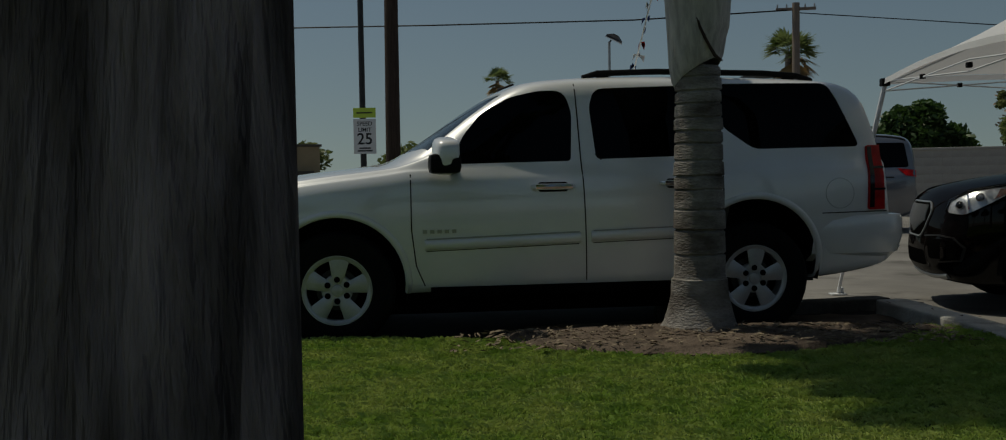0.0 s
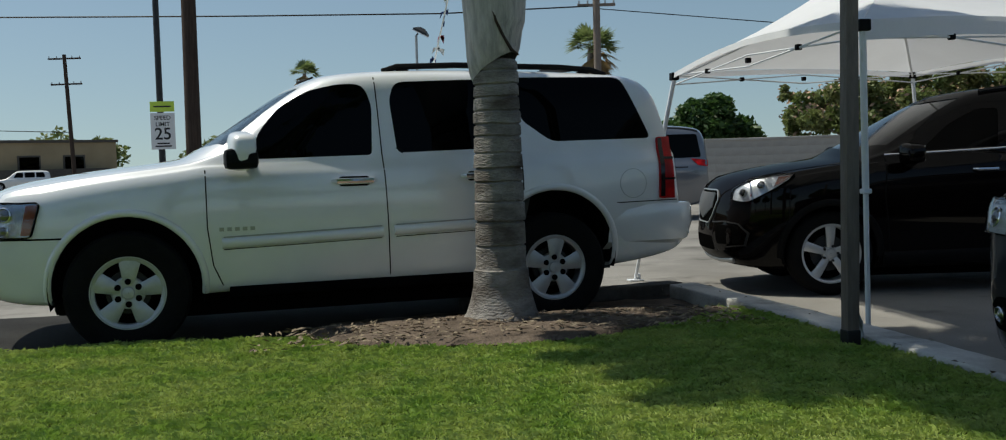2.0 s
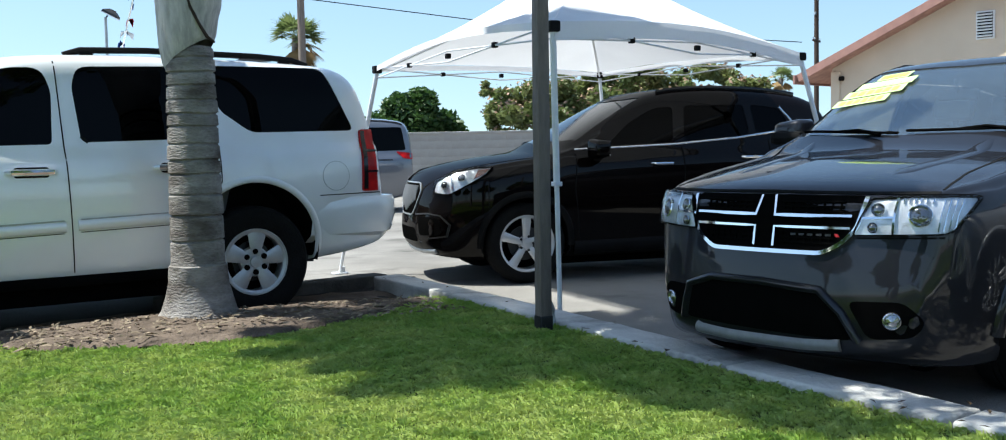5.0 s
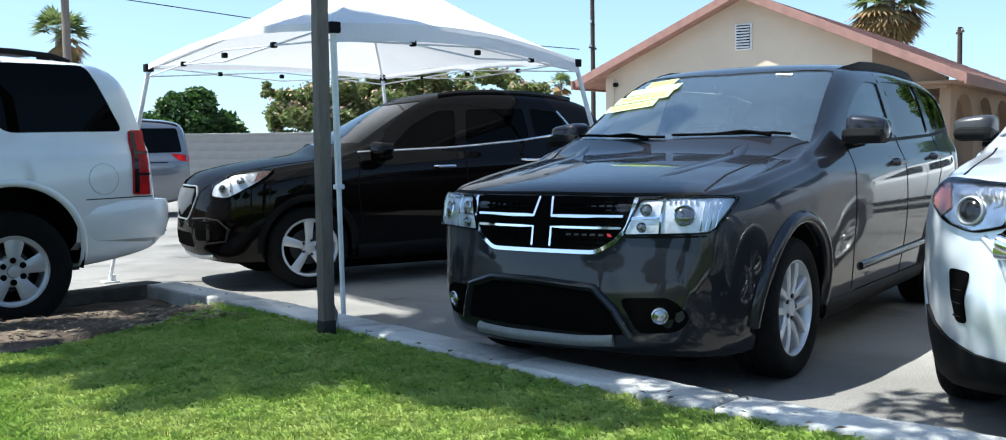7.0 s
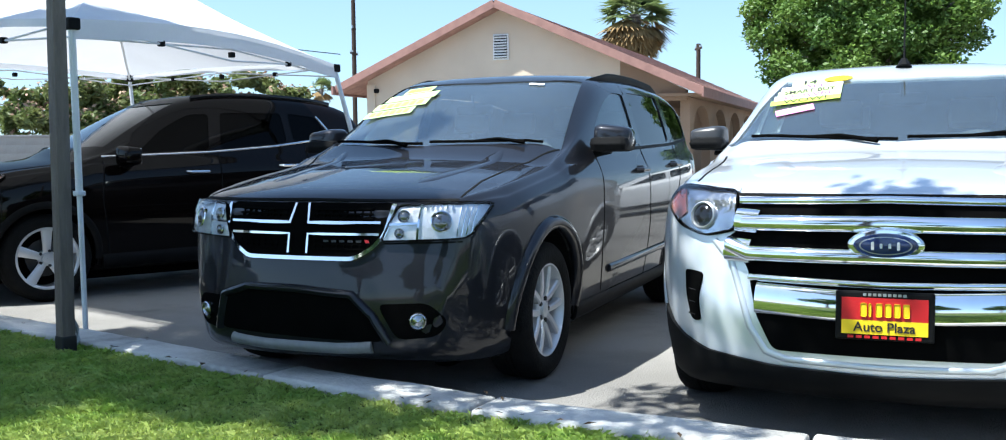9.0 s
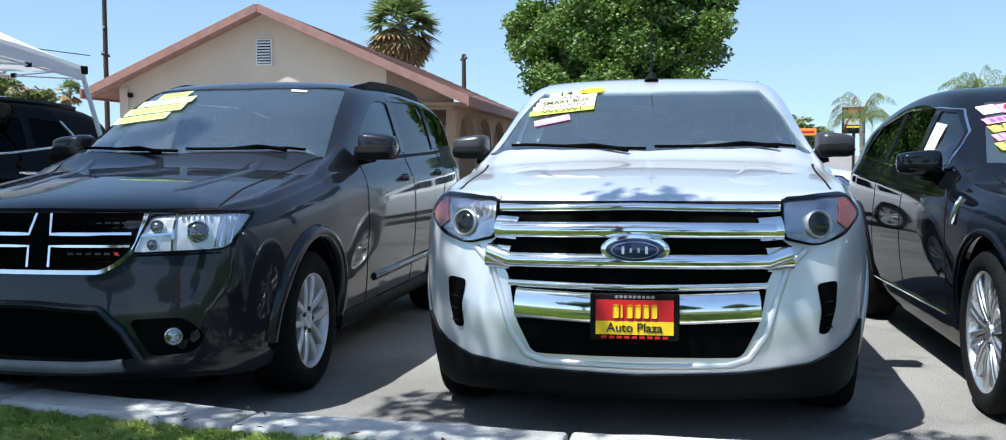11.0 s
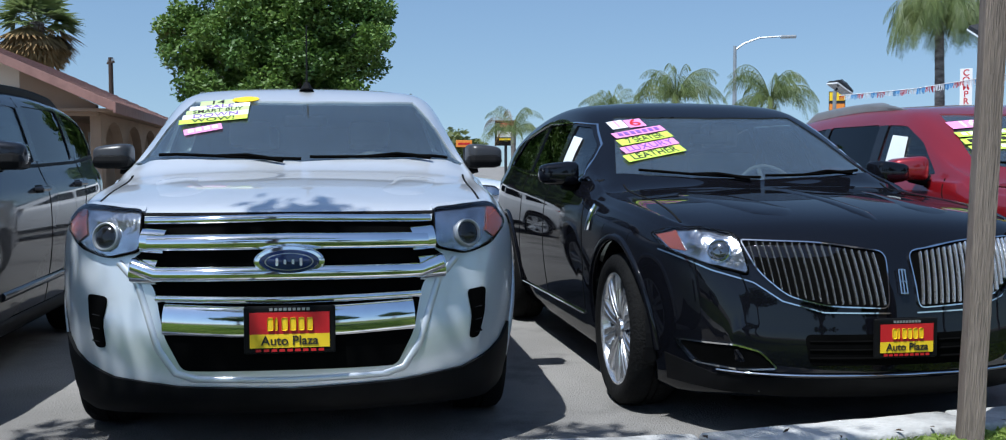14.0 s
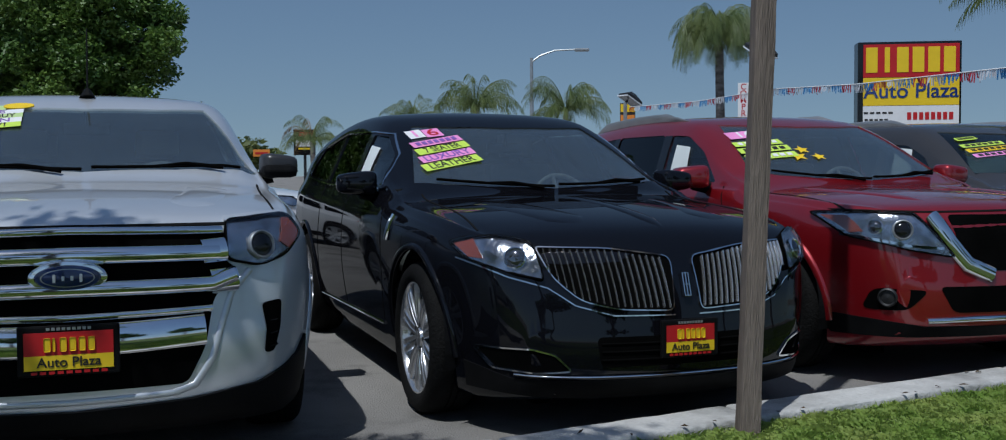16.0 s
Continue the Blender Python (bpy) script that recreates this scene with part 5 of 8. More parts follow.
    for sd in both:
        c.bar("roof_rail", [(2.2, sd * .56), (3.6, sd * .55)], 0.03, 0.035, TOP, M_GLOSSBLACK)
        c.strip("hood_gap", [(.30, sd * .60), (.7, sd * .67), (1.15, sd * .72)], 0.009, TOP, M_SEAM, 0.002, 0.006)
    c.cabin(-1)
    c.wheel(dict(rim=0.238, n=5, arms=[(0, 0)], w0=0.055, w1=0.085, lugs=5, bulge=0.01, hub_r=0.26, ring=0.93))
    c.finish()


# ---- dark grey crossover ----
def build_grey_crossover():
    grey = paint("dark_grey_paint", (0.021, 0.022, 0.027), 0.5, 0.40)
    grey.node_tree.nodes["Principled BSDF"].inputs["Coat Weight"].default_value = 0.8
    grey.node_tree.nodes["Principled BSDF"].inputs["Coat IOR"].default_value = 1.48
    c = Car("suv", SPECS["grey_crossover"], *PLACES["grey_crossover"], grey, "glossy dark grey crossover with chrome cross grille and lettered windshield")
    both = (-1, 1)
    c.window(windshield(1.27, 1.46, 2.14, 2.27, 0.77, 0.63), (1,), M_GLASS_CLEAR, "windshield", "top")
    fw = rounded([(1.88, 1.185), (2.78, 1.20), (2.80, 1.54), (2.56, 1.54), (2.34, 1.475), (2.07, 1.34)], [.03, .03, .05, .05, .05, .05])
    rw = rounded([(2.88, 1.205), (3.68, 1.225), (3.70, 1.56), (2.90, 1.555)], .05)
    qw = rounded([(3.78, 1.235), (4.40, 1.27), (4.30, 1.50), (3.80, 1.555)], .05)
    c.window(fw, both, M_GLASS_SIDE, label="front side window")
    c.window(rw, both, M_GLASS_PRIVACY, label="dark rear side window")
    c.window(qw, both, M_GLASS_PRIVACY, label="dark rear side window")
    for sd in both:
        v = ("side", sd)
        c.strip("door_gap", [(1.86, 1.16), (1.80, .9), (1.78, .6), (1.86, .34)], 0.01, v, M_SEAM, 0.002, 0.006)
        c.strip("door_gap", [(2.84, 1.60), (2.84, .9), (2.83, .32)], 0.01, v, M_SEAM, 0.002, 0.006)
        c.strip("door_gap", [(3.74, 1.58), (3.78, 1.15), (3.74, .95), (3.5, .7), (3.42, .32)], 0.01, v, M_SEAM, 0.002, 0.006)
        c.strip("window_seal", [(1.9, 1.165), (2.8, 1.18), (3.7, 1.205), (4.4, 1.25)], 0.02, v, M_BLACKPLASTIC, 0.004, 0.01)
        c.bar("door_moulding", [(1.95, .46), (3.40, .49)], 0.05, 0.02, v, grey)
        c.pillar(fw, rw, v)
        c.pillar(rw, qw, v)
        c.bar("sill", [(1.42, .27), (3.40, .29)], 0.10, 0.02, v, M_BLACKPLASTIC)
        c.arch_lip((sd,), 0.075, 0.035, grey, 0.03)
        hl = flip(rounded([(.405, .765), (.47, .915), (.62, .925), (.815, .925), (.79, .85), (.755, .775)], [.02, .02, .02, .03, .03, .03]), sd)
        c.lamp(hl, FRONT, M_REFLECTORBRIGHT, bulbs=[(sd * .50, .872, .030, False), (sd * .485, .80, .024, False), (sd * .655, .85, .050, False)], chrome=[(flip([(.565, .92), (.56, .77)], sd), .009), (flip([(.43, .838), (.56, .842)], sd), .008)] + [(flip([(y + .012, .915), (y, .785)], sd), .004) for y in (.715, .73, .745, .76)] + [(flip([(y, .915), (y, .90)], sd), .005) for y in (.59, .61, .63, .65, .67, .69)])
        c.sheet("fog_recess", flip(rounded([(.40, .485), (.62, .49), (.69, .41), (.65, .335), (.48, .32)], .04), sd), FRONT, M_VOID, 0.002, 0.012)
        m = c.place(sd * .575, .41, FRONT, 0.0)
        bm = bmesh.new()
        lathe(bm, [(.038, -.01), (.038, .018), (.033, .022), (.028, .014), (.001, .026)], 20, "z")
        bmesh.ops.transform(bm, matrix=m, verts=bm.verts[:])
        part("fog_light", bm, M_REFLECTOR, c.root, "round clear fog light", True)
        c.strip("hood_gap", [(.30, sd * .70), (.61, sd * .665), (1.1, sd * .66), (1.47, sd * .76)], 0.010, TOP, M_SEAM, 0.002, 0.006)
        c.bar("roof_rail", [(2.35, sd * .625), (2.6, sd * .64), (4.2, sd * .62)], 0.03, 0.045, TOP, M_BLACKPLASTIC, taper=True)
        c.bar("hood_crease", [(.35, sd * .40), (.8, sd * .46), (1.35, sd * .50)], 0.10, 0.010, TOP, grey, off=-0.004, taper=True)
    g = c.sheet("grille", rounded([(-.445, .935), (.445, .935), (.42, .80), (.36, .735), (.28, .69), (-.28, .69), (-.36, .735), (-.42, .80)], .03), FRONT, M_VOID, 0.003, 0.012)
    quads = [[(.035, .925), (.425, .925), (.40, .845), (.05, .845)], [(.05, .795), (.395, .795), (.345, .735), (.275, .705), (.05, .705)]]
    for q in quads:
        for sd in both:
            inner = [q[2], q[3], q[0]] if q[0][1] > .9 else [q[1], q[0], q[4]]
            c.strip("chrome_surround", [(sd * p[0], p[1]) for p in inner], 0.011, FRONT, M_CHROME, 0.018, 0.018, parent=g, label="chrome grille surround")
            zs = [p[1] for p in q]
            for i in range(3):
                z = min(zs) + (max(zs) - min(zs)) * (i + 1) / 4
                c.strip("grille_mesh", flip([(.07, z), (.36, z)], sd), 0.008, FRONT, M_VOID, 0.010, 0.008, parent=g)
            for i in range(8):
                y = .085 + i * .037
                c.strip("grille_mesh", flip([(y, min(zs) + .02), (y, max(zs) - .015)], sd), 0.006, FRONT, M_VOID, 0.010, 0.008, parent=g)
    c.strip("chrome_rim", rounded([(-.45, .94), (-.425, .80), (-.365, .73), (-.285, .683), (.285, .683), (.365, .73), (.425, .80), (.45, .94)], .03)[3:-3], 0.018, FRONT, M_CHROME, 0.016, 0.018, parent=g)
    for k in range(5):
        y = -.13 - k * .04
        c.sheet("badge_letter", rounded([(y, .758), (y - .024, .758), (y - .024, .767), (y, .767)], .002), FRONT, M_DARKMETAL, 0.012, 0.004, parent=g)
    c.sheet("badge_mark", [(-.335, .755), (-.352, .755), (-.345, .770), (-.328, .770)], FRONT, M_RED, 0.012, 0.006, parent=g)
    c.sheet("lower_intake", rounded([(-.42, .31), (-.36, .43), (-.27, .515), (.27, .535), (.42, .50), (.48, .33)], .04), FRONT, M_VOID, 0.003, 0.012)
    c.bar("intake_rim", [(-.44, .31), (-.375, .435), (-.28, .525), (0, .545), (.28, .545), (.43, .50), (.49, .33)], 0.04, 0.03, FRONT, grey)
    c.bar("skid_plate", [(-.36, .285), (-.2, .275), (.2, .275), (.40, .285)], 0.06, 0.03, FRONT, M_DULLSILVER, label="dull silver lower lip")
    c.strip("hood_gap", [(-.70, .945), (-.43, .945), (0, .95), (.43, .945), (.70, .945)], 0.010, FRONT, M_SEAM, 0.003, 0.006)
    c.strip("bumper_gap", [(-.74, .76), (-.42, .755)], 0.008, FRONT, M_SEAM, 0.003, 0.006)
    c.handle(2.66, 1.04, both, grey)
    c.handle(3.58, 1.06, both, grey)
    c.mirrors(1.86, 0.965, 1.235, grey, M_BLACKPLASTIC, (0.18, 0.23, 0.155))
    c.wipers(1.27, 1.46, 0.77)
    # neon lettering, too slanted to read
    for i, (x, y, w, h) in enumerate(((2.08, .42, .20, .11), (1.97, .42, .36, .11), (1.86, .44, .38, .11), (1.75, .47, .34, .10))):
        c.sticker(x, y, w, h, M_PALENEON, bars=6, tmat=M_WHITE if i == 1 else M_NEON)
    c.sticker(2.12, -.38, .10, .03, M_WHITE)
    c.cabin(-1)
    c.wheel(dict(rim=0.232, n=5, arms=[(-.028, -.06), (.028, .06)], w0=0.035, w1=0.04, lugs=5))
    c.finish()


# ---- silver crossover with the broad chrome grille ----
def build_silver_crossover():
    silver = paint("silver_paint", (0.68, 0.705, 0.74), 0.42, 0.32)
    c = Car("suv", SPECS["silver_crossover"], *PLACES["silver_crossover"], silver, "silver crossover with broad chrome grille and neon sale stickers")
    both = (-1, 1)
    c.window(windshield(1.26, 1.50, 2.00, 2.11, 0.85, 0.62), (1,), M_GLASS_CLEAR, "windshield", "top")
    fw = rounded([(1.85, 1.22), (2.60, 1.24), (2.62, 1.54), (2.40, 1.53), (2.1, 1.40)], .05)
    rw = rounded([(2.70, 1.245), (3.5, 1.28), (3.45, 1.55), (2.72, 1.55)], .05)
    for poly in (fw, rw):
        c.window(poly, both, M_GLASS_SIDE, label="side window")
    G = [(-.565, .965), (.565, .965), (.55, .85), (.61, .81), (.515, .70), (.48, .52), (.41, .385), (-.41, .385), (-.48, .52), (-.515, .70), (-.61, .81), (-.55, .85)]
    g = c.sheet("grille", rounded(G, .03), FRONT, M_VOID, 0.004, 0.012, label="black grille opening")
    c.bar("chrome_bar", [(-.55, .955), (0, .965), (.55, .955)], 0.035, 0.02, FRONT, M_CHROME, 0.008, g, "thin chrome bar")
    c.bar("chrome_bar", [(-.53, .872), (0, .878), (.53, .872)], 0.072, 0.035, FRONT, M_CHROME, 0.012, g, "broad chrome bar", seg=10)
    c.bar("chrome_bar", [(-.585, .785), (-.5, .755), (0, .758), (.5, .755), (.585, .785)], 0.068, 0.04, FRONT, M_CHROME, 0.014, g, "broad chrome bar", seg=10)
    c.bar("chrome_bar", [(-.50, .665), (0, .657), (.50, .665)], 0.034, 0.03, FRONT, M_CHROME, 0.008, g, "chrome bar", seg=10)
    c.bar("chrome_bar", [(-.475, .585), (-.2, .575), (.2, .575), (.475, .585)], 0.12, 0.02, FRONT, M_CHROME, 0.012, g, "broad chrome bar", seg=10)
    for sd in both:
        c.bar("mouth_rim", flip([(.66, .80), (.585, .72), (.545, .60), (.505, .47), (.44, .375), (.36, .352)], sd), 0.032, 0.012, FRONT, silver, -0.004, label="raised silver rim of the grille mouth")
    c.bar("mouth_lip", [(-.38, .352), (0, .345), (.38, .352)], 0.028, 0.012, FRONT, silver, -0.004)
    # oval badge, kept plain
    m = c.place(0, .80, FRONT, 0.045)
    m = Matrix.Translation(m.translation) @ pose(0, 0, 0, 90, 0, -90)
    for nm, a, b, d, mt in (("badge", .134, .062, .0, M_CHROME), ("badge_field", .114, .047, .008, M_BADGE), ("badge_ring", .098, .036, .0105, M_SATIN), ("badge_core", .093, .0325, .012, M_BADGE)):
        bm = bmesh.new()
        lathe(bm, [(1, -0.03), (1, 0.0), (.93, 0.008), (.6, .011), (.001, .013)], 40, "z")
        bmesh.ops.transform(bm, matrix=m @ Matrix.Translation((0, 0, d)) @ Matrix.Diagonal((a, b, 1, 1)), verts=bm.verts[:])
        part(nm, bm, mt, g, "blue oval badge in a chrome rim" if nm == "badge" else "", True)
    bm = bmesh.new()
    for k in range(4):
        box(bm, (k - 1.5) * .030, 0, .026, .010, .030 if k in (0, 3) else .018, .003, 0.003, m)
    part("badge_mark", bm, M_WHITE, g)
    c.dealer_plate(0, .545)
    for sd in both:
        v = ("side", sd)
        hl = flip(rounded([(.565, .985), (.83, 1.0), (.875, .93), (.80, .85), (.70, .815), (.565, .845)], .03), sd)
        c.lamp(hl, FRONT, M_REFLECTOR, bulbs=[(sd * .705, .895, .058, True)], amber=flip([(.80, .99), (.845, .985), (.868, .93), (.82, .872), (.785, .90)], sd))
        c.strip("lamp_trim", flip([(.565, .995), (.70, 1.005), (.82, 1.01)], sd), 0.016, FRONT, silver, 0.012, 0.01)
        c.sheet("side_vent", flip(rounded([(.705, .665), (.785, .675), (.778, .57), (.752, .47), (.712, .465), (.725, .56)], .02), sd), FRONT, M_VOID, 0.008, 0.02, grid=0.025)
        for z in (.49, .54, .59):
            c.bar("vent_slat", flip([(.735, z), (.765, z + .004)], sd), 0.010, 0.010, FRONT, M_BLACKPLASTIC)
        for z, y0, y1 in ((.872, .47, .56), (.758, .50, .60)):
            c.bar("bar_end", flip([(y0, z + .006), (y1, z + .012)], sd), 0.098, 0.03, FRONT, M_CHROME, 0.01, g)
        c.strip("door_gap", [(1.72, 1.16), (1.66, .9), (1.72, .35)], 0.01, v, M_SEAM, 0.002, 0.006)
        c.strip("door_gap", [(2.65, 1.55), (2.65, .35)], 0.01, v, M_SEAM, 0.002, 0.006)
        c.bar("sill_cladding", [(1.38, .30), (3.36, .32)], 0.14, 0.03, v, M_BLACKPLASTIC)
        c.arch_lip((sd,), 0.05, 0.02, silver)
        c.strip("hood_gap", [(.40, sd * .80), (.9, sd * .80), (1.3, sd * .82)], 0.010, TOP, M_SEAM, 0.002, 0.006)
        c.bar("hood_crease", [(.30, sd * .42), (.7, sd * .52), (1.15, sd * .58)], 0.20, 0.009, TOP, silver, off=-0.004, taper=True)
        c.bar("roof_edge", [(2.34, sd * .63), (3.0, sd * .66), (4.0, sd * .62)], 0.03, 0.014, TOP, silver, taper=True)
    c.strip("hood_gap", [(-.83, .995), (-.565, .982), (0, .985), (.565, .982), (.83, .995)], 0.010, FRONT, M_SEAM, 0.004, 0.006)
    clad = [(-.90, .50), (-.86, .44), (-.80, .40), (-.68, .355), (-.42, .325), (0, .312), (.42, .325), (.68, .355), (.80, .40), (.86, .44), (.90, .50), (.90, .27), (.80, .20), (.4, .205), (0, .205), (-.4, .205), (-.80, .20), (-.90, .27)]
    c.sheet("lower_cladding", clad, FRONT, M_BLACKPLASTIC, 0.014, 0.03, label="black lower bumper cladding", grid=0.04)
    c.mirrors(1.62, 0.965, 1.225, mat("mirror_grey", (0.045, 0.045, 0.048), 0.35, 0.2), M_BLACKPLASTIC, (0.16, 0.19, 0.125))
    c.wipers(1.26, 1.50, 0.85)
    bm = bmesh.new()
    h, _ = c.cast(2.22, 0, TOP)
    tube(bm, [h, h + Vector((.02, 0, .05))], [.045, .016], 10)
    tube(bm, [h + Vector((.02, 0, .04)), h + Vector((.10, 0, .40))], [.006, .004], 6)
    part("antenna", bm, M_BLACKPLASTIC, c.root, "thin black whip antenna")
    # sale stickers
    c.sticker(2.035, .49, .19, .075, M_PALENEON, "14", M_BLACK, 0)
    for k, (txt, mt, tm) in enumerate((("SALE", M_WHITE, M_PURPLE), ("SMART BUY", M_PALENEON, M_BLACK), ("DOWN", M_WHITE, M_PURPLE), ("WOW!", M_NEON, M_BLACK))):
        c.sticker(1.968 - k * .058, .47 + k * .006, .33 + k * .012, .064, mt, txt, tm, 0)
    c.sticker(1.685, .53, .20, .075, M_PINK, "", M_WHITE, 8, bars=4)
    bm = bmesh.new()
    bmesh.ops.create_cone(bm, cap_ends=True, segments=32, radius1=1, radius2=1, depth=0.004, matrix=c.place(2.045, .335, TOP, 0.004) @ Matrix.Diagonal((.075, .045, 1, 1)))
    part("sticker", bm, M_YELLOW, c.root, "yellow oval sticker")
    c.cabin(-1, M_BEIGE)
    c.wheel(dict(rim=0.235, n=5, arms=[(-.02, -.04), (.02, .04)], w0=0.04, w1=0.045, lugs=5))
    c.finish()


# ---- black luxury crossover with the split wing grille ----
def build_black_crossover():
    black = paint("black_paint", (0.0042, 0.0045, 0.0065), 0.0, 0.5)
    black.node_tree.nodes["Principled BSDF"].inputs["Coat Weight"].default_value = 0.55
    c = Car("suv", SPECS["black_crossover"], *PLACES["black_crossover"], black, "long black crossover with split chrome-slat grille and sticker strips")
    both = (-1, 1)
    c.window(windshield(1.46, 1.70, 2.30, 2.40, 0.76, 0.58), (1,), M_GLASS_CLEAR, "windshield", "top")
    fw = rounded([(1.94, 1.108), (2.53, 1.117), (2.59, 1.43), (2.36, 1.41), (2.10, 1.29)], .03)
    rw = rounded([(2.62, 1.117), (3.37, 1.13), (3.36, 1.455), (2.68, 1.445)], .03)
    qw = rounded([(3.44, 1.135), (4.24, 1.174), (4.02, 1.37), (3.44, 1.45)], .04)
    c.window(fw, both, M_GLASS_SIDE, label="front side window")
    for poly in (rw, qw):
        c.window(poly, both, M_GLASS_PRIVACY, label="dark rear side window")
    c.sheet("window_sheet", [(2.30, 1.13), (2.50, 1.14), (2.52, 1.36), (2.34, 1.34)], ("side", 1), M_PAPER, 0.004, 0.003, label="pale printed sheet on the side window")
    for sd in both:
        v = ("side", sd)
        gl = flip(rounded([(.052, .805), (.068, .575), (.32, .585), (.48, .625), (.585, .725), (.63, .85), (.34, .842)], [.04, .03, .05, .05, .05, .02, .05]), sd)
        g = c.sheet("grille", gl, FRONT, M_VOID, 0.002, 0.012, label="wing-shaped grille half")
        c.strip("chrome_rim", gl, 0.0045, FRONT, M_CHROME, 0.010, 0.010, parent=g, closed=True)
        for k in range(18):
            y = .085 + k * .0295
            zt = np.interp(y, [.05, .34, .63], [.80, .838, .846])
            zb = np.interp(y, [.068, .32, .48, .585, .63], [.58, .59, .63, .725, .83])
            c.bar("grille_slat", [(sd * (y + .02 * (zt - zb) / .2), zt - .006), (sd * y, zb + .006)], 0.0070, 0.018, FRONT, M_BRIGHTALLOY, 0.004, g, seg=4)
        hl = flip(rounded([(.635, .86), (.74, .885), (.84, .885), (.91, .86), (.875, .80), (.75, .745), (.615, .71)], .025), sd)
        c.lamp(hl, FRONT, M_REFLECTOR, bulbs=[(sd * .715, .805, .05, False)], amber=flip([(.84, .875), (.895, .855), (.865, .805), (.825, .80)], sd))
        c.strip("lamp_trim", flip([(.905, .80), (.75, .725), (.605, .68), (.50, .605), (.34, .56), (.06, .555)], sd), 0.005, FRONT, M_CHROME, 0.006, 0.006)
        c.strip("fog_trim", flip(rounded([(.86, .415), (.68, .42), (.59, .395), (.52, .325), (.66, .315), (.80, .325)], .02), sd), 0.007, FRONT, M_CHROME, 0.008, 0.008, closed=True)
        c.sheet("fog_recess", flip(rounded([(.85, .41), (.68, .415), (.59, .39), (.53, .33), (.66, .32), (.79, .33)], .02), sd), FRONT, M_VOID, 0.003, 0.01)
        c.strip("door_gap", [(1.70, 1.091), (1.60, 0.987), (1.53, .62), (1.60, .38)], 0.009, v, M_SEAM, 0.002, 0.006)
        c.strip("door_gap", [(2.60, 1.387), (2.57, 1.074), (2.60, .36)], 0.009, v, M_SEAM, 0.002, 0.006)
        c.strip("door_gap", [(3.39, 1.404), (3.40, 1.074), (3.36, .9), (3.5, .36)], 0.009, v, M_SEAM, 0.002, 0.006)
        c.bar("chrome_sill", [(1.60, .36), (3.5, .34)], 0.018, 0.014, v, M_CHROME)
        c.pillar(fw, rw, v)
        c.pillar(rw, qw, v)
        c.strip("window_trim", [(1.90, 1.10), (2.07, 1.295), (2.34, 1.425), (2.6, 1.448), (3.4, 1.470), (4.04, 1.385), (4.27, 1.17)], 0.006, v, M_CHROME, 0.006, 0.008, label="chrome window line")
        c.bar("fender_vent", [(1.40, .96), (1.43, .83)], 0.025, 0.02, v, M_CHROME, label="chrome fender vent")
        c.strip("window_trim", [(1.80, 1.091), (2.6, 1.096), (3.4, 1.113), (4.25, 1.161)], 0.008, v, M_CHROME, 0.006, 0.008)
        c.arch_lip((sd,), 0.04, 0.016, black)
        c.strip("hood_gap", [(.50, sd * .80), (1.0, sd * .76), (1.55, sd * .76)], 0.009, TOP, M_SEAM, 0.002, 0.006)
        c.bar("hood_crease", [(.30, sd * .34), (.8, sd * .46), (1.3, sd * .54)], 0.22, 0.008, TOP, black, off=-0.003, taper=True)
    c.bar("hood_ridge", [(.16, 0), (.7, 0), (1.36, 0)], 0.09, 0.010, TOP, black, off=-0.003, taper=True)
    c.bar("lip_trim", [(-.73, .305), (-.45, .300), (0, .300), (.45, .300), (.73, .305)], 0.010, 0.010, FRONT, M_CHROME, 0.004)
    c.sheet("lower_cladding", [(-.88, .34), (-.74, .285), (-.4, .282), (0, .282), (.4, .282), (.74, .285), (.88, .34), (.86, .22), (.4, .19), (0, .19), (-.4, .19), (-.86, .22)], FRONT, M_BLACKPLASTIC, 0.005, 0.012, label="black lower bumper lip", grid=0.05)
    c.sheet("lower_intake", rounded([(-.42, .47), (.42, .47), (.40, .34), (-.40, .34)], .03), FRONT, M_VOID, 0.003, 0.012)
    for z in (.37, .405, .44):
        c.bar("intake_bar", [(-.40, z), (.40, z)], 0.012, 0.008, FRONT, M_VOID)
    m = c.place(0, .68, FRONT, 0.015)
    bm = bmesh.new()
    for cx, cy, w_, h_ in ((0, 0, .006, .11), (-.014, 0, .006, .10), (.014, 0, .006, .10), (0, .05, .034, .006), (0, -.05, .034, .006), (0, 0, .034, .006)):
        box(bm, cx, cy, 0, w_, h_, .012, 0.002, m)
    part("hood_badge", bm, M_CHROME, c.root, "upright chrome badge")
    c.dealer_plate(.015, .455, .25, .12)
    c.mirrors(1.98, 1.03, 1.125, black, None, (0.17, 0.235, 0.135))
    c.wipers(1.46, 1.70, 0.76)
    c.sticker(2.262, .595, .10, .13, M_WHITE, "1", M_PINK, 4)
    c.sticker(2.256, .485, .11, .13, M_PINK, "6", M_RED, 4)
    for x, y, w, h, mt, tx, tm in ((2.125, .50, .33, .082, M_PINK, "", M_PURPLE), (2.03, .49, .34, .084, M_NEON, "7 SEATER", M_BLACK), (1.935, .49, .35, .086, M_PINK, "LUXURY", M_PURPLE), (1.84, .49, .37, .090, M_NEON, "LEATHER", M_BLACK)):
        c.sticker(x, y, w, h, mt, tx, tm, 9, None, bars=0 if tx else 7)
    c.cabin(-1)
    c.wheel(dict(rim=0.268, n=10, arms=[(-.014, -.022), (.014, .022)], w0=0.024, w1=0.036, lugs=5, bulge=0.014, mat=M_BRIGHTALLOY))
    c.finish()


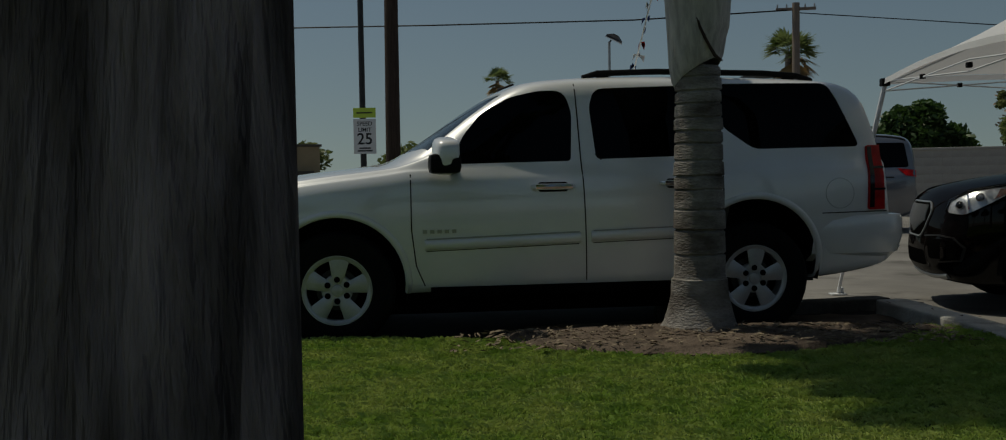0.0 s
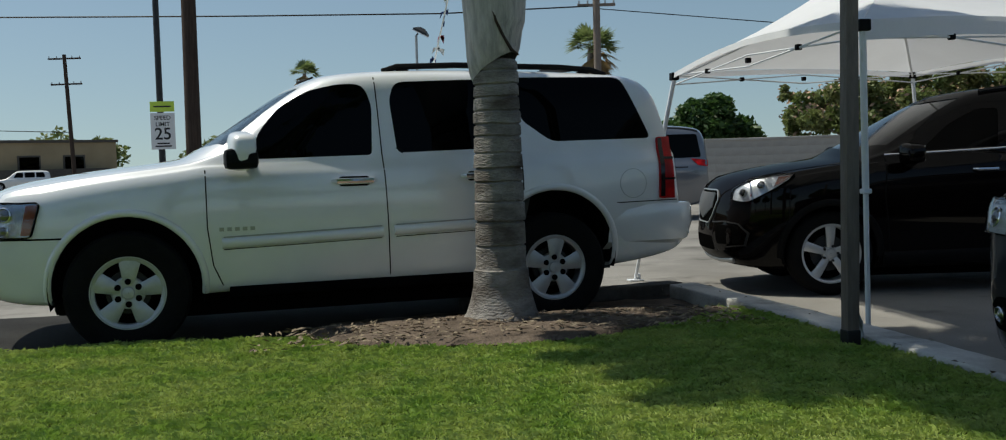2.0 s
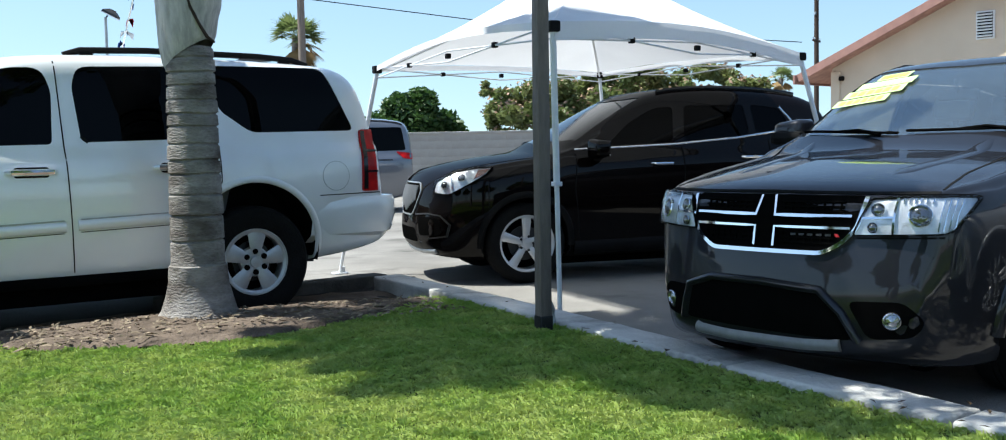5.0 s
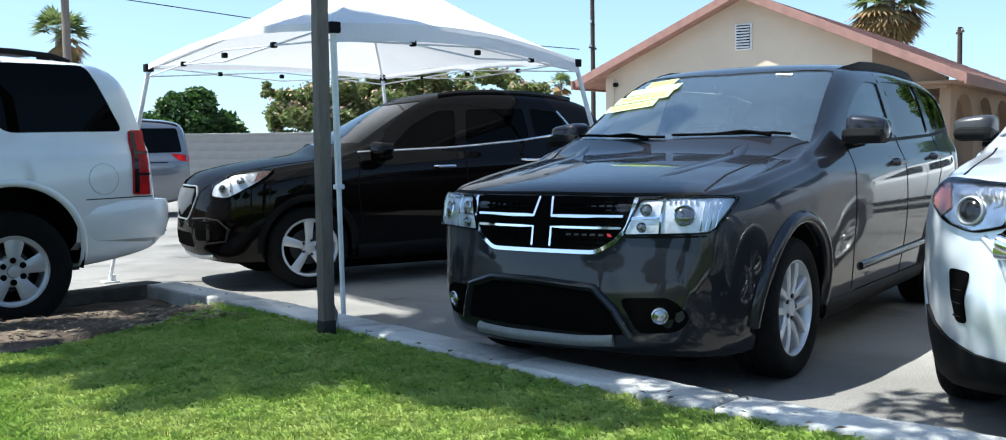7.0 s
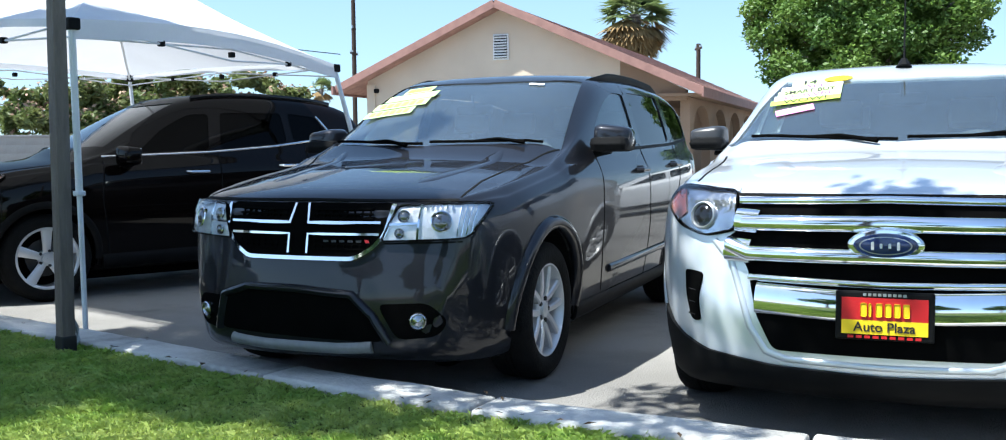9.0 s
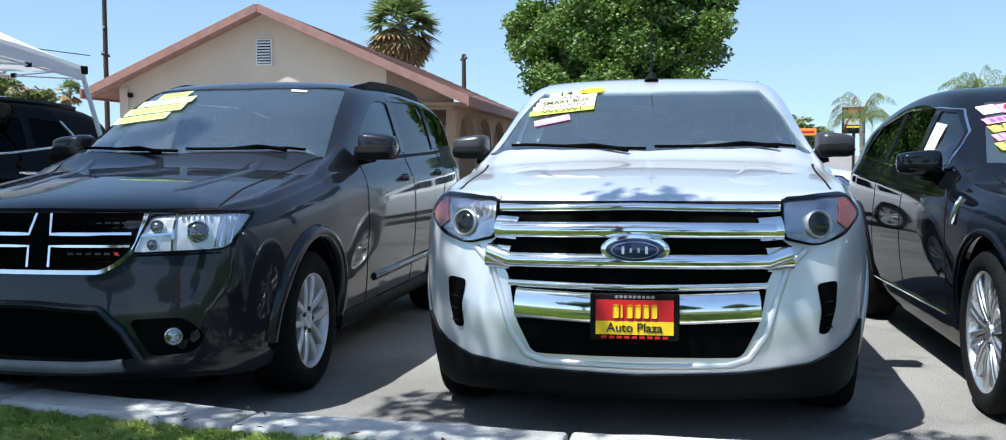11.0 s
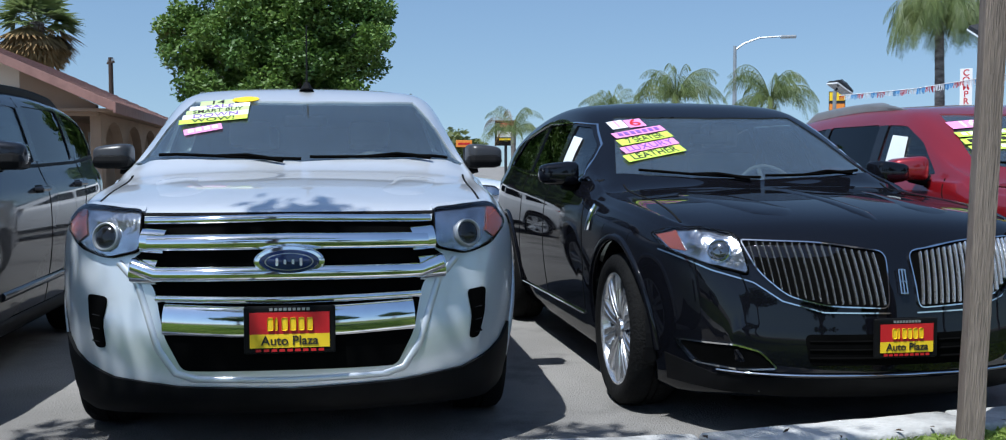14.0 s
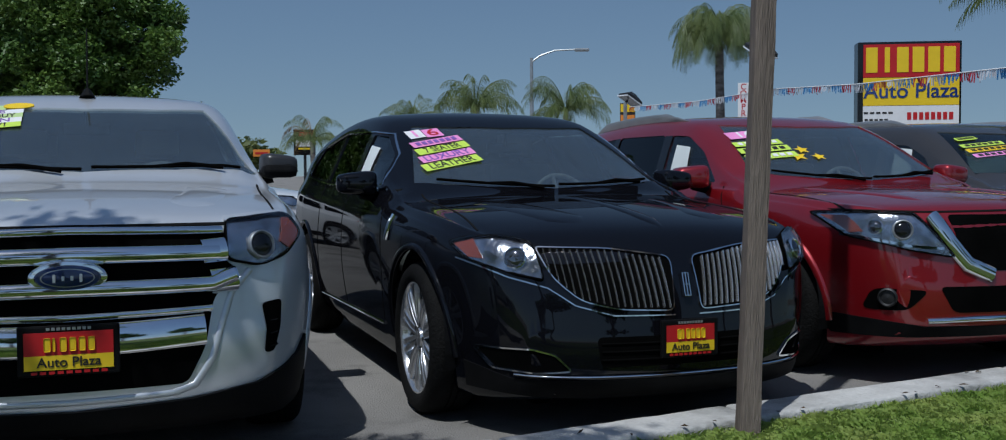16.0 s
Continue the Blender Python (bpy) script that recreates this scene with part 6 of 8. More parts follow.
# ---- red SUV ----
def build_red_suv():
    red = paint("dark_red_paint", (0.26, 0.006, 0.011), 0.45, 0.36)
    c = Car("suv", SPECS["red_suv"], *PLACES["red_suv"], red, "deep red SUV with chrome grille and neon windshield stickers")
    both = (-1, 1)
    c.window(windshield(1.26, 1.52, 2.08, 2.20, 0.74, 0.60), (1,), M_GLASS_CLEAR, "windshield", "top")
    fw = rounded([(1.72, 1.11), (2.50, 1.128), (2.55, 1.455), (2.30, 1.44), (2.02, 1.32)], .04)
    rw = rounded([(2.60, 1.133), (3.45, 1.16), (3.45, 1.465), (2.66, 1.46)], .04)
    qw = rounded([(3.53, 1.165), (4.3, 1.196), (4.15, 1.41), (3.53, 1.462)], .04)
    c.window(fw, both, M_GLASS_SIDE, label="front side window")
    for poly in (rw, qw):
        c.window(poly, both, M_GLASS_PRIVACY, label="dark rear side window")
    c.sheet("window_sheet", [(2.14, 1.14), (2.38, 1.15), (2.42, 1.38), (2.22, 1.36)], ("side", 1), M_PAPER, 0.004, 0.003, label="pale printed sheet on the side window")
    g = c.sheet("grille", rounded([(-.42, .94), (.42, .94), (.36, .72), (.25, .64), (-.25, .64), (-.36, .72)], .03), FRONT, M_VOID, 0.003, 0.012)
    for sd in both:
        v = ("side", sd)
        c.bar("chrome_wing", flip([(.50, .935), (.43, .80), (.34, .68), (.20, .62)], sd), 0.09, 0.025, FRONT, M_CHROME, 0.004, g, "chrome grille wing")
        hl = flip(rounded([(.58, .935), (.70, .945), (.80, .95), (.905, .945), (.85, .825), (.64, .755), (.41, .715)], .025), sd)
        c.lamp(hl, FRONT, M_REFLECTOR, bulbs=[(sd * .66, .86, .055, True), (sd * .76, .875, .04, False)], amber=flip([(.83, .93), (.885, .93), (.84, .845), (.80, .85)], sd), chrome=[(flip([(.86, .835), (.64, .775), (.47, .76)], sd), .014)])
        c.sheet("fog_recess", flip(rounded([(.80, .43), (.775, .55), (.55, .54), (.65, .43)], .04), sd), FRONT, M_VOID, 0.003, 0.012)
        m = c.place(sd * .72, .50, FRONT, 0.0)
        bm = bmesh.new()
        lathe(bm, [(.052, -.01), (.052, .016), (.044, .022), (.036, .010), (.001, .018)], 20, "z")
        bmesh.ops.transform(bm, matrix=m, verts=bm.verts[:])
        part("fog_light", bm, M_DARKMETAL, c.root, "round fog light", True)
        c.strip("door_gap", [(1.60, 1.087), (1.48, .9), (1.55, .38)], 0.009, v, M_SEAM, 0.002, 0.006)
        c.strip("door_gap", [(2.56, 1.415), (2.54, .36)], 0.009, v, M_SEAM, 0.002, 0.006)
        c.bar("sill_cladding", [(1.42, .32), (3.4, .33)], 0.12, 0.025, v, M_BLACKPLASTIC)
        c.arch_lip((sd,), 0.05, 0.022, red)
        c.pillar(fw, rw, v)
        c.pillar(rw, qw, v)
        c.bar("roof_rail", [(2.5, sd * .66), (2.7, sd * .67), (4.3, sd * .64)], 0.03, 0.06, TOP, M_SATIN, taper=True)
        c.strip("hood_gap", [(.42, sd * .82), (.9, sd * .80), (1.4, sd * .82)], 0.009, TOP, M_SEAM, 0.002, 0.006)
        c.bar("hood_crease", [(.25, sd * .38), (.8, sd * .50), (1.3, sd * .56)], 0.12, 0.014, TOP, red, off=-0.005, taper=True)
    c.strip("hood_gap", [(-.85, .965), (-.5, .955), (0, .96), (.5, .955), (.85, .965)], 0.009, FRONT, M_SEAM, 0.003, 0.006)
    m = c.place(0, .83, FRONT, 0.02)
    bm = bmesh.new()
    lathe(bm, [(.075, -.02), (.075, .01), (.062, .016), (.056, .004)], 28, "z")
    box(bm, 0, 0, .006, .17, .03, .014, .004)
    bmesh.ops.transform(bm, matrix=m, verts=bm.verts[:])
    part("badge", bm, M_CHROME, c.root, "round chrome badge", True)
    c.sheet("lower_intake", rounded([(-.5, .56), (.5, .56), (.42, .42), (-.42, .42)], .04), FRONT, M_VOID, 0.003, 0.012)
    c.bar("skid_plate", [(-.55, .375), (-.3, .385), (.3, .385), (.55, .375)], 0.035, 0.02, FRONT, M_CHROME)
    c.sheet("lower_cladding", [(-.90, .40), (-.55, .345), (.55, .345), (.90, .40), (.85, .28), (.4, .29), (-.4, .29), (-.85, .28)], FRONT, M_BLACKPLASTIC, 0.006, 0.015)
    c.mirrors(1.78, 1.06, 1.15, red, None, (0.16, 0.24, 0.145))
    c.wipers(1.26, 1.52, 0.74)
    for x, y, w, h, mt, tx, tm, sp_ in ((1.98, .52, .26, .12, M_PINK, "16", M_WHITE, -4), (1.84, .50, .36, .075, M_NEON, "", M_WHITE, -4), (1.75, .50, .38, .075, M_NEON, "", M_BLACK, -4), (1.66, .50, .38, .075, M_NEON, "", M_WHITE, -4)):
        c.sticker(x, y, w, h, mt, tx, tm, sp_, None, bars=0 if tx else 6)
    for x, y, r in ((1.70, .24, .06), (1.62, .32, .07), (1.60, .17, .055)):
        mm = c.place(x, y, TOP, 0.003)
        bm = bmesh.new()
        bm.faces.new([bm.verts.new(mm @ Vector(((r if k % 2 == 0 else r * .45) * math.sin(k * math.pi / 5), (r if k % 2 == 0 else r * .45) * math.cos(k * math.pi / 5), 0))) for k in range(10)])
        part("star_sticker", bm, M_YELLOW, c.root, "yellow star sticker")
    c.cabin(-1)
    c.wheel(dict(rim=0.25, n=5, arms=[(-.03, -.06), (.03, .06)], w0=0.045, w1=0.05, lugs=5))
    c.finish()


for build in (build_white_suv, build_brown_suv, build_grey_crossover, build_silver_crossover, build_black_crossover, build_red_suv):
    build()


# ---- posts, tent ----
def timber_post(base, lean, w, h, material, label):
    """A square weathered post, a little out of plumb, with worn arrises and a bolt at its foot."""
    root = empty("post", pose(*base, lean[0], lean[1], 0), label=label, category="post")
    bm = bmesh.new()
    box(bm, 0, 0, h / 2 - 0.15, w, w, h + 0.3, w * 0.08)
    bmesh.ops.subdivide_edges(bm, edges=[e for e in bm.edges if e.calc_length() > 1], cuts=30)
    for v in bm.verts:
        v.co.x += 0.004 * noise.noise(v.co * 5)
        v.co.y += 0.004 * noise.noise(v.co * 5 + Vector((7, 0, 0)))
    part("shaft", bm, material, root, "", True)
    bm = bmesh.new()
    tube(bm, [(w * .5, -w * .3, .02), (w * .75, -w * .35, .05), (w * .7, -w * .3, .12), (w * .5, -w * .2, .16)], 0.012, 6)
    part("cable_loop", bm, M_STEELGREY, root)
    if material != M_WOOD:
        bm = bmesh.new()
        box(bm, 0, 0, 0.03, w * 1.12, w * 1.12, 0.10, 0.01)
        part("foot_bracket", bm, M_DARKMETAL, root)
    return root


M_POSTBROWN = mat("brown_post_paint", (0.17, 0.14, 0.118), 0.6, vary=0.3, scale=8, bump=0.3, bscale=40, fine=0.2, stretch=(3, 3, 0.5))
timber_post((3.03, 5.50, LAWN_Z), (0, 0.4), 0.076, 4.2, M_POSTBROWN, "slim dark brown post beside the kerb")
timber_post((4.33, -1.24, LAWN_Z), (2.0, 0), 0.084, 4.2, M_WOOD, "grey weathered timber post at the lawn edge")


def build_tent():
    """A white pop-up canopy on splayed steel legs."""
    root = empty("canopy_tent", None, label="white pop-up canopy tent on slim white steel legs", category="canopy tent")
    C = [Vector(p) for p in ((3.42, 9.30, 1.95), (3.32, 5.84, 1.955), (6.55, 7.15, 1.95), (6.62, 10.55, 2.03))]
    feet = [Vector(p) for p in ((3.15, 9.75, 0), (3.42, 5.98, 0), (6.95, 6.9, 0), (6.95, 10.8, 0))]
    apex = sum(C, Vector()) / 4 + Vector((0, 0, 0.95))
    # roof: four sagging faces with a short valance
    n = 10
    for i in range(4):
        a, b = C[i], C[(i + 1) % 4]
        bm = bmesh.new()
        rows = []
        for r in range(n + 1):
            f = r / n
            row = []
            for k in range(n + 1):
                g = k / n
                e = a.lerp(b, g)
                e = e + Vector((0, 0, 0.10 * math.sin(math.pi * g) * (1 if i in (0, 1) else .4)))
                p = e.lerp(apex, f)
                p.z -= 0.12 * math.sin(math.pi * f) * (0.6 + 0.4 * math.sin(math.pi * g)) - 0.008 * noise.noise(Vector((g * 5, f * 5, i)))
                row.append(bm.verts.new(p))
            rows.append(row)
        for r in range(n):
            for k in range(n):
                if r == n - 1:
                    f = (rows[r][k], rows[r][k + 1], rows[n][k])
                else:
                    f = (rows[r][k], rows[r][k + 1], rows[r + 1][k + 1], rows[r + 1][k])
                bm.faces.new(f)
        part("roof_panel", bm, M_CANOPY, root, "", True)
        bm = bmesh.new()
        out = ((a + b) / 2 - Vector((apex.x, apex.y, 0)))
        out.z = 0
        out.normalize()
        prev = None
        for k in range(n + 1):
            g = k / n
            e = a.lerp(b, g) + Vector((0, 0, 0.10 * math.sin(math.pi * g) * (1 if i in (0, 1) else .4)))
            w = 0.006 * math.sin(g * 40)
            cur = [bm.verts.new(e + out * 0.012), bm.verts.new(e + out * (0.02 + w) + Vector((0, 0, -0.12 if i == 1 else -.05)))]
            if prev:
                bm.faces.new((prev[0], cur[0], cur[1], prev[1]))
            prev = cur
        part("valance", bm, M_CANOPY, root, "", True)
    for i in range(4):
        a, b = C[i], C[(i + 1) % 4]
        bm = bmesh.new()
        tube(bm, [C[i] + Vector((0, 0, -0.05)), C[i].lerp(feet[i], 0.52)], 0.021, 8)
        tube(bm, [C[i].lerp(feet[i], 0.48), feet[i] + Vector((0, 0, .01))], 0.016, 8)
        leg = part("leg", bm, M_STEELWHITE, root, "white telescopic leg")
        bm = bmesh.new()
        box(bm, *(C[i].lerp(feet[i], 0.52)), 0.055, 0.055, 0.03, 0.006)
        part("clamp", bm, M_STEELWHITE, leg)
        bm = bmesh.new()
        box(bm, *(feet[i] + Vector((0, 0, 0.008))), 0.14, 0.12, 0.014, 0.004)
        box(bm, *(feet[i] + Vector((0.03, 0.02, 0.04))), 0.05, 0.05, 0.06, 0.01)
        part("foot_plate", bm, M_STEELWHITE, leg)
        bm = bmesh.new()
        box(bm, *(C[i] + Vector((0, 0, -0.03))), 0.075, 0.075, 0.07, 0.01)
        part("corner_joint", bm, M_BLACKPLASTIC, leg, "black plastic corner joint")
        # scissor bars along each side
        lo, up = Vector((0, 0, -0.30)), Vector((0, 0, -0.02))
        mid = a.lerp(b, 0.5)
        for p, q in ((a + up, mid + lo * .35), (a + lo * .35, mid + up), (mid + up, b + lo * .35), (mid + lo * .35, b + up)):
            bm = bmesh.new()
            tube(bm, [p, q], 0.007, 6)
            part("scissor_bar", bm, M_STEELWHITE, root)
        for g in (0.25, 0.5, 0.75):
            bm = bmesh.new()
            box(bm, *(a.lerp(b, g) + Vector((0, 0, -0.06))), 0.04, 0.04, 0.04, 0.008)
            part("pivot", bm, M_BLACKPLASTIC, root)
        bm = bmesh.new()
        tube(bm, [C[i] + Vector((0, 0, -.05)), C[i].lerp(apex, 0.5) + Vector((0, 0, -.16)), apex + Vector((0, 0, -.1))], 0.012, 6)
        part("roof_strut", bm, M_STEELWHITE, root)
    return root


build_tent()


# ---- plants ----
def frond(bm, origin, yaw, pitch, length, droop, leaflets=34, leaf_len=0.45, width=0.02, hang=0.5, rng_=random):
    """A feather leaf: a drooping rib with leaflets down both sides."""
    pts = []
    d = Vector((math.cos(yaw) * math.cos(pitch), math.sin(yaw) * math.cos(pitch), math.sin(pitch)))
    p = Vector(origin)
    step = length / 10
    for k in range(11):
        pts.append(p.copy())
        p = p + d * step
        d = (d + Vector((0, 0, -droop * 0.1 * (0.4 + k * 0.13)))).normalized()
    tube(bm, pts, [0.022 * (1 - k / 12) * length / 2.2 for k in range(11)], 4)
    side = Vector((-math.sin(yaw), math.cos(yaw), 0))
    for k in range(leaflets):
        f = 0.16 + 0.84 * k / leaflets
        i = min(9, int(f * 10))
        q = pts[i].lerp(pts[i + 1], f * 10 - i)
        t = (pts[i + 1] - pts[i]).normalized()
        ll = leaf_len * math.sin(math.pi * (0.12 + 0.86 * f)) ** 0.6 * rng_.uniform(0.85, 1.1)
        for sd in (1, -1):
            dirn = (t * 0.55 + side * sd + Vector((0, 0, -hang * rng_.uniform(0.6, 1.3)))).normalized()
            mid = q + dirn * ll * 0.5
            tip = q + dirn * ll + Vector((0, 0, -ll * 0.3 * hang))
            w = t * width
            v = [bm.verts.new(x) for x in (q - w * .6, q + w * .6, mid + w, tip, mid - w)]
            bm.faces.new(v)


def feather_palm(name, base, h, r, n, label, seed, trunk_r=0.14, material=None, dry=0, lean=0.0, hang=1.5, leaflets=30, droop=3.3, leaf=0.17, group=""):
    rnd = random.Random(seed)
    root = empty(name, pose(*base), label=label, category="palm tree", group=group)
    bm = bmesh.new()
    pts = [(lean * (k / 8) ** 2, 0.012 * k, h * k / 8) for k in range(9)]
    tube(bm, pts, [trunk_r * (1.35 if k == 0 else 1.0 - 0.03 * k) for k in range(9)], 12)
    part("trunk", bm, M_PALMBARK, root, "", True)
    top = Vector(pts[-1])
    for k in range(n):
        bm = bmesh.new()
        a = 2 * math.pi * k / n + rnd.uniform(-.2, .2)
        frond(bm, top, a, rnd.uniform(0.35, 1.35), r * rnd.uniform(.85, 1.1), droop * rnd.uniform(.8, 1.2), leaflets, r * leaf, 0.0045 * r, hang, rnd)
        part("frond", bm, M_DRYFROND if k < dry else (material or M_FROND), root, "dry brown frond" if k < dry else "")
    return root


def fan_palm(name, base, h, r, label, seed, n=34, skirt=12, trunk_r=0.22):
    """A fan palm: a trunk, a ball of pleated fans, and a skirt of dead ones."""
    rnd = random.Random(seed)
    root = empty(name, pose(*base), label=label, category="palm tree")
    bm = bmesh.new()
    tube(bm, [(0.1 * math.sin(k), 0, h * k / 6) for k in range(7)], [trunk_r * (1.2 - 0.05 * k) for k in range(7)], 10)
    part("trunk", bm, M_PALMBARK, root, "", True)
    for nm, cnt, mt, lo, hi in (("crown", n, M_FROND, -0.1, 1.35), ("dead_skirt", skirt, M_DRYFROND, -1.3, -0.3)):
        bm = bmesh.new()
        for k in range(cnt):
            yaw, pit = rnd.uniform(0, 6.28), rnd.uniform(lo, hi)
            d = Vector((math.cos(yaw) * math.cos(pit), math.sin(yaw) * math.cos(pit), math.sin(pit)))
            o = Vector((0, 0, h))
            st = o + d * r * 0.42
            tube(bm, [o, st], 0.02, 3)
            s1 = d.cross(Vector((0, 0, 1))).normalized()
            s2 = s1.cross(d)
            for j in range(11):
                a = (j - 5) * 0.24
                dd = (d * math.cos(a) + s1 * math.sin(a)).normalized()
                tip = st + dd * r * 0.58 * rnd.uniform(.85, 1.1) + Vector((0, 0, -0.12 * r * abs(math.sin(a)) - 0.1 * r))
                w = (s1 * math.cos(a) - d * math.sin(a)) * r * 0.045
                m_ = st.lerp(tip, 0.55)
                bm.faces.new([bm.verts.new(x) for x in (st, m_ - w, tip, m_ + w + s2 * 0.02)])
        part(nm, bm, mt, root)
    return root


def leafy_tree(name, base, trunk_h, blobs, label, seed, leaves=5000, leaf=0.09, material=None, trunk_r=0.15, blossom=0, category="tree", clumps=0, limb=.6):
    """A trunk with limbs to each clump, and the clumps' single leaves."""
    rnd = random.Random(seed)
    root = empty(name, pose(*base), label=label, category=category)
    bm = bmesh.new()
    tube(bm, [(0, 0, -0.1), (0.03, 0.02, trunk_h * .5), (0, 0, trunk_h)], [trunk_r * 1.3, trunk_r, trunk_r * .85], 10)
    part("trunk", bm, M_BARK, root, "", True)
    for cx, cy, cz, r in blobs:
        bm = bmesh.new()
        tube(bm, [(0, 0, trunk_h - .05), (cx * .4, cy * .4, trunk_h + (cz - trunk_h) * .5), (cx, cy, cz)], [trunk_r * limb, trunk_r * limb * .5, trunk_r * limb * .15], 6)
        part("limb", bm, M_BARK, root)
    if clumps:
        fine = []
        for cx, cy, cz, r in blobs:
            for k in range(clumps):
                d = Vector((rnd.gauss(0, 1), rnd.gauss(0, 1), rnd.gauss(0, 1))).normalized() * r * rnd.uniform(.45, .95)
                fine.append((cx + d.x, cy + d.y, cz + d.z * .85, r * rnd.uniform(.32, .52)))
        blobs = fine
    total = sum(b[3] ** 2 for b in blobs)
    for nm, count, mt, size in (("crown", leaves, material or M_LEAF, leaf), ("blossom", blossom, M_BLOSSOM, leaf * .9)):
        if not count:
            continue
        vs, fs = [], []
        for cx, cy, cz, r in blobs:
            for k in range(int(count * r * r / total)):
                d = Vector((rnd.gauss(0, 1), rnd.gauss(0, 1), rnd.gauss(0, 1))).normalized()
                if nm == "blossom" and d.z < 0.1:
                    d.z = abs(d.z) + .2
                rr = r * (rnd.random() ** 0.33) * (0.82 + 0.30 * noise.noise(d * 2.3 + Vector((cx, cy, cz + seed))))
                if nm == "blossom":
                    rr = r * rnd.uniform(.9, 1.02)
                p = Vector((cx, cy, cz)) + Vector((d.x * rr, d.y * rr, d.z * rr * 0.85))
                u = Vector((rnd.gauss(0, 1), rnd.gauss(0, 1), rnd.gauss(0, .6))).normalized()
                v = u.cross(Vector((rnd.gauss(0, 1), rnd.gauss(0, 1), rnd.gauss(0, 1)))).normalized()
                s = size * rnd.uniform(.6, 1.3)
                b = len(vs)
                vs += [p - u * s, p + v * s * .5, p + u * s, p - v * s * .5]
                fs.append((b, b + 1, b + 2, b + 3))
        ob = mesh_ob(nm, vs, fs, mt)
        ob.parent = root
    return root


# the ringed palm in the bare soil
def ringed_palm():
    root = empty("palm_tree", pose(1.31, 6.95, 0.10), label="grey ringed palm trunk with a papery sheath, in bare soil", category="palm tree")
    bm = bmesh.new()
    prof = [(.25, -.1), (.255, .05), (.250, .055), (.235, .08), (.212, .16), (.188, .26)]
    z, r = .26, .180
    rings = [.38, .53, .69, .82, .95, 1.04, 1.14, 1.25, 1.33, 1.42, 1.51, 1.59, 1.68, 1.75]
    for k, zz in enumerate(rings):
        rr = .168 - .024 * (k / 13) + (.004 if k % 3 == 0 else 0) + (.012 if k == 0 else 0)
        prof += [(rr + .004, z + .008), (rr + .001, zz - .014), (rr - .010, zz - .006), (rr - .010, zz)]
        z = zz
    lathe(bm, prof, 72, "z")
    for v in bm.verts:
        a = math.atan2(v.co.y, v.co.x)
        k = 1 + 0.022 * noise.noise(Vector((math.cos(a) * 3.0, math.sin(a) * 3.0, v.co.z * 9))) + 0.02 * noise.noise(Vector((math.cos(a), math.sin(a), v.co.z * 2)))
        v.co.x, v.co.y = v.co.x * k, v.co.y * k
        v.co.z += 0.007 * noise.noise(Vector((math.cos(a) * 1.2, math.sin(a) * 1.2, v.co.z * 3)))
    part("trunk", bm, M_PALMBARK, root, "", True)
    bm = bmesh.new()
    lathe(bm, [(.148, 1.70), (.165, 1.74), (.185, 1.85), (.205, 2.0), (.222, 2.2), (.215, 2.5), (.16, 3.0), (.10, 3.95)], 36, "z")
    for v in bm.verts:
        bent = max(0, v.co.z - 2.35)
        v.co.x -= .06 * bent
        v.co.y -= .48 * bent
        if v.co.z > 2.35:
            continue
        a = math.atan2(v.co.y, v.co.x)
        v.co.z += 0.10 * math.sin(a * 1.0 + 2.2) if v.co.z < 1.9 else 0
        k = 1 + 0.10 * noise.noise(Vector((math.cos(a) * 1.4, math.sin(a) * 1.4, v.co.z * 1.5)))
        v.co.x, v.co.y = v.co.x * k, v.co.y * k
    part("sheath", bm, M_PALMSHEATH, root, "papery grey leaf sheath", True)
    bm = bmesh.new()
    pts = [(.20 * math.cos(a), .20 * math.sin(a), z) for a, z in ((-1.9, 2.3), (-1.85, 2.1), (-1.7, 1.98), (-1.45, 1.88), (-1.2, 1.80), (-.9, 1.77))]
    tube(bm, pts, [.008, .012, .012, .010, .012, .006], 5)
    part("sheath_edge", bm, M_POLEWOOD, root, "dark torn edge of the sheath")
    rnd = random.Random(4)
    for k in range(32):
        bm = bmesh.new()
        frond(bm, (-.10, -.75, 3.9), 2 * math.pi * k / 32 + rnd.uniform(-.15, .15), rnd.uniform(.3, 1.25), rnd.uniform(1.9, 2.5), rnd.uniform(.6, .9), 64, .5, .022, .35, rnd)
        part("frond", bm, M_FROND, root)
    return root


ringed_palm()
# the tree whose trunk stands close before the lens at first
leafy_tree("shade_tree", (-.315, .65, .1), 3.4, [(.3, .2, 4.6, .9), (1.1, 1.0, 5.0, .8), (-.9, .6, 4.8, 1.0), (-.2, -1.1, 5.0, 1.0), (-.6, 2.0, 5.4, .9), (1.9, .2, 5.3, .6), (1.35, 4.5, 5.0, .5), (1.4, 3.5, 5.0, .45), (1.75, 2.7, 5.1, .55), (2.4, 3.0, 5.0, .5), (2.50, 1.75, 5.0, .32), (2.45, 1.0, 5.1, .45), (1.37, 5.4, 5.0, .3), (1.6, 3.1, 5.0, .35), (2.05, 2.2, 5.0, .35), (1.4, 4.0, 5.0, .3)], "dark rough-barked shade tree beside the lawn", 8, 7000, .065, M_LEAF, .145, limb=.28)

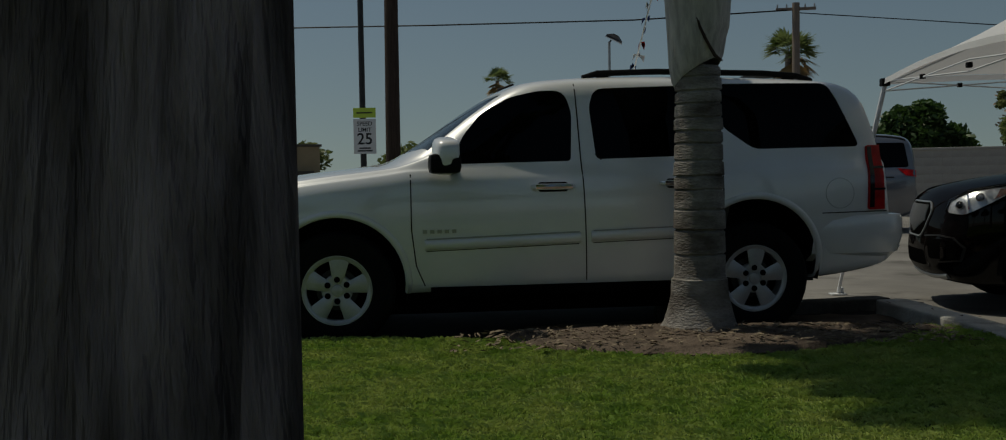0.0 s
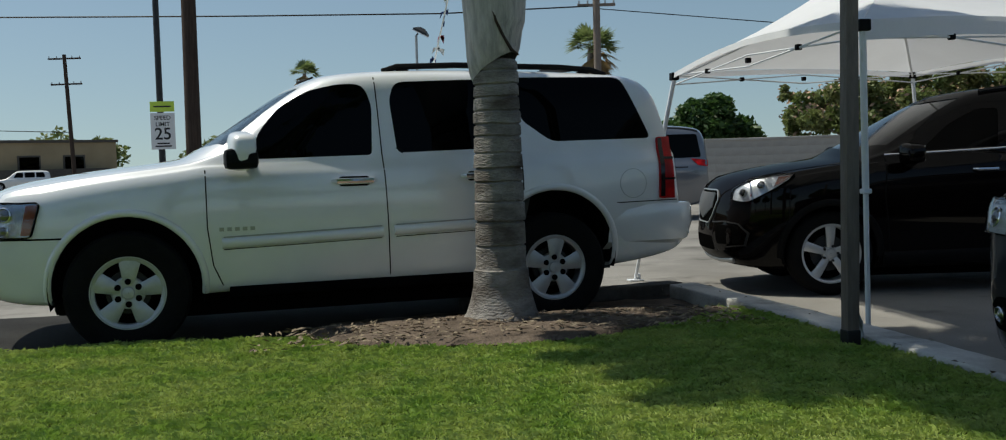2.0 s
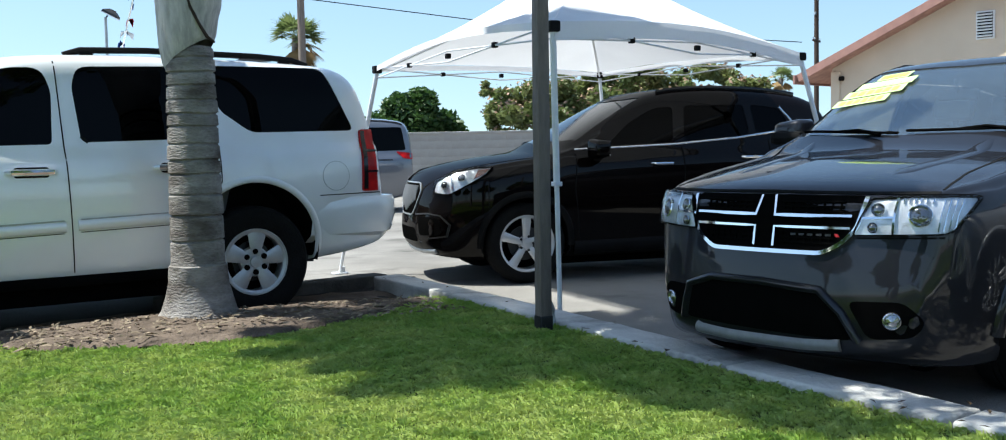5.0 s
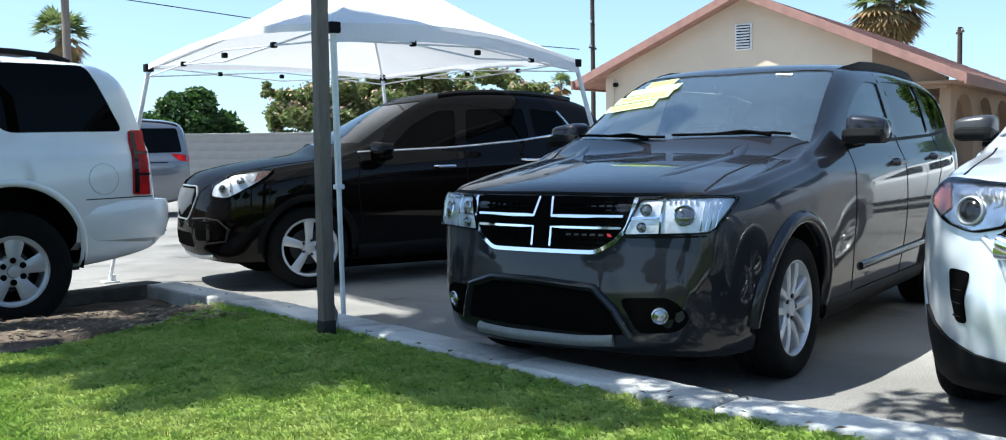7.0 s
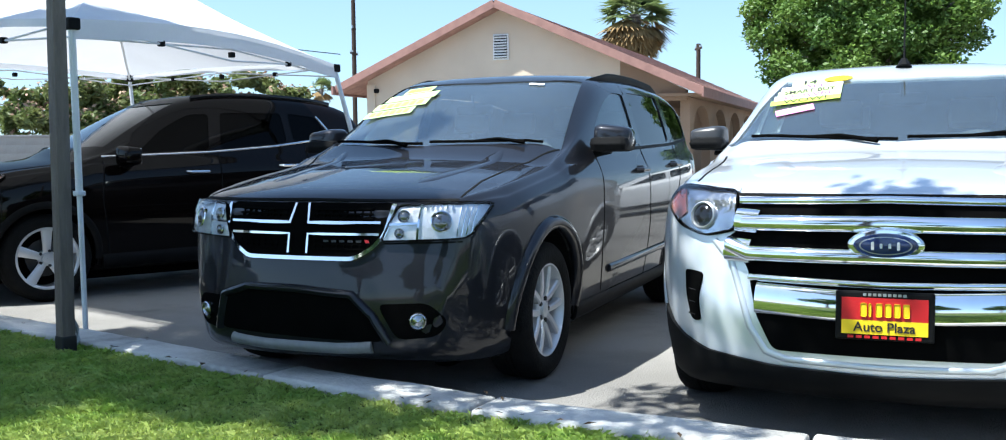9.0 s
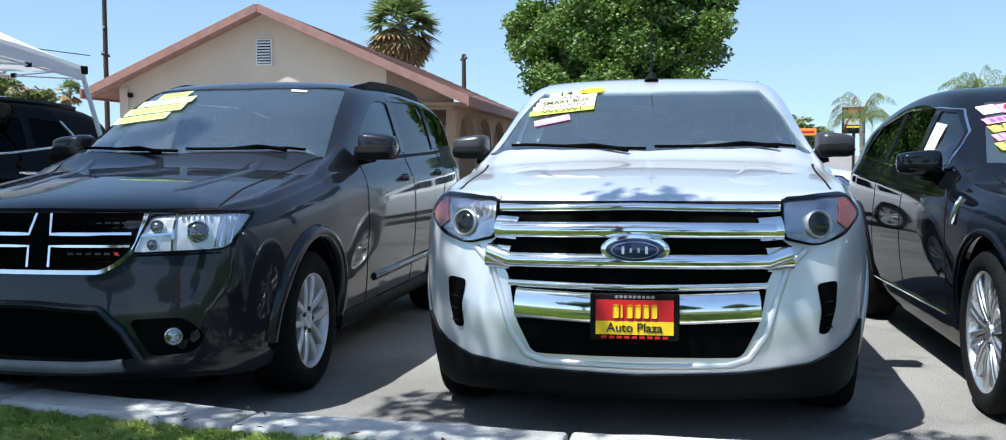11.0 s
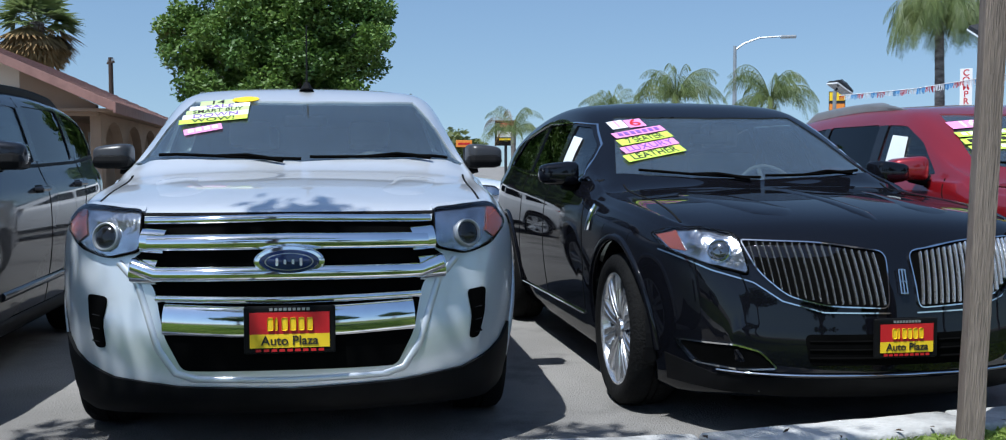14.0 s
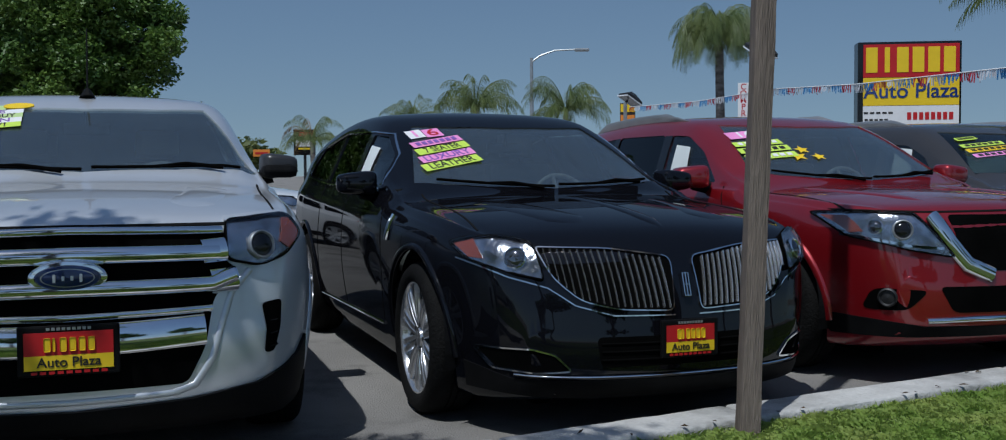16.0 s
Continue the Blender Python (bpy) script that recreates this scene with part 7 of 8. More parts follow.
# trees behind the camera, which close the place and show in paint and glass
for k, (x, y, s) in enumerate(((-13, -7, 1.0), (-14, 1.5, 1.2), (-12.5, -15, 1.1), (-4, -17, 1.2), (4, -18, 1.0), (12, -20, 1.1))):
    leafy_tree("lawn_tree", (x, y, 0), 2.2 * s, [(0, 0, 4.2 * s, 2.0 * s), (1.6, .4, 3.6 * s, 1.5 * s), (-1.5, -.3, 3.7 * s, 1.5 * s), (.3, 1.6, 3.9 * s, 1.4 * s), (-.2, -1.6, 3.8 * s, 1.4 * s), (0, 0, 5.6 * s, 1.3 * s)], "broad green tree at the far edge of the lawn", 70 + k, 2600, .26, M_LEAFDARK, .2)

# ---- the tan house behind the cars ----
def build_house():
    root = empty("house", None, label="tan stucco house with a low red gable roof and arched porch", category="house")
    L, R = Vector((16.42, 17.72, 0)), Vector((18.7, 10.83, 0))
    across = (R - L).normalized()
    back = Vector((-across.y, across.x, 0))
    if back.x < 0:
        back = -back
    wid, eave, apex, depth = (R - L).length, 2.62, 4.24, 15.0
    over_left, over_right = 0.25, 0.82
    pw = wid + over_right - 0.25
    m = Matrix((across, back, Vector((0, 0, 1)))).transposed().to_4x4()
    m.translation = L
    root.matrix_world = m
    # x across from the far eave, y back, z up
    inset = 0.35
    bm = bmesh.new()
    sl = (apex - eave) / (wid / 2)
    z0 = eave + sl * inset
    out = [(inset, 0), (pw - inset - 1.2, 0), (pw - inset - 1.2, eave + sl * (wid - pw + inset + 1.2)), (wid / 2, apex), (inset, z0)]
    f = bm.faces.new([bm.verts.new((x, 0.55, z)) for x, z in out])
    r = bmesh.ops.extrude_face_region(bm, geom=[f])
    bmesh.ops.translate(bm, vec=(0, 0.2, 0), verts=[v for v in r["geom"] if isinstance(v, bmesh.types.BMVert)])
    part("gable_wall", bm, M_STUCCO, root)
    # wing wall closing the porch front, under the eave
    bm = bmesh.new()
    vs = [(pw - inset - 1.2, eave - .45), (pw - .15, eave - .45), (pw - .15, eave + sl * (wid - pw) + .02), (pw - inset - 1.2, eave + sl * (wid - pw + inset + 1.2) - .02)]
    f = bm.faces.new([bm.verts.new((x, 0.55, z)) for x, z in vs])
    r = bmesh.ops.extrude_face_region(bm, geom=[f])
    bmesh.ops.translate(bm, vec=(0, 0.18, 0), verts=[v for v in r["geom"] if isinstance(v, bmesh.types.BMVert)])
    part("porch_beam", bm, M_PORCHSHADE, root)
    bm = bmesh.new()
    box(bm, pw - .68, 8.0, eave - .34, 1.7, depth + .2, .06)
    part("porch_soffit", bm, M_PORCHSHADE, root)
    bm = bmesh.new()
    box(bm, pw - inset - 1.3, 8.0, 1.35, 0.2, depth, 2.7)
    part("side_wall", bm, M_PORCHSHADE, root)
    bm = bmesh.new()
    box(bm, inset + .1, 8.0, 1.35, 0.2, depth, 2.7)
    part("side_wall", bm, M_STUCCO, root)
    bm = bmesh.new()
    box(bm, wid / 2, 15.4, 1.35, wid - 1, 0.2, 2.7)
    part("back_wall", bm, M_STUCCO, root)
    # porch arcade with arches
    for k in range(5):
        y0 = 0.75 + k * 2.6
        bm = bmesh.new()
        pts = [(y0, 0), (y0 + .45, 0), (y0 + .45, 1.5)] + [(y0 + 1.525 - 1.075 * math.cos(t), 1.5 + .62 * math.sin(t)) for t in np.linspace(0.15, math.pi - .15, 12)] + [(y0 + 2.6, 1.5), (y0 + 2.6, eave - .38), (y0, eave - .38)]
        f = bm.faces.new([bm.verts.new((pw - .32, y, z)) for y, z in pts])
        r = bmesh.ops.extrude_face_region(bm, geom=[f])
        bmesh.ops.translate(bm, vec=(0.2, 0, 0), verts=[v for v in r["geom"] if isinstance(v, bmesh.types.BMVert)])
        part("porch_arch", bm, M_PORCHSHADE, root)
    for y in (3.2, 7.5):
        bm = bmesh.new()
        box(bm, pw - inset - 1.18, y, 1.5, .06, 1.2, 1.1, .01)
        w = part("window", bm, M_WHITE, root, "white-framed window in the porch")
        bm = bmesh.new()
        box(bm, pw - inset - 1.145, y, 1.5, .02, 1.06, .96)
        part("pane", bm, M_GLASS_TINT, w)
    # roof slopes, with tile courses
    for sd in (0, 1):
        bm = bmesh.new()
        over = (over_left, over_right)[sd]
        xe, xa = (-over, wid / 2) if sd == 0 else (wid + over, wid / 2)
        za, ze = apex + .12, eave - sl * over + .12
        vs = [(xe, .13, ze), (xa, .13, za), (xa, 15.8, za), (xe, 15.8, ze)]
        top = [bm.verts.new(p) for p in vs]
        bot = [bm.verts.new((p[0], p[1], p[2] - .12)) for p in vs]
        bm.faces.new(top)
        bm.faces.new(bot[::-1])
        for k in range(4):
            bm.faces.new((top[k], bot[k], bot[(k + 1) % 4], top[(k + 1) % 4]))
        slope = part("roof_slope", bm, M_TILE, root)
        n = 14
        for k in range(n):
            f0 = k / n
            bm = bmesh.new()
            x0, z0_ = xe + (xa - xe) * f0, ze + (za - ze) * f0
            x1, z1 = xe + (xa - xe) * (k + 1.05) / n, ze + (za - ze) * (k + 1.05) / n
            v = [bm.verts.new(p) for p in ((x0, .12, z0_ + .03), (x1, .12, z1 + .008), (x1, 15.8, z1 + .008), (x0, 15.8, z0_ + .03), (x0, .12, z0_ + .002), (x0, 15.8, z0_ + .002))]
            bm.faces.new(v[:4])
            bm.faces.new((v[0], v[3], v[5], v[4]))
            part("tile_course", bm, M_TILE, slope)
        bm = bmesh.new()
        d = Vector((xa - xe, 0, za - ze))
        ang = math.atan2(d.z, d.x)
        box(bm, 0, 0, 0, d.length, .04, .17, .006, Matrix.Translation(((xe + xa) / 2, .11, (ze + za) / 2 - .05)) @ Matrix.Rotation(-ang, 4, "Y"))
        part("rake_board", bm, M_FASCIA, root, "red-brown rake board")
        bm = bmesh.new()
        box(bm, xe + (-.02 if sd == 0 else .02), 7.9, ze - .07, .05, 15.8, .2, .01)
        part("gutter", bm, M_FASCIA, root)
    # vent with slats
    bm = bmesh.new()
    box(bm, wid / 2, .53, 3.42, .36, .05, .56, .01)
    v = part("gable_vent", bm, M_WHITE, root, "white louvred gable vent")
    bm = bmesh.new()
    box(bm, wid / 2, .498, 3.42, .29, .02, .49)
    part("vent_back", bm, M_BLACKPLASTIC, v)
    for k in range(8):
        bm = bmesh.new()
        box(bm, 0, 0, 0, .29, .05, .020, 0, Matrix.Translation((wid / 2, .485, 3.21 + k * .060)) @ pose(0, 0, 0, 35))
        part("slat", bm, M_WHITE, v)
    for x in (.6, wid - 1.4):
        bm = bmesh.new()
        box(bm, x, .50, 2.55, .10, .12, .10, .03)
        part("wall_lamp", bm, M_BLACKPLASTIC, root)


build_house()


# ---- block wall, trees behind it ----
def build_wall():
    root = empty("wall_back", None, label="grey concrete block boundary wall with a capped top", category="wall", kind="structure")
    a, b = Vector((4.0, 27.6, 0)), Vector((17.0, 21.9, 0))
    d = (b - a).normalized()
    n = Vector((-d.y, d.x, 0))
    m = Matrix((d, n, Vector((0, 0, 1)))).transposed().to_4x4()
    m.translation = a
    root.matrix_world = m
    bm = bmesh.new()
    ln = (b - a).length
    box(bm, ln / 2, 0.1, .78, ln, .16, 1.56)
    core = part("wall_core", bm, M_BLOCK, root)
    me = bpy.data.meshes.new("block")
    bb = bmesh.new()
    box(bb, 0, 0, 0, .397, .02, .197, .002, None, 1)
    bb.to_mesh(me)
    bb.free()
    me.materials.append(M_BLOCK)
    for r in range(8):
        for k in range(int(ln / .4)):
            if 3.0 < k * .4 < 14.5:
                piece("block", me, root, Matrix.Translation((k * .4 + .2 * (r % 2) + .2, .015, r * .2 + .1)))
    bm = bmesh.new()
    box(bm, ln / 2, .1, 1.60, ln, .24, .06, .01)
    part("wall_cap", bm, M_BLOCK, root)


build_wall()
leafy_tree("bush_tree", (11.7, 29.0, 0), 1.0, [(0, 0, 2.0, 1.1), (-.9, .2, 1.7, .85), (.95, 0, 1.75, .85), (.2, -.2, 2.6, .6), (-.4, 0, 2.45, .6)], "dense dark green rounded tree behind the wall", 11, 11000, .10, M_LEAFDARK, .12)
leafy_tree("silk_tree", (16.4, 28.4, 0), 1.2, [(-1.6, .5, 2.2, .9), (-.4, .2, 2.6, 1.0), (1.0, -.4, 2.85, 1.05), (2.4, -1.0, 2.95, 1.0), (3.6, -1.7, 2.9, 1.0), (.2, 0, 1.8, 1.1), (2.0, -.8, 1.8, 1.1), (-2.1, .9, 3.0, .35), (4.6, -2.2, 2.9, .8), (5.4, -2.6, 2.6, .7)], "spreading silk tree with pinkish blossom over pale green leaves", 12, 36000, .085, M_LEAFPALE, .15, 1900, clumps=10)
leafy_tree("ash_tree", (22.9, 8.3, 0), 2.2, [(0, 0, 3.3, 1.5), (-.2, 1.3, 3.3, 1.2), (.2, -1.3, 3.6, 1.3), (0, .5, 4.6, 1.4), (.1, -.9, 4.9, 1.3), (0, -2.0, 4.2, .9), (0, 1.9, 4.1, .8), (0, 0, 5.8, 1.2), (0, -1.5, 2.4, .7), (0, 1.0, 2.3, .9)], "large leafy bright green shade tree beyond the cars", 13, 110000, .058, M_LEAF, .22, clumps=22)

# ---- distance ----
fan_palm("fan_palm", (44.5, 27.2, 0), 7.7, 2.2, "tall fan palm with a shaggy dead skirt behind the house", 21, 46, 44, .34)
fan_palm("fan_palm", (15.93, 55.9, 0), 7.3, 1.8, "fan palm beyond the street, behind a pole", 22)
fan_palm("fan_palm", (.8, 110, 0), 10.9, 1.9, "small distant fan palm above the rooftops", 23, 26, 6)
fan_palm("fan_palm", (59.9, 67.3, 0), 6.5, 1.3, "small distant fan palm beside the house roof", 24, 22, 10)
feather_palm("feather_palm", (42.1, -1.3, 0), 3.75, 2.4, 34, "queen palm with arching feathery fronds", 31, group="queen palms along the street")
feather_palm("feather_palm", (41.8, -4.9, 0), 3.65, 2.4, 34, "queen palm with arching feathery fronds", 32, group="queen palms along the street")
feather_palm("feather_palm", (45.1, 1.3, 0), 3.4, 2.0, 30, "queen palm with arching feathery fronds", 33, group="queen palms along the street")
feather_palm("feather_palm", (47.7, 5.9, 0), 2.7, 2.1, 22, "half-dry queen palm beside a dark sign", 34, dry=4, group="queen palms along the street")
feather_palm("feather_palm", (27.1, -7.2, 0), 4.75, 1.75, 84, "bushy bright green palm with drooping fronds", 35, hang=1.3, droop=4.6, leaflets=40, leaf=.22)
feather_palm("feather_palm", (14.5, -8.4, 0), 3.6, 1.6, 24, "palm with long hanging fronds above the last cars", 36, hang=1.4, droop=2.2)
leafy_tree("far_tree", (59.1, 10.9, 0), 1.2, [(0, 0, 2.4, 1.4), (1, 1.4, 2.2, 1.1), (0, -1.2, 2.0, 1.0)], "pale distant tree at the street corner", 41, 1200, .22, M_LEAFPALE)
for k, (x, y, s) in enumerate(((-6.0, 80, 1.0), (-3.0, 84, 1.2), (1.5, 86, 1.0), (-24, 112, 1.6), (-20, 114, 1.4))):
    leafy_tree("far_tree", (x, y, 0), 1.0 * s, [(0, 0, 2.6 * s, 1.5 * s), (1.4, 0, 2.2 * s, 1.2 * s), (-1.5, 0, 2.1 * s, 1.2 * s)], "hazy distant tree beyond the street", 50 + k, 900, .3, M_LEAFPALE, .2)


def utility_pole(base, h, r, arms, label, material, lean=0.0):
    root = empty("utility_pole", pose(*base, 0, lean, 0), label=label, category="utility pole")
    bm = bmesh.new()
    rod(bm, (0, 0, -.2), (0, 0, h), r, r * .8, 12)
    part("shaft", bm, material, root, "", True)
    for z, ln, yaw in arms:
        bm = bmesh.new()
        box(bm, 0, 0, z, ln, .1, .12, .01, Matrix.Rotation(yaw, 4, "Z"))
        part("crossarm", bm, material, root)
        for k in (-1, -.5, .5, 1):
            bm = bmesh.new()
            p = Matrix.Rotation(yaw, 4, "Z") @ Vector((k * ln * .46, 0, z))
            rod(bm, p, p + Vector((0, 0, .2)), .05, .03, 6)
            part("insulator", bm, M_STEELGREY, root)
    return root


utility_pole((-16.6, 83.4, 0), 10.2, .17, [(9.9, 2.3, .1), (8.0, 2.2, .1)], "thin distant wooden pole with two crossarms", M_POLEWOOD, -2.0)
utility_pole((-2.46, 26.0, 0), 9.5, .19, [], "thick dark wooden utility pole by the street", M_POLEWOOD, .3)
utility_pole((12.58, 43.3, 0), 8.0, .19, [(7.75, 1.6, -.2)], "grey wooden utility pole with a crossarm", M_WOOD)
utility_pole((48.2, 50.9, 0), 12.5, .17, [(7.6, 1.4, .5), (9.2, .7, .5)], "dark utility pole with a transformer behind the house", M_POLEWOOD)
utility_pole((58.3, 31.1, 0), 7.6, .16, [(7.3, 1.2, .8)], "short distant utility pole behind the tree", M_POLEWOOD)


def cable(pts, r, label):
    bm = bmesh.new()
    tube(bm, pts, r, 4)
    tagged(part("overhead_cable", bm, M_BLACKPLASTIC, None), label, "cable", kind="structure")


cable([(-60, 60, 9.5), (-20, 50, 8.2), (-2.4, 45, 7.55), (6, 44, 7.5), (12.6, 43.3, 7.72)], .03, "thin dark overhead cable strung along the street")
cable([(12.6, 43.3, 7.6), (22, 41, 6.5), (36, 39, 6.0)], .02, "thin dark overhead cable strung along the street")
cable([(-60, 84, 8), (-30, 83.5, 5.0), (-16.6, 83.4, 4.4)], .03, "thin dark overhead cable sagging to a pole")


def street_sign():
    root = empty("speed_sign", None, label="white speed limit sign with yellow top plate on a steel pole", category="road sign")
    bm = bmesh.new()
    rod(bm, (-3.42, 27.95, 0), (-3.42, 27.95, 6.5), .085, .075, 12)
    part("pole", bm, M_DARKMETAL, root, "", True)
    m = pose(-3.36, 27.83, 2.35, 90, 0, -4)
    for nm, cy, w, h, mt in (("sign_plate", -.12, .60, .92, M_WHITE), ("yellow_plate", .50, .60, .26, M_NEON)):
        bm = bmesh.new()
        box(bm, 0, cy, 0, w, h, .012, .004, m)
        part(nm, bm, mt, root)
    writing("SPEED", .15, M_BLACK, root, m @ pose(0, .21, .009), depth=.001)
    writing("LIMIT", .15, M_BLACK, root, m @ pose(0, .05, .009), depth=.001)
    writing("25", .42, M_BLACK, root, m @ pose(0, -.20, .009), depth=.001)
    for cy, w in ((-.43, .3), (-.50, .4), (.50, .42)):
        bm = bmesh.new()
        box(bm, 0, cy, .009, w, .035, .003, 0, m)
        part("print_bar", bm, M_BLACK if cy < 0 else M_DARKMETAL, root)


street_sign()


def flood_light(base, h, yaw, label):
    """A pole with a tilted box lamp: housing with cooling fins, pale rim, glass below, bracket."""
    root = empty("flood_light", pose(*base, 0, 0, yaw), label=label, category="lamp post")
    bm = bmesh.new()
    rod(bm, (0, 0, 0), (0, 0, h), .06, .05, 8)
    part("pole", bm, M_STEELGREY, root, "", True)
    tilt = pose(.2, 0, h + .12, 0, 28, 0)
    bm = bmesh.new()
    rod(bm, (0, 0, h - .03), (.08, 0, h + .07), .03)
    part("bracket", bm, M_DARKMETAL, root)
    bm = bmesh.new()
    rows = []
    for z, sx, sy in ((-.06, .58, .44), (.02, .56, .42), (.10, .34, .26), (.12, .30, .22)):
        rows.append([bm.verts.new(tilt @ Vector((i * sx / 2, j * sy / 2, z))) for i, j in ((-1, -1), (1, -1), (1, 1), (-1, 1))])
    for p, q in zip(rows, rows[1:]):
        for k in range(4):
            bm.faces.new((p[k], p[(k + 1) % 4], q[(k + 1) % 4], q[k]))
    bm.faces.new(rows[0][::-1])
    bm.faces.new(rows[-1])
    for k in range(5):
        box(bm, -.1 + k * .05, 0, .13, .01, .2, .05, 0, tilt)
    part("lamp_head", bm, M_DARKMETAL, root)
    bm = bmesh.new()
    for x, y, sx, sy in ((0, .215, .60, .03), (0, -.215, .60, .03), (.285, 0, .03, .40), (-.285, 0, .03, .40)):
        box(bm, x, y, -.07, sx, sy, .03, .004, tilt)
    part("lamp_rim", bm, M_STEELWHITE, root)
    bm = bmesh.new()
    box(bm, 0, 0, -.068, .535, .395, .012, .003, tilt)
    part("lamp_glass", bm, M_REFLECTOR, root)


flood_light((4.5, 39.9, 0), 6.1, -20, "single flood lamp on a thin pole")
flood_light((29.7, -5.1, 0), 3.2, -60, "square flood lamp on a pole behind the cars")
flood_light((21.2, -6.3, 0), 3.55, 200, "square flood lamp on a pole behind the cars")


def street_lamp():
    root = empty("street_lamp", None, label="tall grey street lamp with a long curved arm", category="street lamp")
    bm = bmesh.new()
    tube(bm, [(49.9, -4.1, 0), (49.9, -4.1, 4), (49.9, -4.1, 6.7)], [.12, .10, .07], 8)
    part("pole", bm, M_STEELGREY, root, "", True)
    bm = bmesh.new()
    tube(bm, [(49.9, -4.1, 6.5), (49.9, -4.5, 6.8), (49.9, -5.2, 7.05), (49.9, -6.2, 7.1)], [.05, .045, .04, .04], 6)
    part("arm", bm, M_STEELGREY, root, "", True)
    bm = bmesh.new()
    box(bm, 49.9, -6.5, 7.08, .3, .7, .14, .05)
    part("lamp_head", bm, M_STEELGREY, root)


street_lamp()


def big_sign():
    """The dealer's box sign: red over yellow over white."""
    root = empty("dealer_sign", None, label="large red, yellow and white dealer box sign on a pole", category="sign")
    a, b = Vector((22.4, -8.89, 0)), Vector((22.05, -10.9, 0))
    d = (b - a).normalized()
    nrm = Vector((d.y, -d.x, 0))
    if nrm.x > 0:
        nrm = -nrm
    w, z0, z1 = 2.15, 2.12, 3.98
    cen = a + d * (w / 2 + .02)
    m = Matrix((d, Vector((0, 0, 1)), d.cross(Vector((0, 0, 1))))).transposed().to_4x4()
    m.translation = Vector((cen.x, cen.y, (z0 + z1) / 2))
    h = z1 - z0
    bm = bmesh.new()
    box(bm, 0, 0, -.2, w, h, .4, .02, m)
    part("sign_case", bm, M_GLOSSBLACK, root, "black sign case")
    bm = bmesh.new()
    rod(bm, (cen.x + .3, cen.y, 0), (cen.x + .3, cen.y, z0 + .1), .12, .12, 10)
    part("pole", bm, M_DARKMETAL, root)
    for nm, cy, hh, mt in (("red_panel", h * .28, h * .38, M_RED), ("yellow_panel", -h * .075, h * .32, M_YELLOW), ("white_panel", -h * .355, h * .23, M_WHITE)):
        bm = bmesh.new()
        box(bm, .03, cy, .006, w - .16, hh, .012, 0, m)
        part(nm, bm, mt, root)
    for k, wd in enumerate((.9, .4, .9, .9, .9, .9)):
        bm = bmesh.new()
        box(bm, (k - 2.45) * w * .15, h * .29, .016, w * .125 * wd, h * .29, .01, .004, m)
        part("print_block", bm, M_YELLOW, root)
    writing("Auto Plaza", h * .24, M_BLUE, root, m @ pose(.03, -h * .075, .016), depth=.004, stretch=1.02)
    for x, ww, hh, mt in ((-w * .30, w * .30, .04, M_BLACK), (-w * .32, w * .24, .04, M_BLACK), (w * .20, w * .46, .16, M_RED)):
        k = 8 if mt == M_RED else 5
        for i in range(k):
            bm = bmesh.new()
            box(bm, x + (i - (k - 1) / 2) * ww / k, -h * (.36 if mt == M_RED else (.32 if ww > w * .25 else .40)), .016, ww / k * .7, hh, .004, 0, m)
            part("print_bar", bm, mt, root)


big_sign()


def flag_sign():
    root = empty("vertical_sign", None, label="narrow white vertical sign with red letters", category="sign")
    m = pose(25.1, -7.18, 2.85, 90, 0, -105)
    bm = bmesh.new()
    box(bm, 0, 0, 0, .26, 1.0, .02, .005, m)
    part("board", bm, M_WHITE, root)
    bm = bmesh.new()
    rod(bm, (25.15, -7.18, 0), (25.15, -7.18, 2.5), .03)
    part("pole", bm, M_STEELGREY, root)
    for k, ch in enumerate("COMPRA"):
        writing(ch, .20, M_RED, root, m @ pose(0, .40 - k * .16, .012), depth=.002)


flag_sign()


def board_sign(p, w, h, z, mt, label, yaw, bars):
    root = empty("roadside_sign", None, label=label, category="sign")
    m = pose(p[0], p[1], z, 90, 0, yaw)
    bm = bmesh.new()
    box(bm, 0, 0, 0, w, h, .15, .02, m)
    part("board", bm, mt, root)
    bm = bmesh.new()
    rod(bm, (p[0] + .1, p[1], 0), (p[0] + .1, p[1], z - h / 2), .07)
    part("pole", bm, M_DARKMETAL, root)
    for cy, ww, hh, m2 in bars:
        bm = bmesh.new()
        box(bm, 0, cy, .08, ww, hh, .01, 0, m)
        part("print_bar", bm, m2, root)


board_sign((49.7, 6.6), 1.0, 1.2, 2.75, M_BLACKPLASTIC, "dark square roadside sign among palms", -84, [(-.05, .8, .3, M_WHITE), (.38, .5, .15, M_RED), (-.3, .6, .08, M_YELLOW)])
board_sign((52.0, 9.0), .8, .35, 2.3, M_ORANGE, "small orange and white roadside sign", -80, [(.0, .6, .1, M_RED)])
board_sign((31.6, -5.5), .46, .62, 3.0, M_DARKMETAL, "small yellow and orange board on a pole", -100, [(.16, .42, .24, M_YELLOW), (-.15, .42, .2, M_ORANGE)])


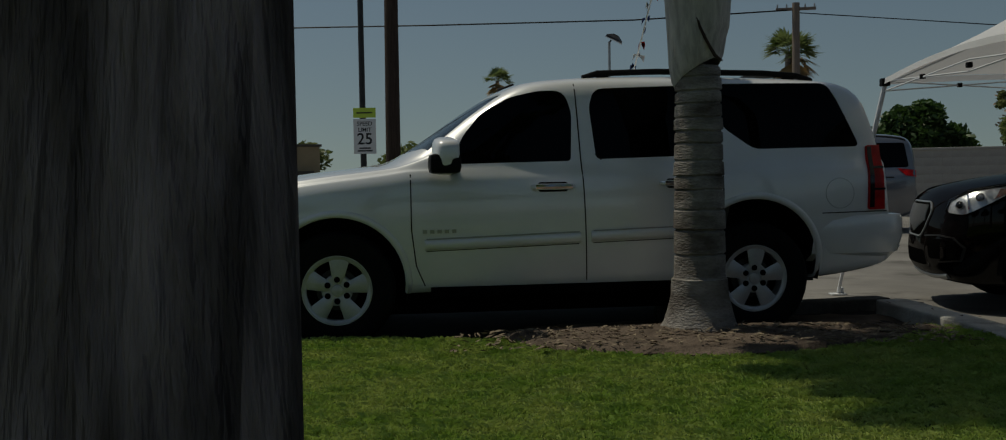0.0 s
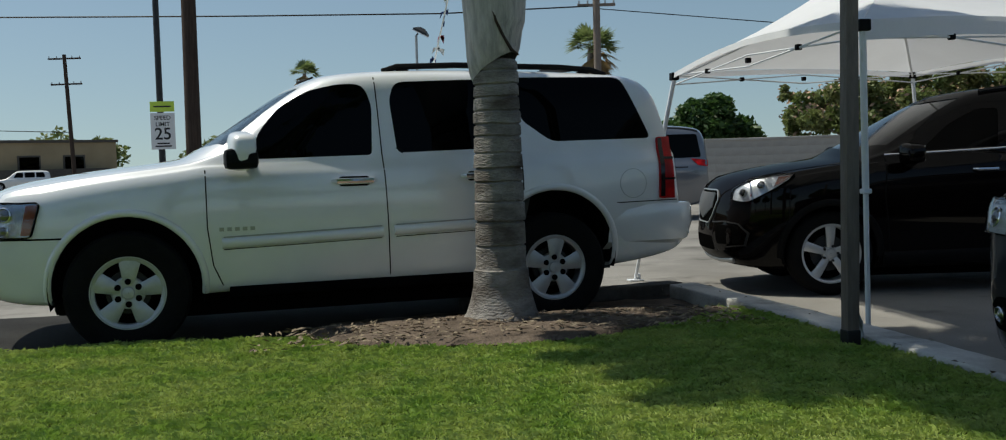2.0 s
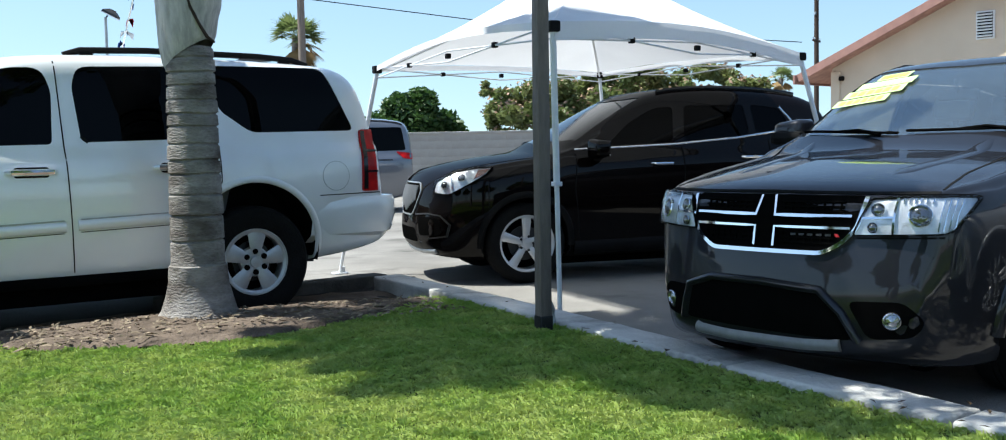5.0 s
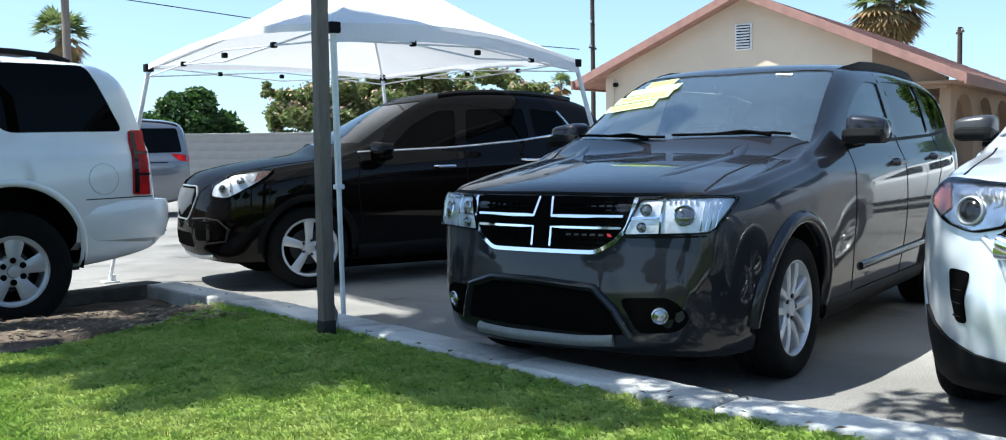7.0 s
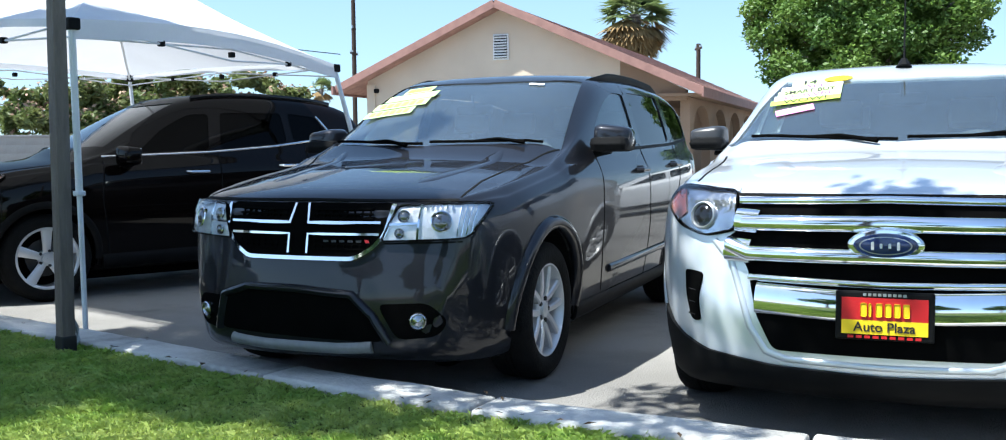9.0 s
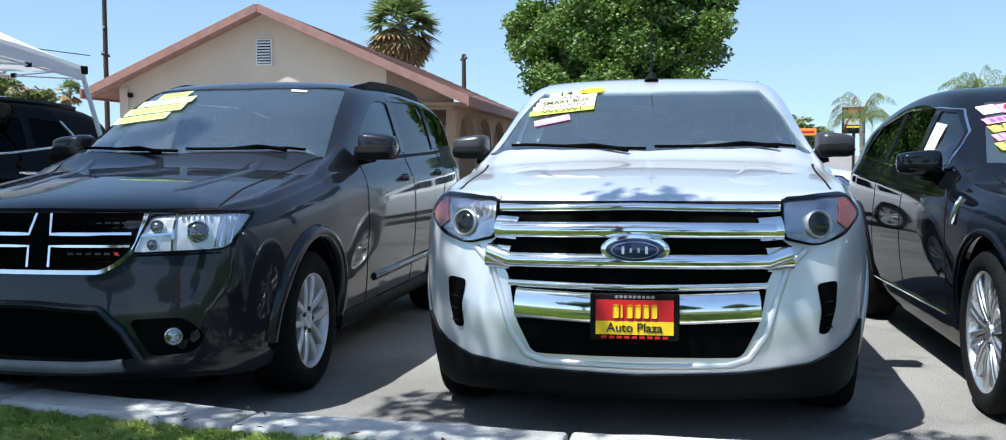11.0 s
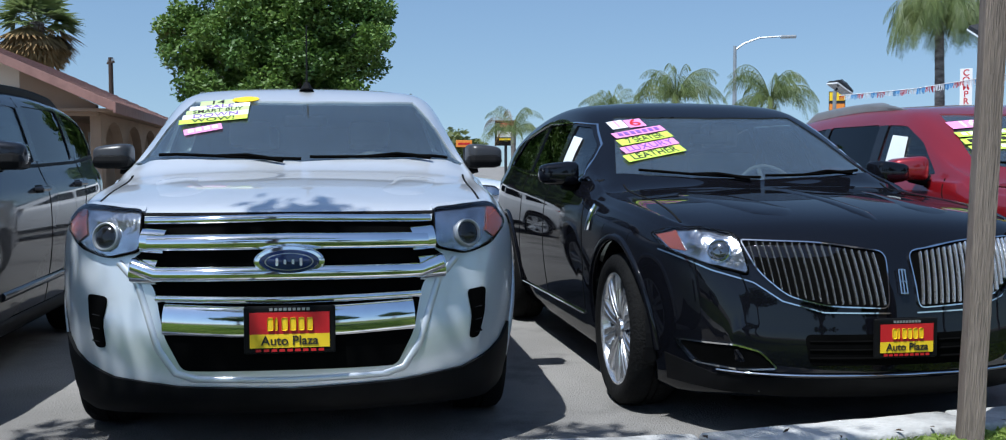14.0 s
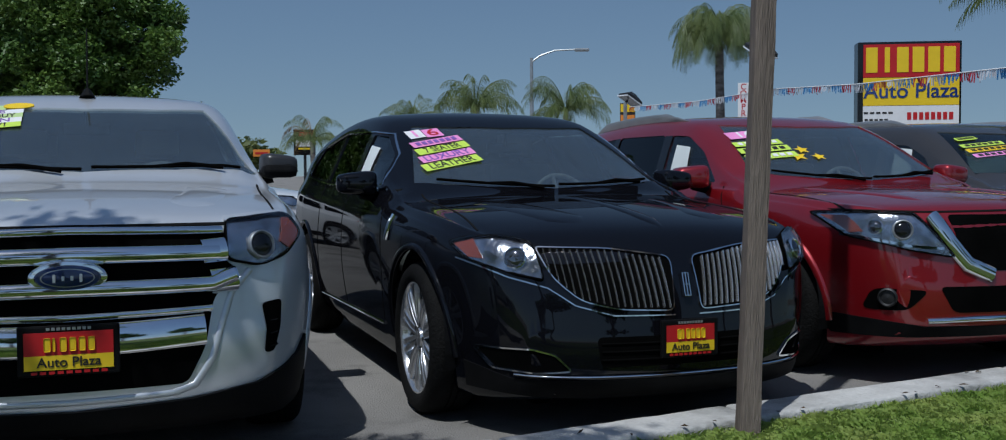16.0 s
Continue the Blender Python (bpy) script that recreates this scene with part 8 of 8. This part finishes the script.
def bunting():
    root = empty("bunting", None, label="string of red, white and blue fringe bunting over the cars", category="bunting")
    pts = [Vector(p) for p in ((29.6, -5.2, 3.06), (25, -6.0, 2.9), (21.1, -6.7, 2.88), (17, -6.75, 2.62), (12.4, -6.75, 2.42), (9.0, -6.6, 2.45))]
    bm = bmesh.new()
    tube(bm, pts, .008, 4)
    part("string", bm, M_WHITE, root)
    rnd = random.Random(6)
    cols = [mat("bunting_red", (.5, .02, .03), .5), mat("bunting_white", (.75, .75, .78), .5), mat("bunting_blue", (.03, .22, .55), .4)]
    k = 0
    for a, b in zip(pts, pts[1:]):
        n = int((b - a).length / .22)
        for i in range(n):
            p = a.lerp(b, i / n)
            t = (b - a).normalized()
            bm = bmesh.new()
            for j in range(5):
                q = p + t * j * .042
                ln = rnd.uniform(.08, .15)
                sw = Vector((rnd.uniform(-.03, .03), rnd.uniform(-.03, .03), 0))
                bm.faces.new([bm.verts.new(x) for x in (q, q + t * .036, q + t * .036 + sw + Vector((0, 0, -ln)), q + sw + Vector((0, 0, -ln)))])
            part("fringe", bm, cols[(k // 2) % 3], root)
            k += 1


bunting()


def pennant_string():
    root = empty("bunting", None, label="sparse blue and red pennant string tied to the palm", category="bunting")
    a, b = Vector((1.04, 8.04, 1.93)), Vector((1.22, 6.95, 3.2))
    bm = bmesh.new()
    tube(bm, [a, a.lerp(b, .5) + Vector((0, 0, -.05)), b], .006, 4)
    part("string", bm, M_WHITE, root)
    rnd = random.Random(9)
    for k in range(16):
        p = a.lerp(b, (k + .5) / 16)
        bm = bmesh.new()
        for j in range(3):
            o = Vector((rnd.uniform(-.05, .05), 0, rnd.uniform(-.03, .02)))
            bm.faces.new([bm.verts.new(x) for x in (p, p + o + Vector((.015, 0, .01)), p + o + Vector((.005, 0, -.04)))])
        part("pennant", bm, (M_BLUE, M_WHITE, M_RED, M_BLUE)[k % 4], root)


pennant_string()


def street_block():
    root = empty("commercial_building", None, label="low tan commercial building across the street", category="building")
    a, b = Vector((-62, 74, 0)), Vector((-16.9, 103.7, 0))
    d = (b - a).normalized()
    m = Matrix((d, Vector((-d.y, d.x, 0)), Vector((0, 0, 1)))).transposed().to_4x4()
    m.translation = a
    root.matrix_world = m
    ln = (b - a).length
    brown = mat("tan_wall", (.34, .27, .17), .9, vary=.15, scale=.5, fine=.1)
    bm = bmesh.new()
    box(bm, ln / 2, 6, 2.1, ln, 12, 4.25)
    part("wall", bm, brown, root)
    bm = bmesh.new()
    box(bm, ln / 2, 5.95, 4.3, ln + .3, 12.3, .25, .03)
    part("roof_edge", bm, M_SHADEWALL, root)
    for k in range(9):
        bm = bmesh.new()
        box(bm, 18 + k * 4, -.03, 2.2, 2.0, .1, 1.7, .02)
        w = part("window", bm, M_SHADEWALL, root)
        bm = bmesh.new()
        box(bm, 18 + k * 4, -.09, 2.2, 1.7, .03, 1.4)
        part("pane", bm, M_GLASS_TINT, w)
    bm = bmesh.new()
    box(bm, 40, -.8, 1.15, 26, .1, 1.3)
    part("fence_panel", bm, M_SHADEWALL, root, "dark fence before the wall")


street_block()


# ---- the cars farther off ----
def plain_car(name, spec, front, heading, body, label, win, glassm, extra=None, wheel=None):
    c = Car(name, spec, front, heading, body, label)
    for poly in win:
        c.window(rounded(poly, .05), (-1, 1), glassm, label="dark side window")
    c.window(windshield(spec["cowl"] + .08, spec["cowl"] + .3, spec["cowl"] + .82, spec["cowl"] + .95, spec["W"] * .8, spec["W"] * .62), (1,), M_GLASS_SIDE, "windshield", "top")
    if extra:
        extra(c)
    c.wheel(wheel or dict(rim=.22, n=5, arms=[(-.02, -.04), (.02, .04)], w0=.04, w1=.045))
    c.finish()
    return c


VAN = dict(L=5.1, W=.985, cowl=.95, cowl_z=1.12, belt=(1.05, 1.1), roof=.80, axle=.95, wb=3.0, wr=.345, arch=.39,
           top=[(0, .55), (.02, .75), (.2, .92), (.9, 1.08), (1.0, 1.12), (1.9, 1.68), (2.3, 1.80), (3.2, 1.83), (4.8, 1.80), (4.98, 1.6), (5.04, 1.1), (5.06, .7), (5.1, .6)],
           bot=[(0, .4), (.1, .26), (.5, .2), (4.4, .22), (4.9, .3), (5.1, .45)], plan=[(0, .7), (.2, .88), (.6, .98), (1, 1), (4.6, 1), (4.95, .96), (5.1, .9)], bend=[(0, .3), (1, .15), (2, .08), (3, 0), (5.1, -.1)])


def van_extra(c):
    for sd in (-1, 1):
        c.sheet("tail_light", rounded([(4.66, 1.16), (4.98, 1.12), (4.98, 1.00), (4.80, 1.03)], .02), ("side", sd), M_REDLENS, .012, .02, label="red wraparound tail light")
        c.strip("door_rail", [(2.6, 1.02), (4.6, 1.0)], .02, ("side", sd), M_SEAM, .003, .008)
        c.strip("door_gap", [(2.5, 1.7), (2.5, .3)], .012, ("side", sd), M_SEAM, .003, .008)
        c.strip("roof_line", [(1.9, sd * .74), (4.8, sd * .76)], .03, TOP, M_BLACKPLASTIC, .01, .01)
        c.bar("door_moulding", [(1.5, .45), (3.5, .45)], .05, .02, ("side", sd), M_SATIN)


silver_blue = paint("silver_blue_paint", (.13, .14, .165), .4, .3)
plain_car("minivan", VAN, (2.95, 20.85), 165, silver_blue, "silver-blue minivan with dark rear windows by the wall", [[(2.0, 1.16), (2.5, 1.16), (2.5, 1.58), (2.3, 1.55)], [(2.6, 1.16), (3.6, 1.16), (3.6, 1.6), (2.6, 1.6)], [(3.68, 1.16), (4.86, 1.18), (4.78, 1.62), (3.68, 1.62)]], M_GLASS_TINT, van_extra)

FAR = dict(L=4.9, W=.93, cowl=1.3, cowl_z=1.1, belt=(1.02, 1.06), roof=.76, axle=.9, wb=2.8, wr=.36, arch=.41,
           top=[(0, .6), (.05, .85), (.3, .95), (1.25, 1.05), (1.35, 1.1), (2.0, 1.62), (2.4, 1.72), (4.5, 1.72), (4.75, 1.5), (4.82, 1.0), (4.85, .7), (4.9, .6)],
           bot=[(0, .42), (.1, .3), (.5, .25), (4.3, .25), (4.9, .42)], plan=[(0, .75), (.2, .9), (.6, 1), (4.4, 1), (4.9, .9)], bend=[(0, .2), (1, .1), (3, 0), (4.9, -.1)])
plain_car("suv", FAR, (-25.7, 94.6), 190, paint("far_white_paint", (.72, .72, .72), .05), "small white SUV parked far across the street", [[(1.95, 1.12), (2.7, 1.12), (2.7, 1.55), (2.2, 1.55)], [(2.8, 1.12), (3.6, 1.12), (3.6, 1.55), (2.8, 1.55)], [(3.7, 1.12), (4.4, 1.12), (4.3, 1.55), (3.7, 1.55)]], M_GLASS_TINT)


def grey_extra(c):
    c.mirrors(1.75, 1.03, 1.10, M_SATIN, None, (.16, .22, .16))
    for x, y, w, mt in ((1.98, .48, .2, M_NEON), (1.86, .42, .42, M_NEON), (1.78, .42, .44, M_YELLOW), (1.70, .42, .44, M_PINK)):
        c.sticker(x, y, w, .06, mt, bars=6)
    c.sheet("window_sheet", [(2.14, 1.14), (2.38, 1.15), (2.42, 1.38), (2.22, 1.36)], ("side", 1), M_PAPER, 0.004, 0.003, label="pale printed sheet on the side window")
    for sd in (-1, 1):
        c.bar("roof_rail", [(2.45, sd * .62), (4.0, sd * .6)], .03, .05, TOP, M_SATIN, taper=True)
        c.strip("door_gap", [(1.6, 1.15), (1.5, .4)], .01, ("side", sd), M_SEAM, .002, .006)
        c.lamp(flip(rounded([(.5, .93), (.85, .95), (.82, .83), (.5, .78)], .03), sd), FRONT, M_REFLECTOR)


GREY = dict(SPECS["red_suv"])
for key in ("top_i", "bot_i", "plan_i"):
    GREY.pop(key, None)
plain_car("suv", GREY, (6.75, -5.25), 194.6, paint("grey_brown_paint", (.07, .066, .064), .5), "dark grey SUV with neon stickers at the end of the row", [[(1.85, 1.115), (2.48, 1.128), (2.54, 1.41), (2.30, 1.397), (2.05, 1.297)], [(2.60, 1.133), (3.45, 1.16), (3.45, 1.428), (2.66, 1.415)]], M_GLASS_SIDE, grey_extra)

WHITE = dict(L=4.5, W=.91, cowl=1.1, cowl_z=1.05, belt=(.98, 1.08), roof=.74, axle=.88, wb=2.64, wr=.34, arch=.385,
             top=[(0, .58), (.02, .72), (.1, .86), (.3, .93), (1.05, 1.03), (1.15, 1.07), (1.95, 1.55), (2.35, 1.63), (3.4, 1.62), (4.0, 1.52), (4.25, 1.2), (4.38, .95), (4.44, .72), (4.5, .58)],
             bot=[(0, .38), (.1, .25), (.5, .2), (3.9, .22), (4.5, .42)], plan=[(0, .68), (.12, .84), (.4, .96), (.8, 1), (3.8, 1), (4.3, .94), (4.5, .84)], bend=[(0, .3), (1, .15), (2, .06), (3, 0), (4.5, -.2)])


def white_extra(c):
    for sd in (-1, 1):
        v = ("side", sd)
        c.sheet("tail_light", rounded([(3.95, 1.06), (4.32, 1.02), (4.36, .93), (4.1, .95)], .02), v, M_REDLENS, .012, .02, label="red wraparound tail light")
        c.lamp(rounded([(.28, .78), (.42, .87), (.74, .90), (.62, .82), (.40, .74)], .03), v, M_REFLECTOR)
        c.strip("door_gap", [(1.42, 1.02), (1.36, .7), (1.42, .34)], .01, v, M_SEAM, .002, .006)
        c.strip("door_gap", [(2.42, 1.5), (2.42, .34)], .01, v, M_SEAM, .002, .006)
        c.bar("sill_cladding", [(1.3, .29), (3.1, .31)], .12, .025, v, M_BLACKPLASTIC)
    c.mirrors(1.55, 1.0, 1.08, M_WHITE, None, (.16, .22, .15))


plain_car("suv", WHITE, (15.95, 1.75), 268, paint("lot_white_paint", (.78, .79, .80), .05), "white compact crossover parked deeper in the lot", [[(1.7, 1.08), (2.36, 1.09), (2.38, 1.46), (2.15, 1.45)], [(2.46, 1.09), (3.2, 1.12), (3.15, 1.48), (2.48, 1.47)], [(3.28, 1.14), (3.85, 1.2), (3.6, 1.43), (3.26, 1.47)]], M_GLASS_TINT, white_extra)
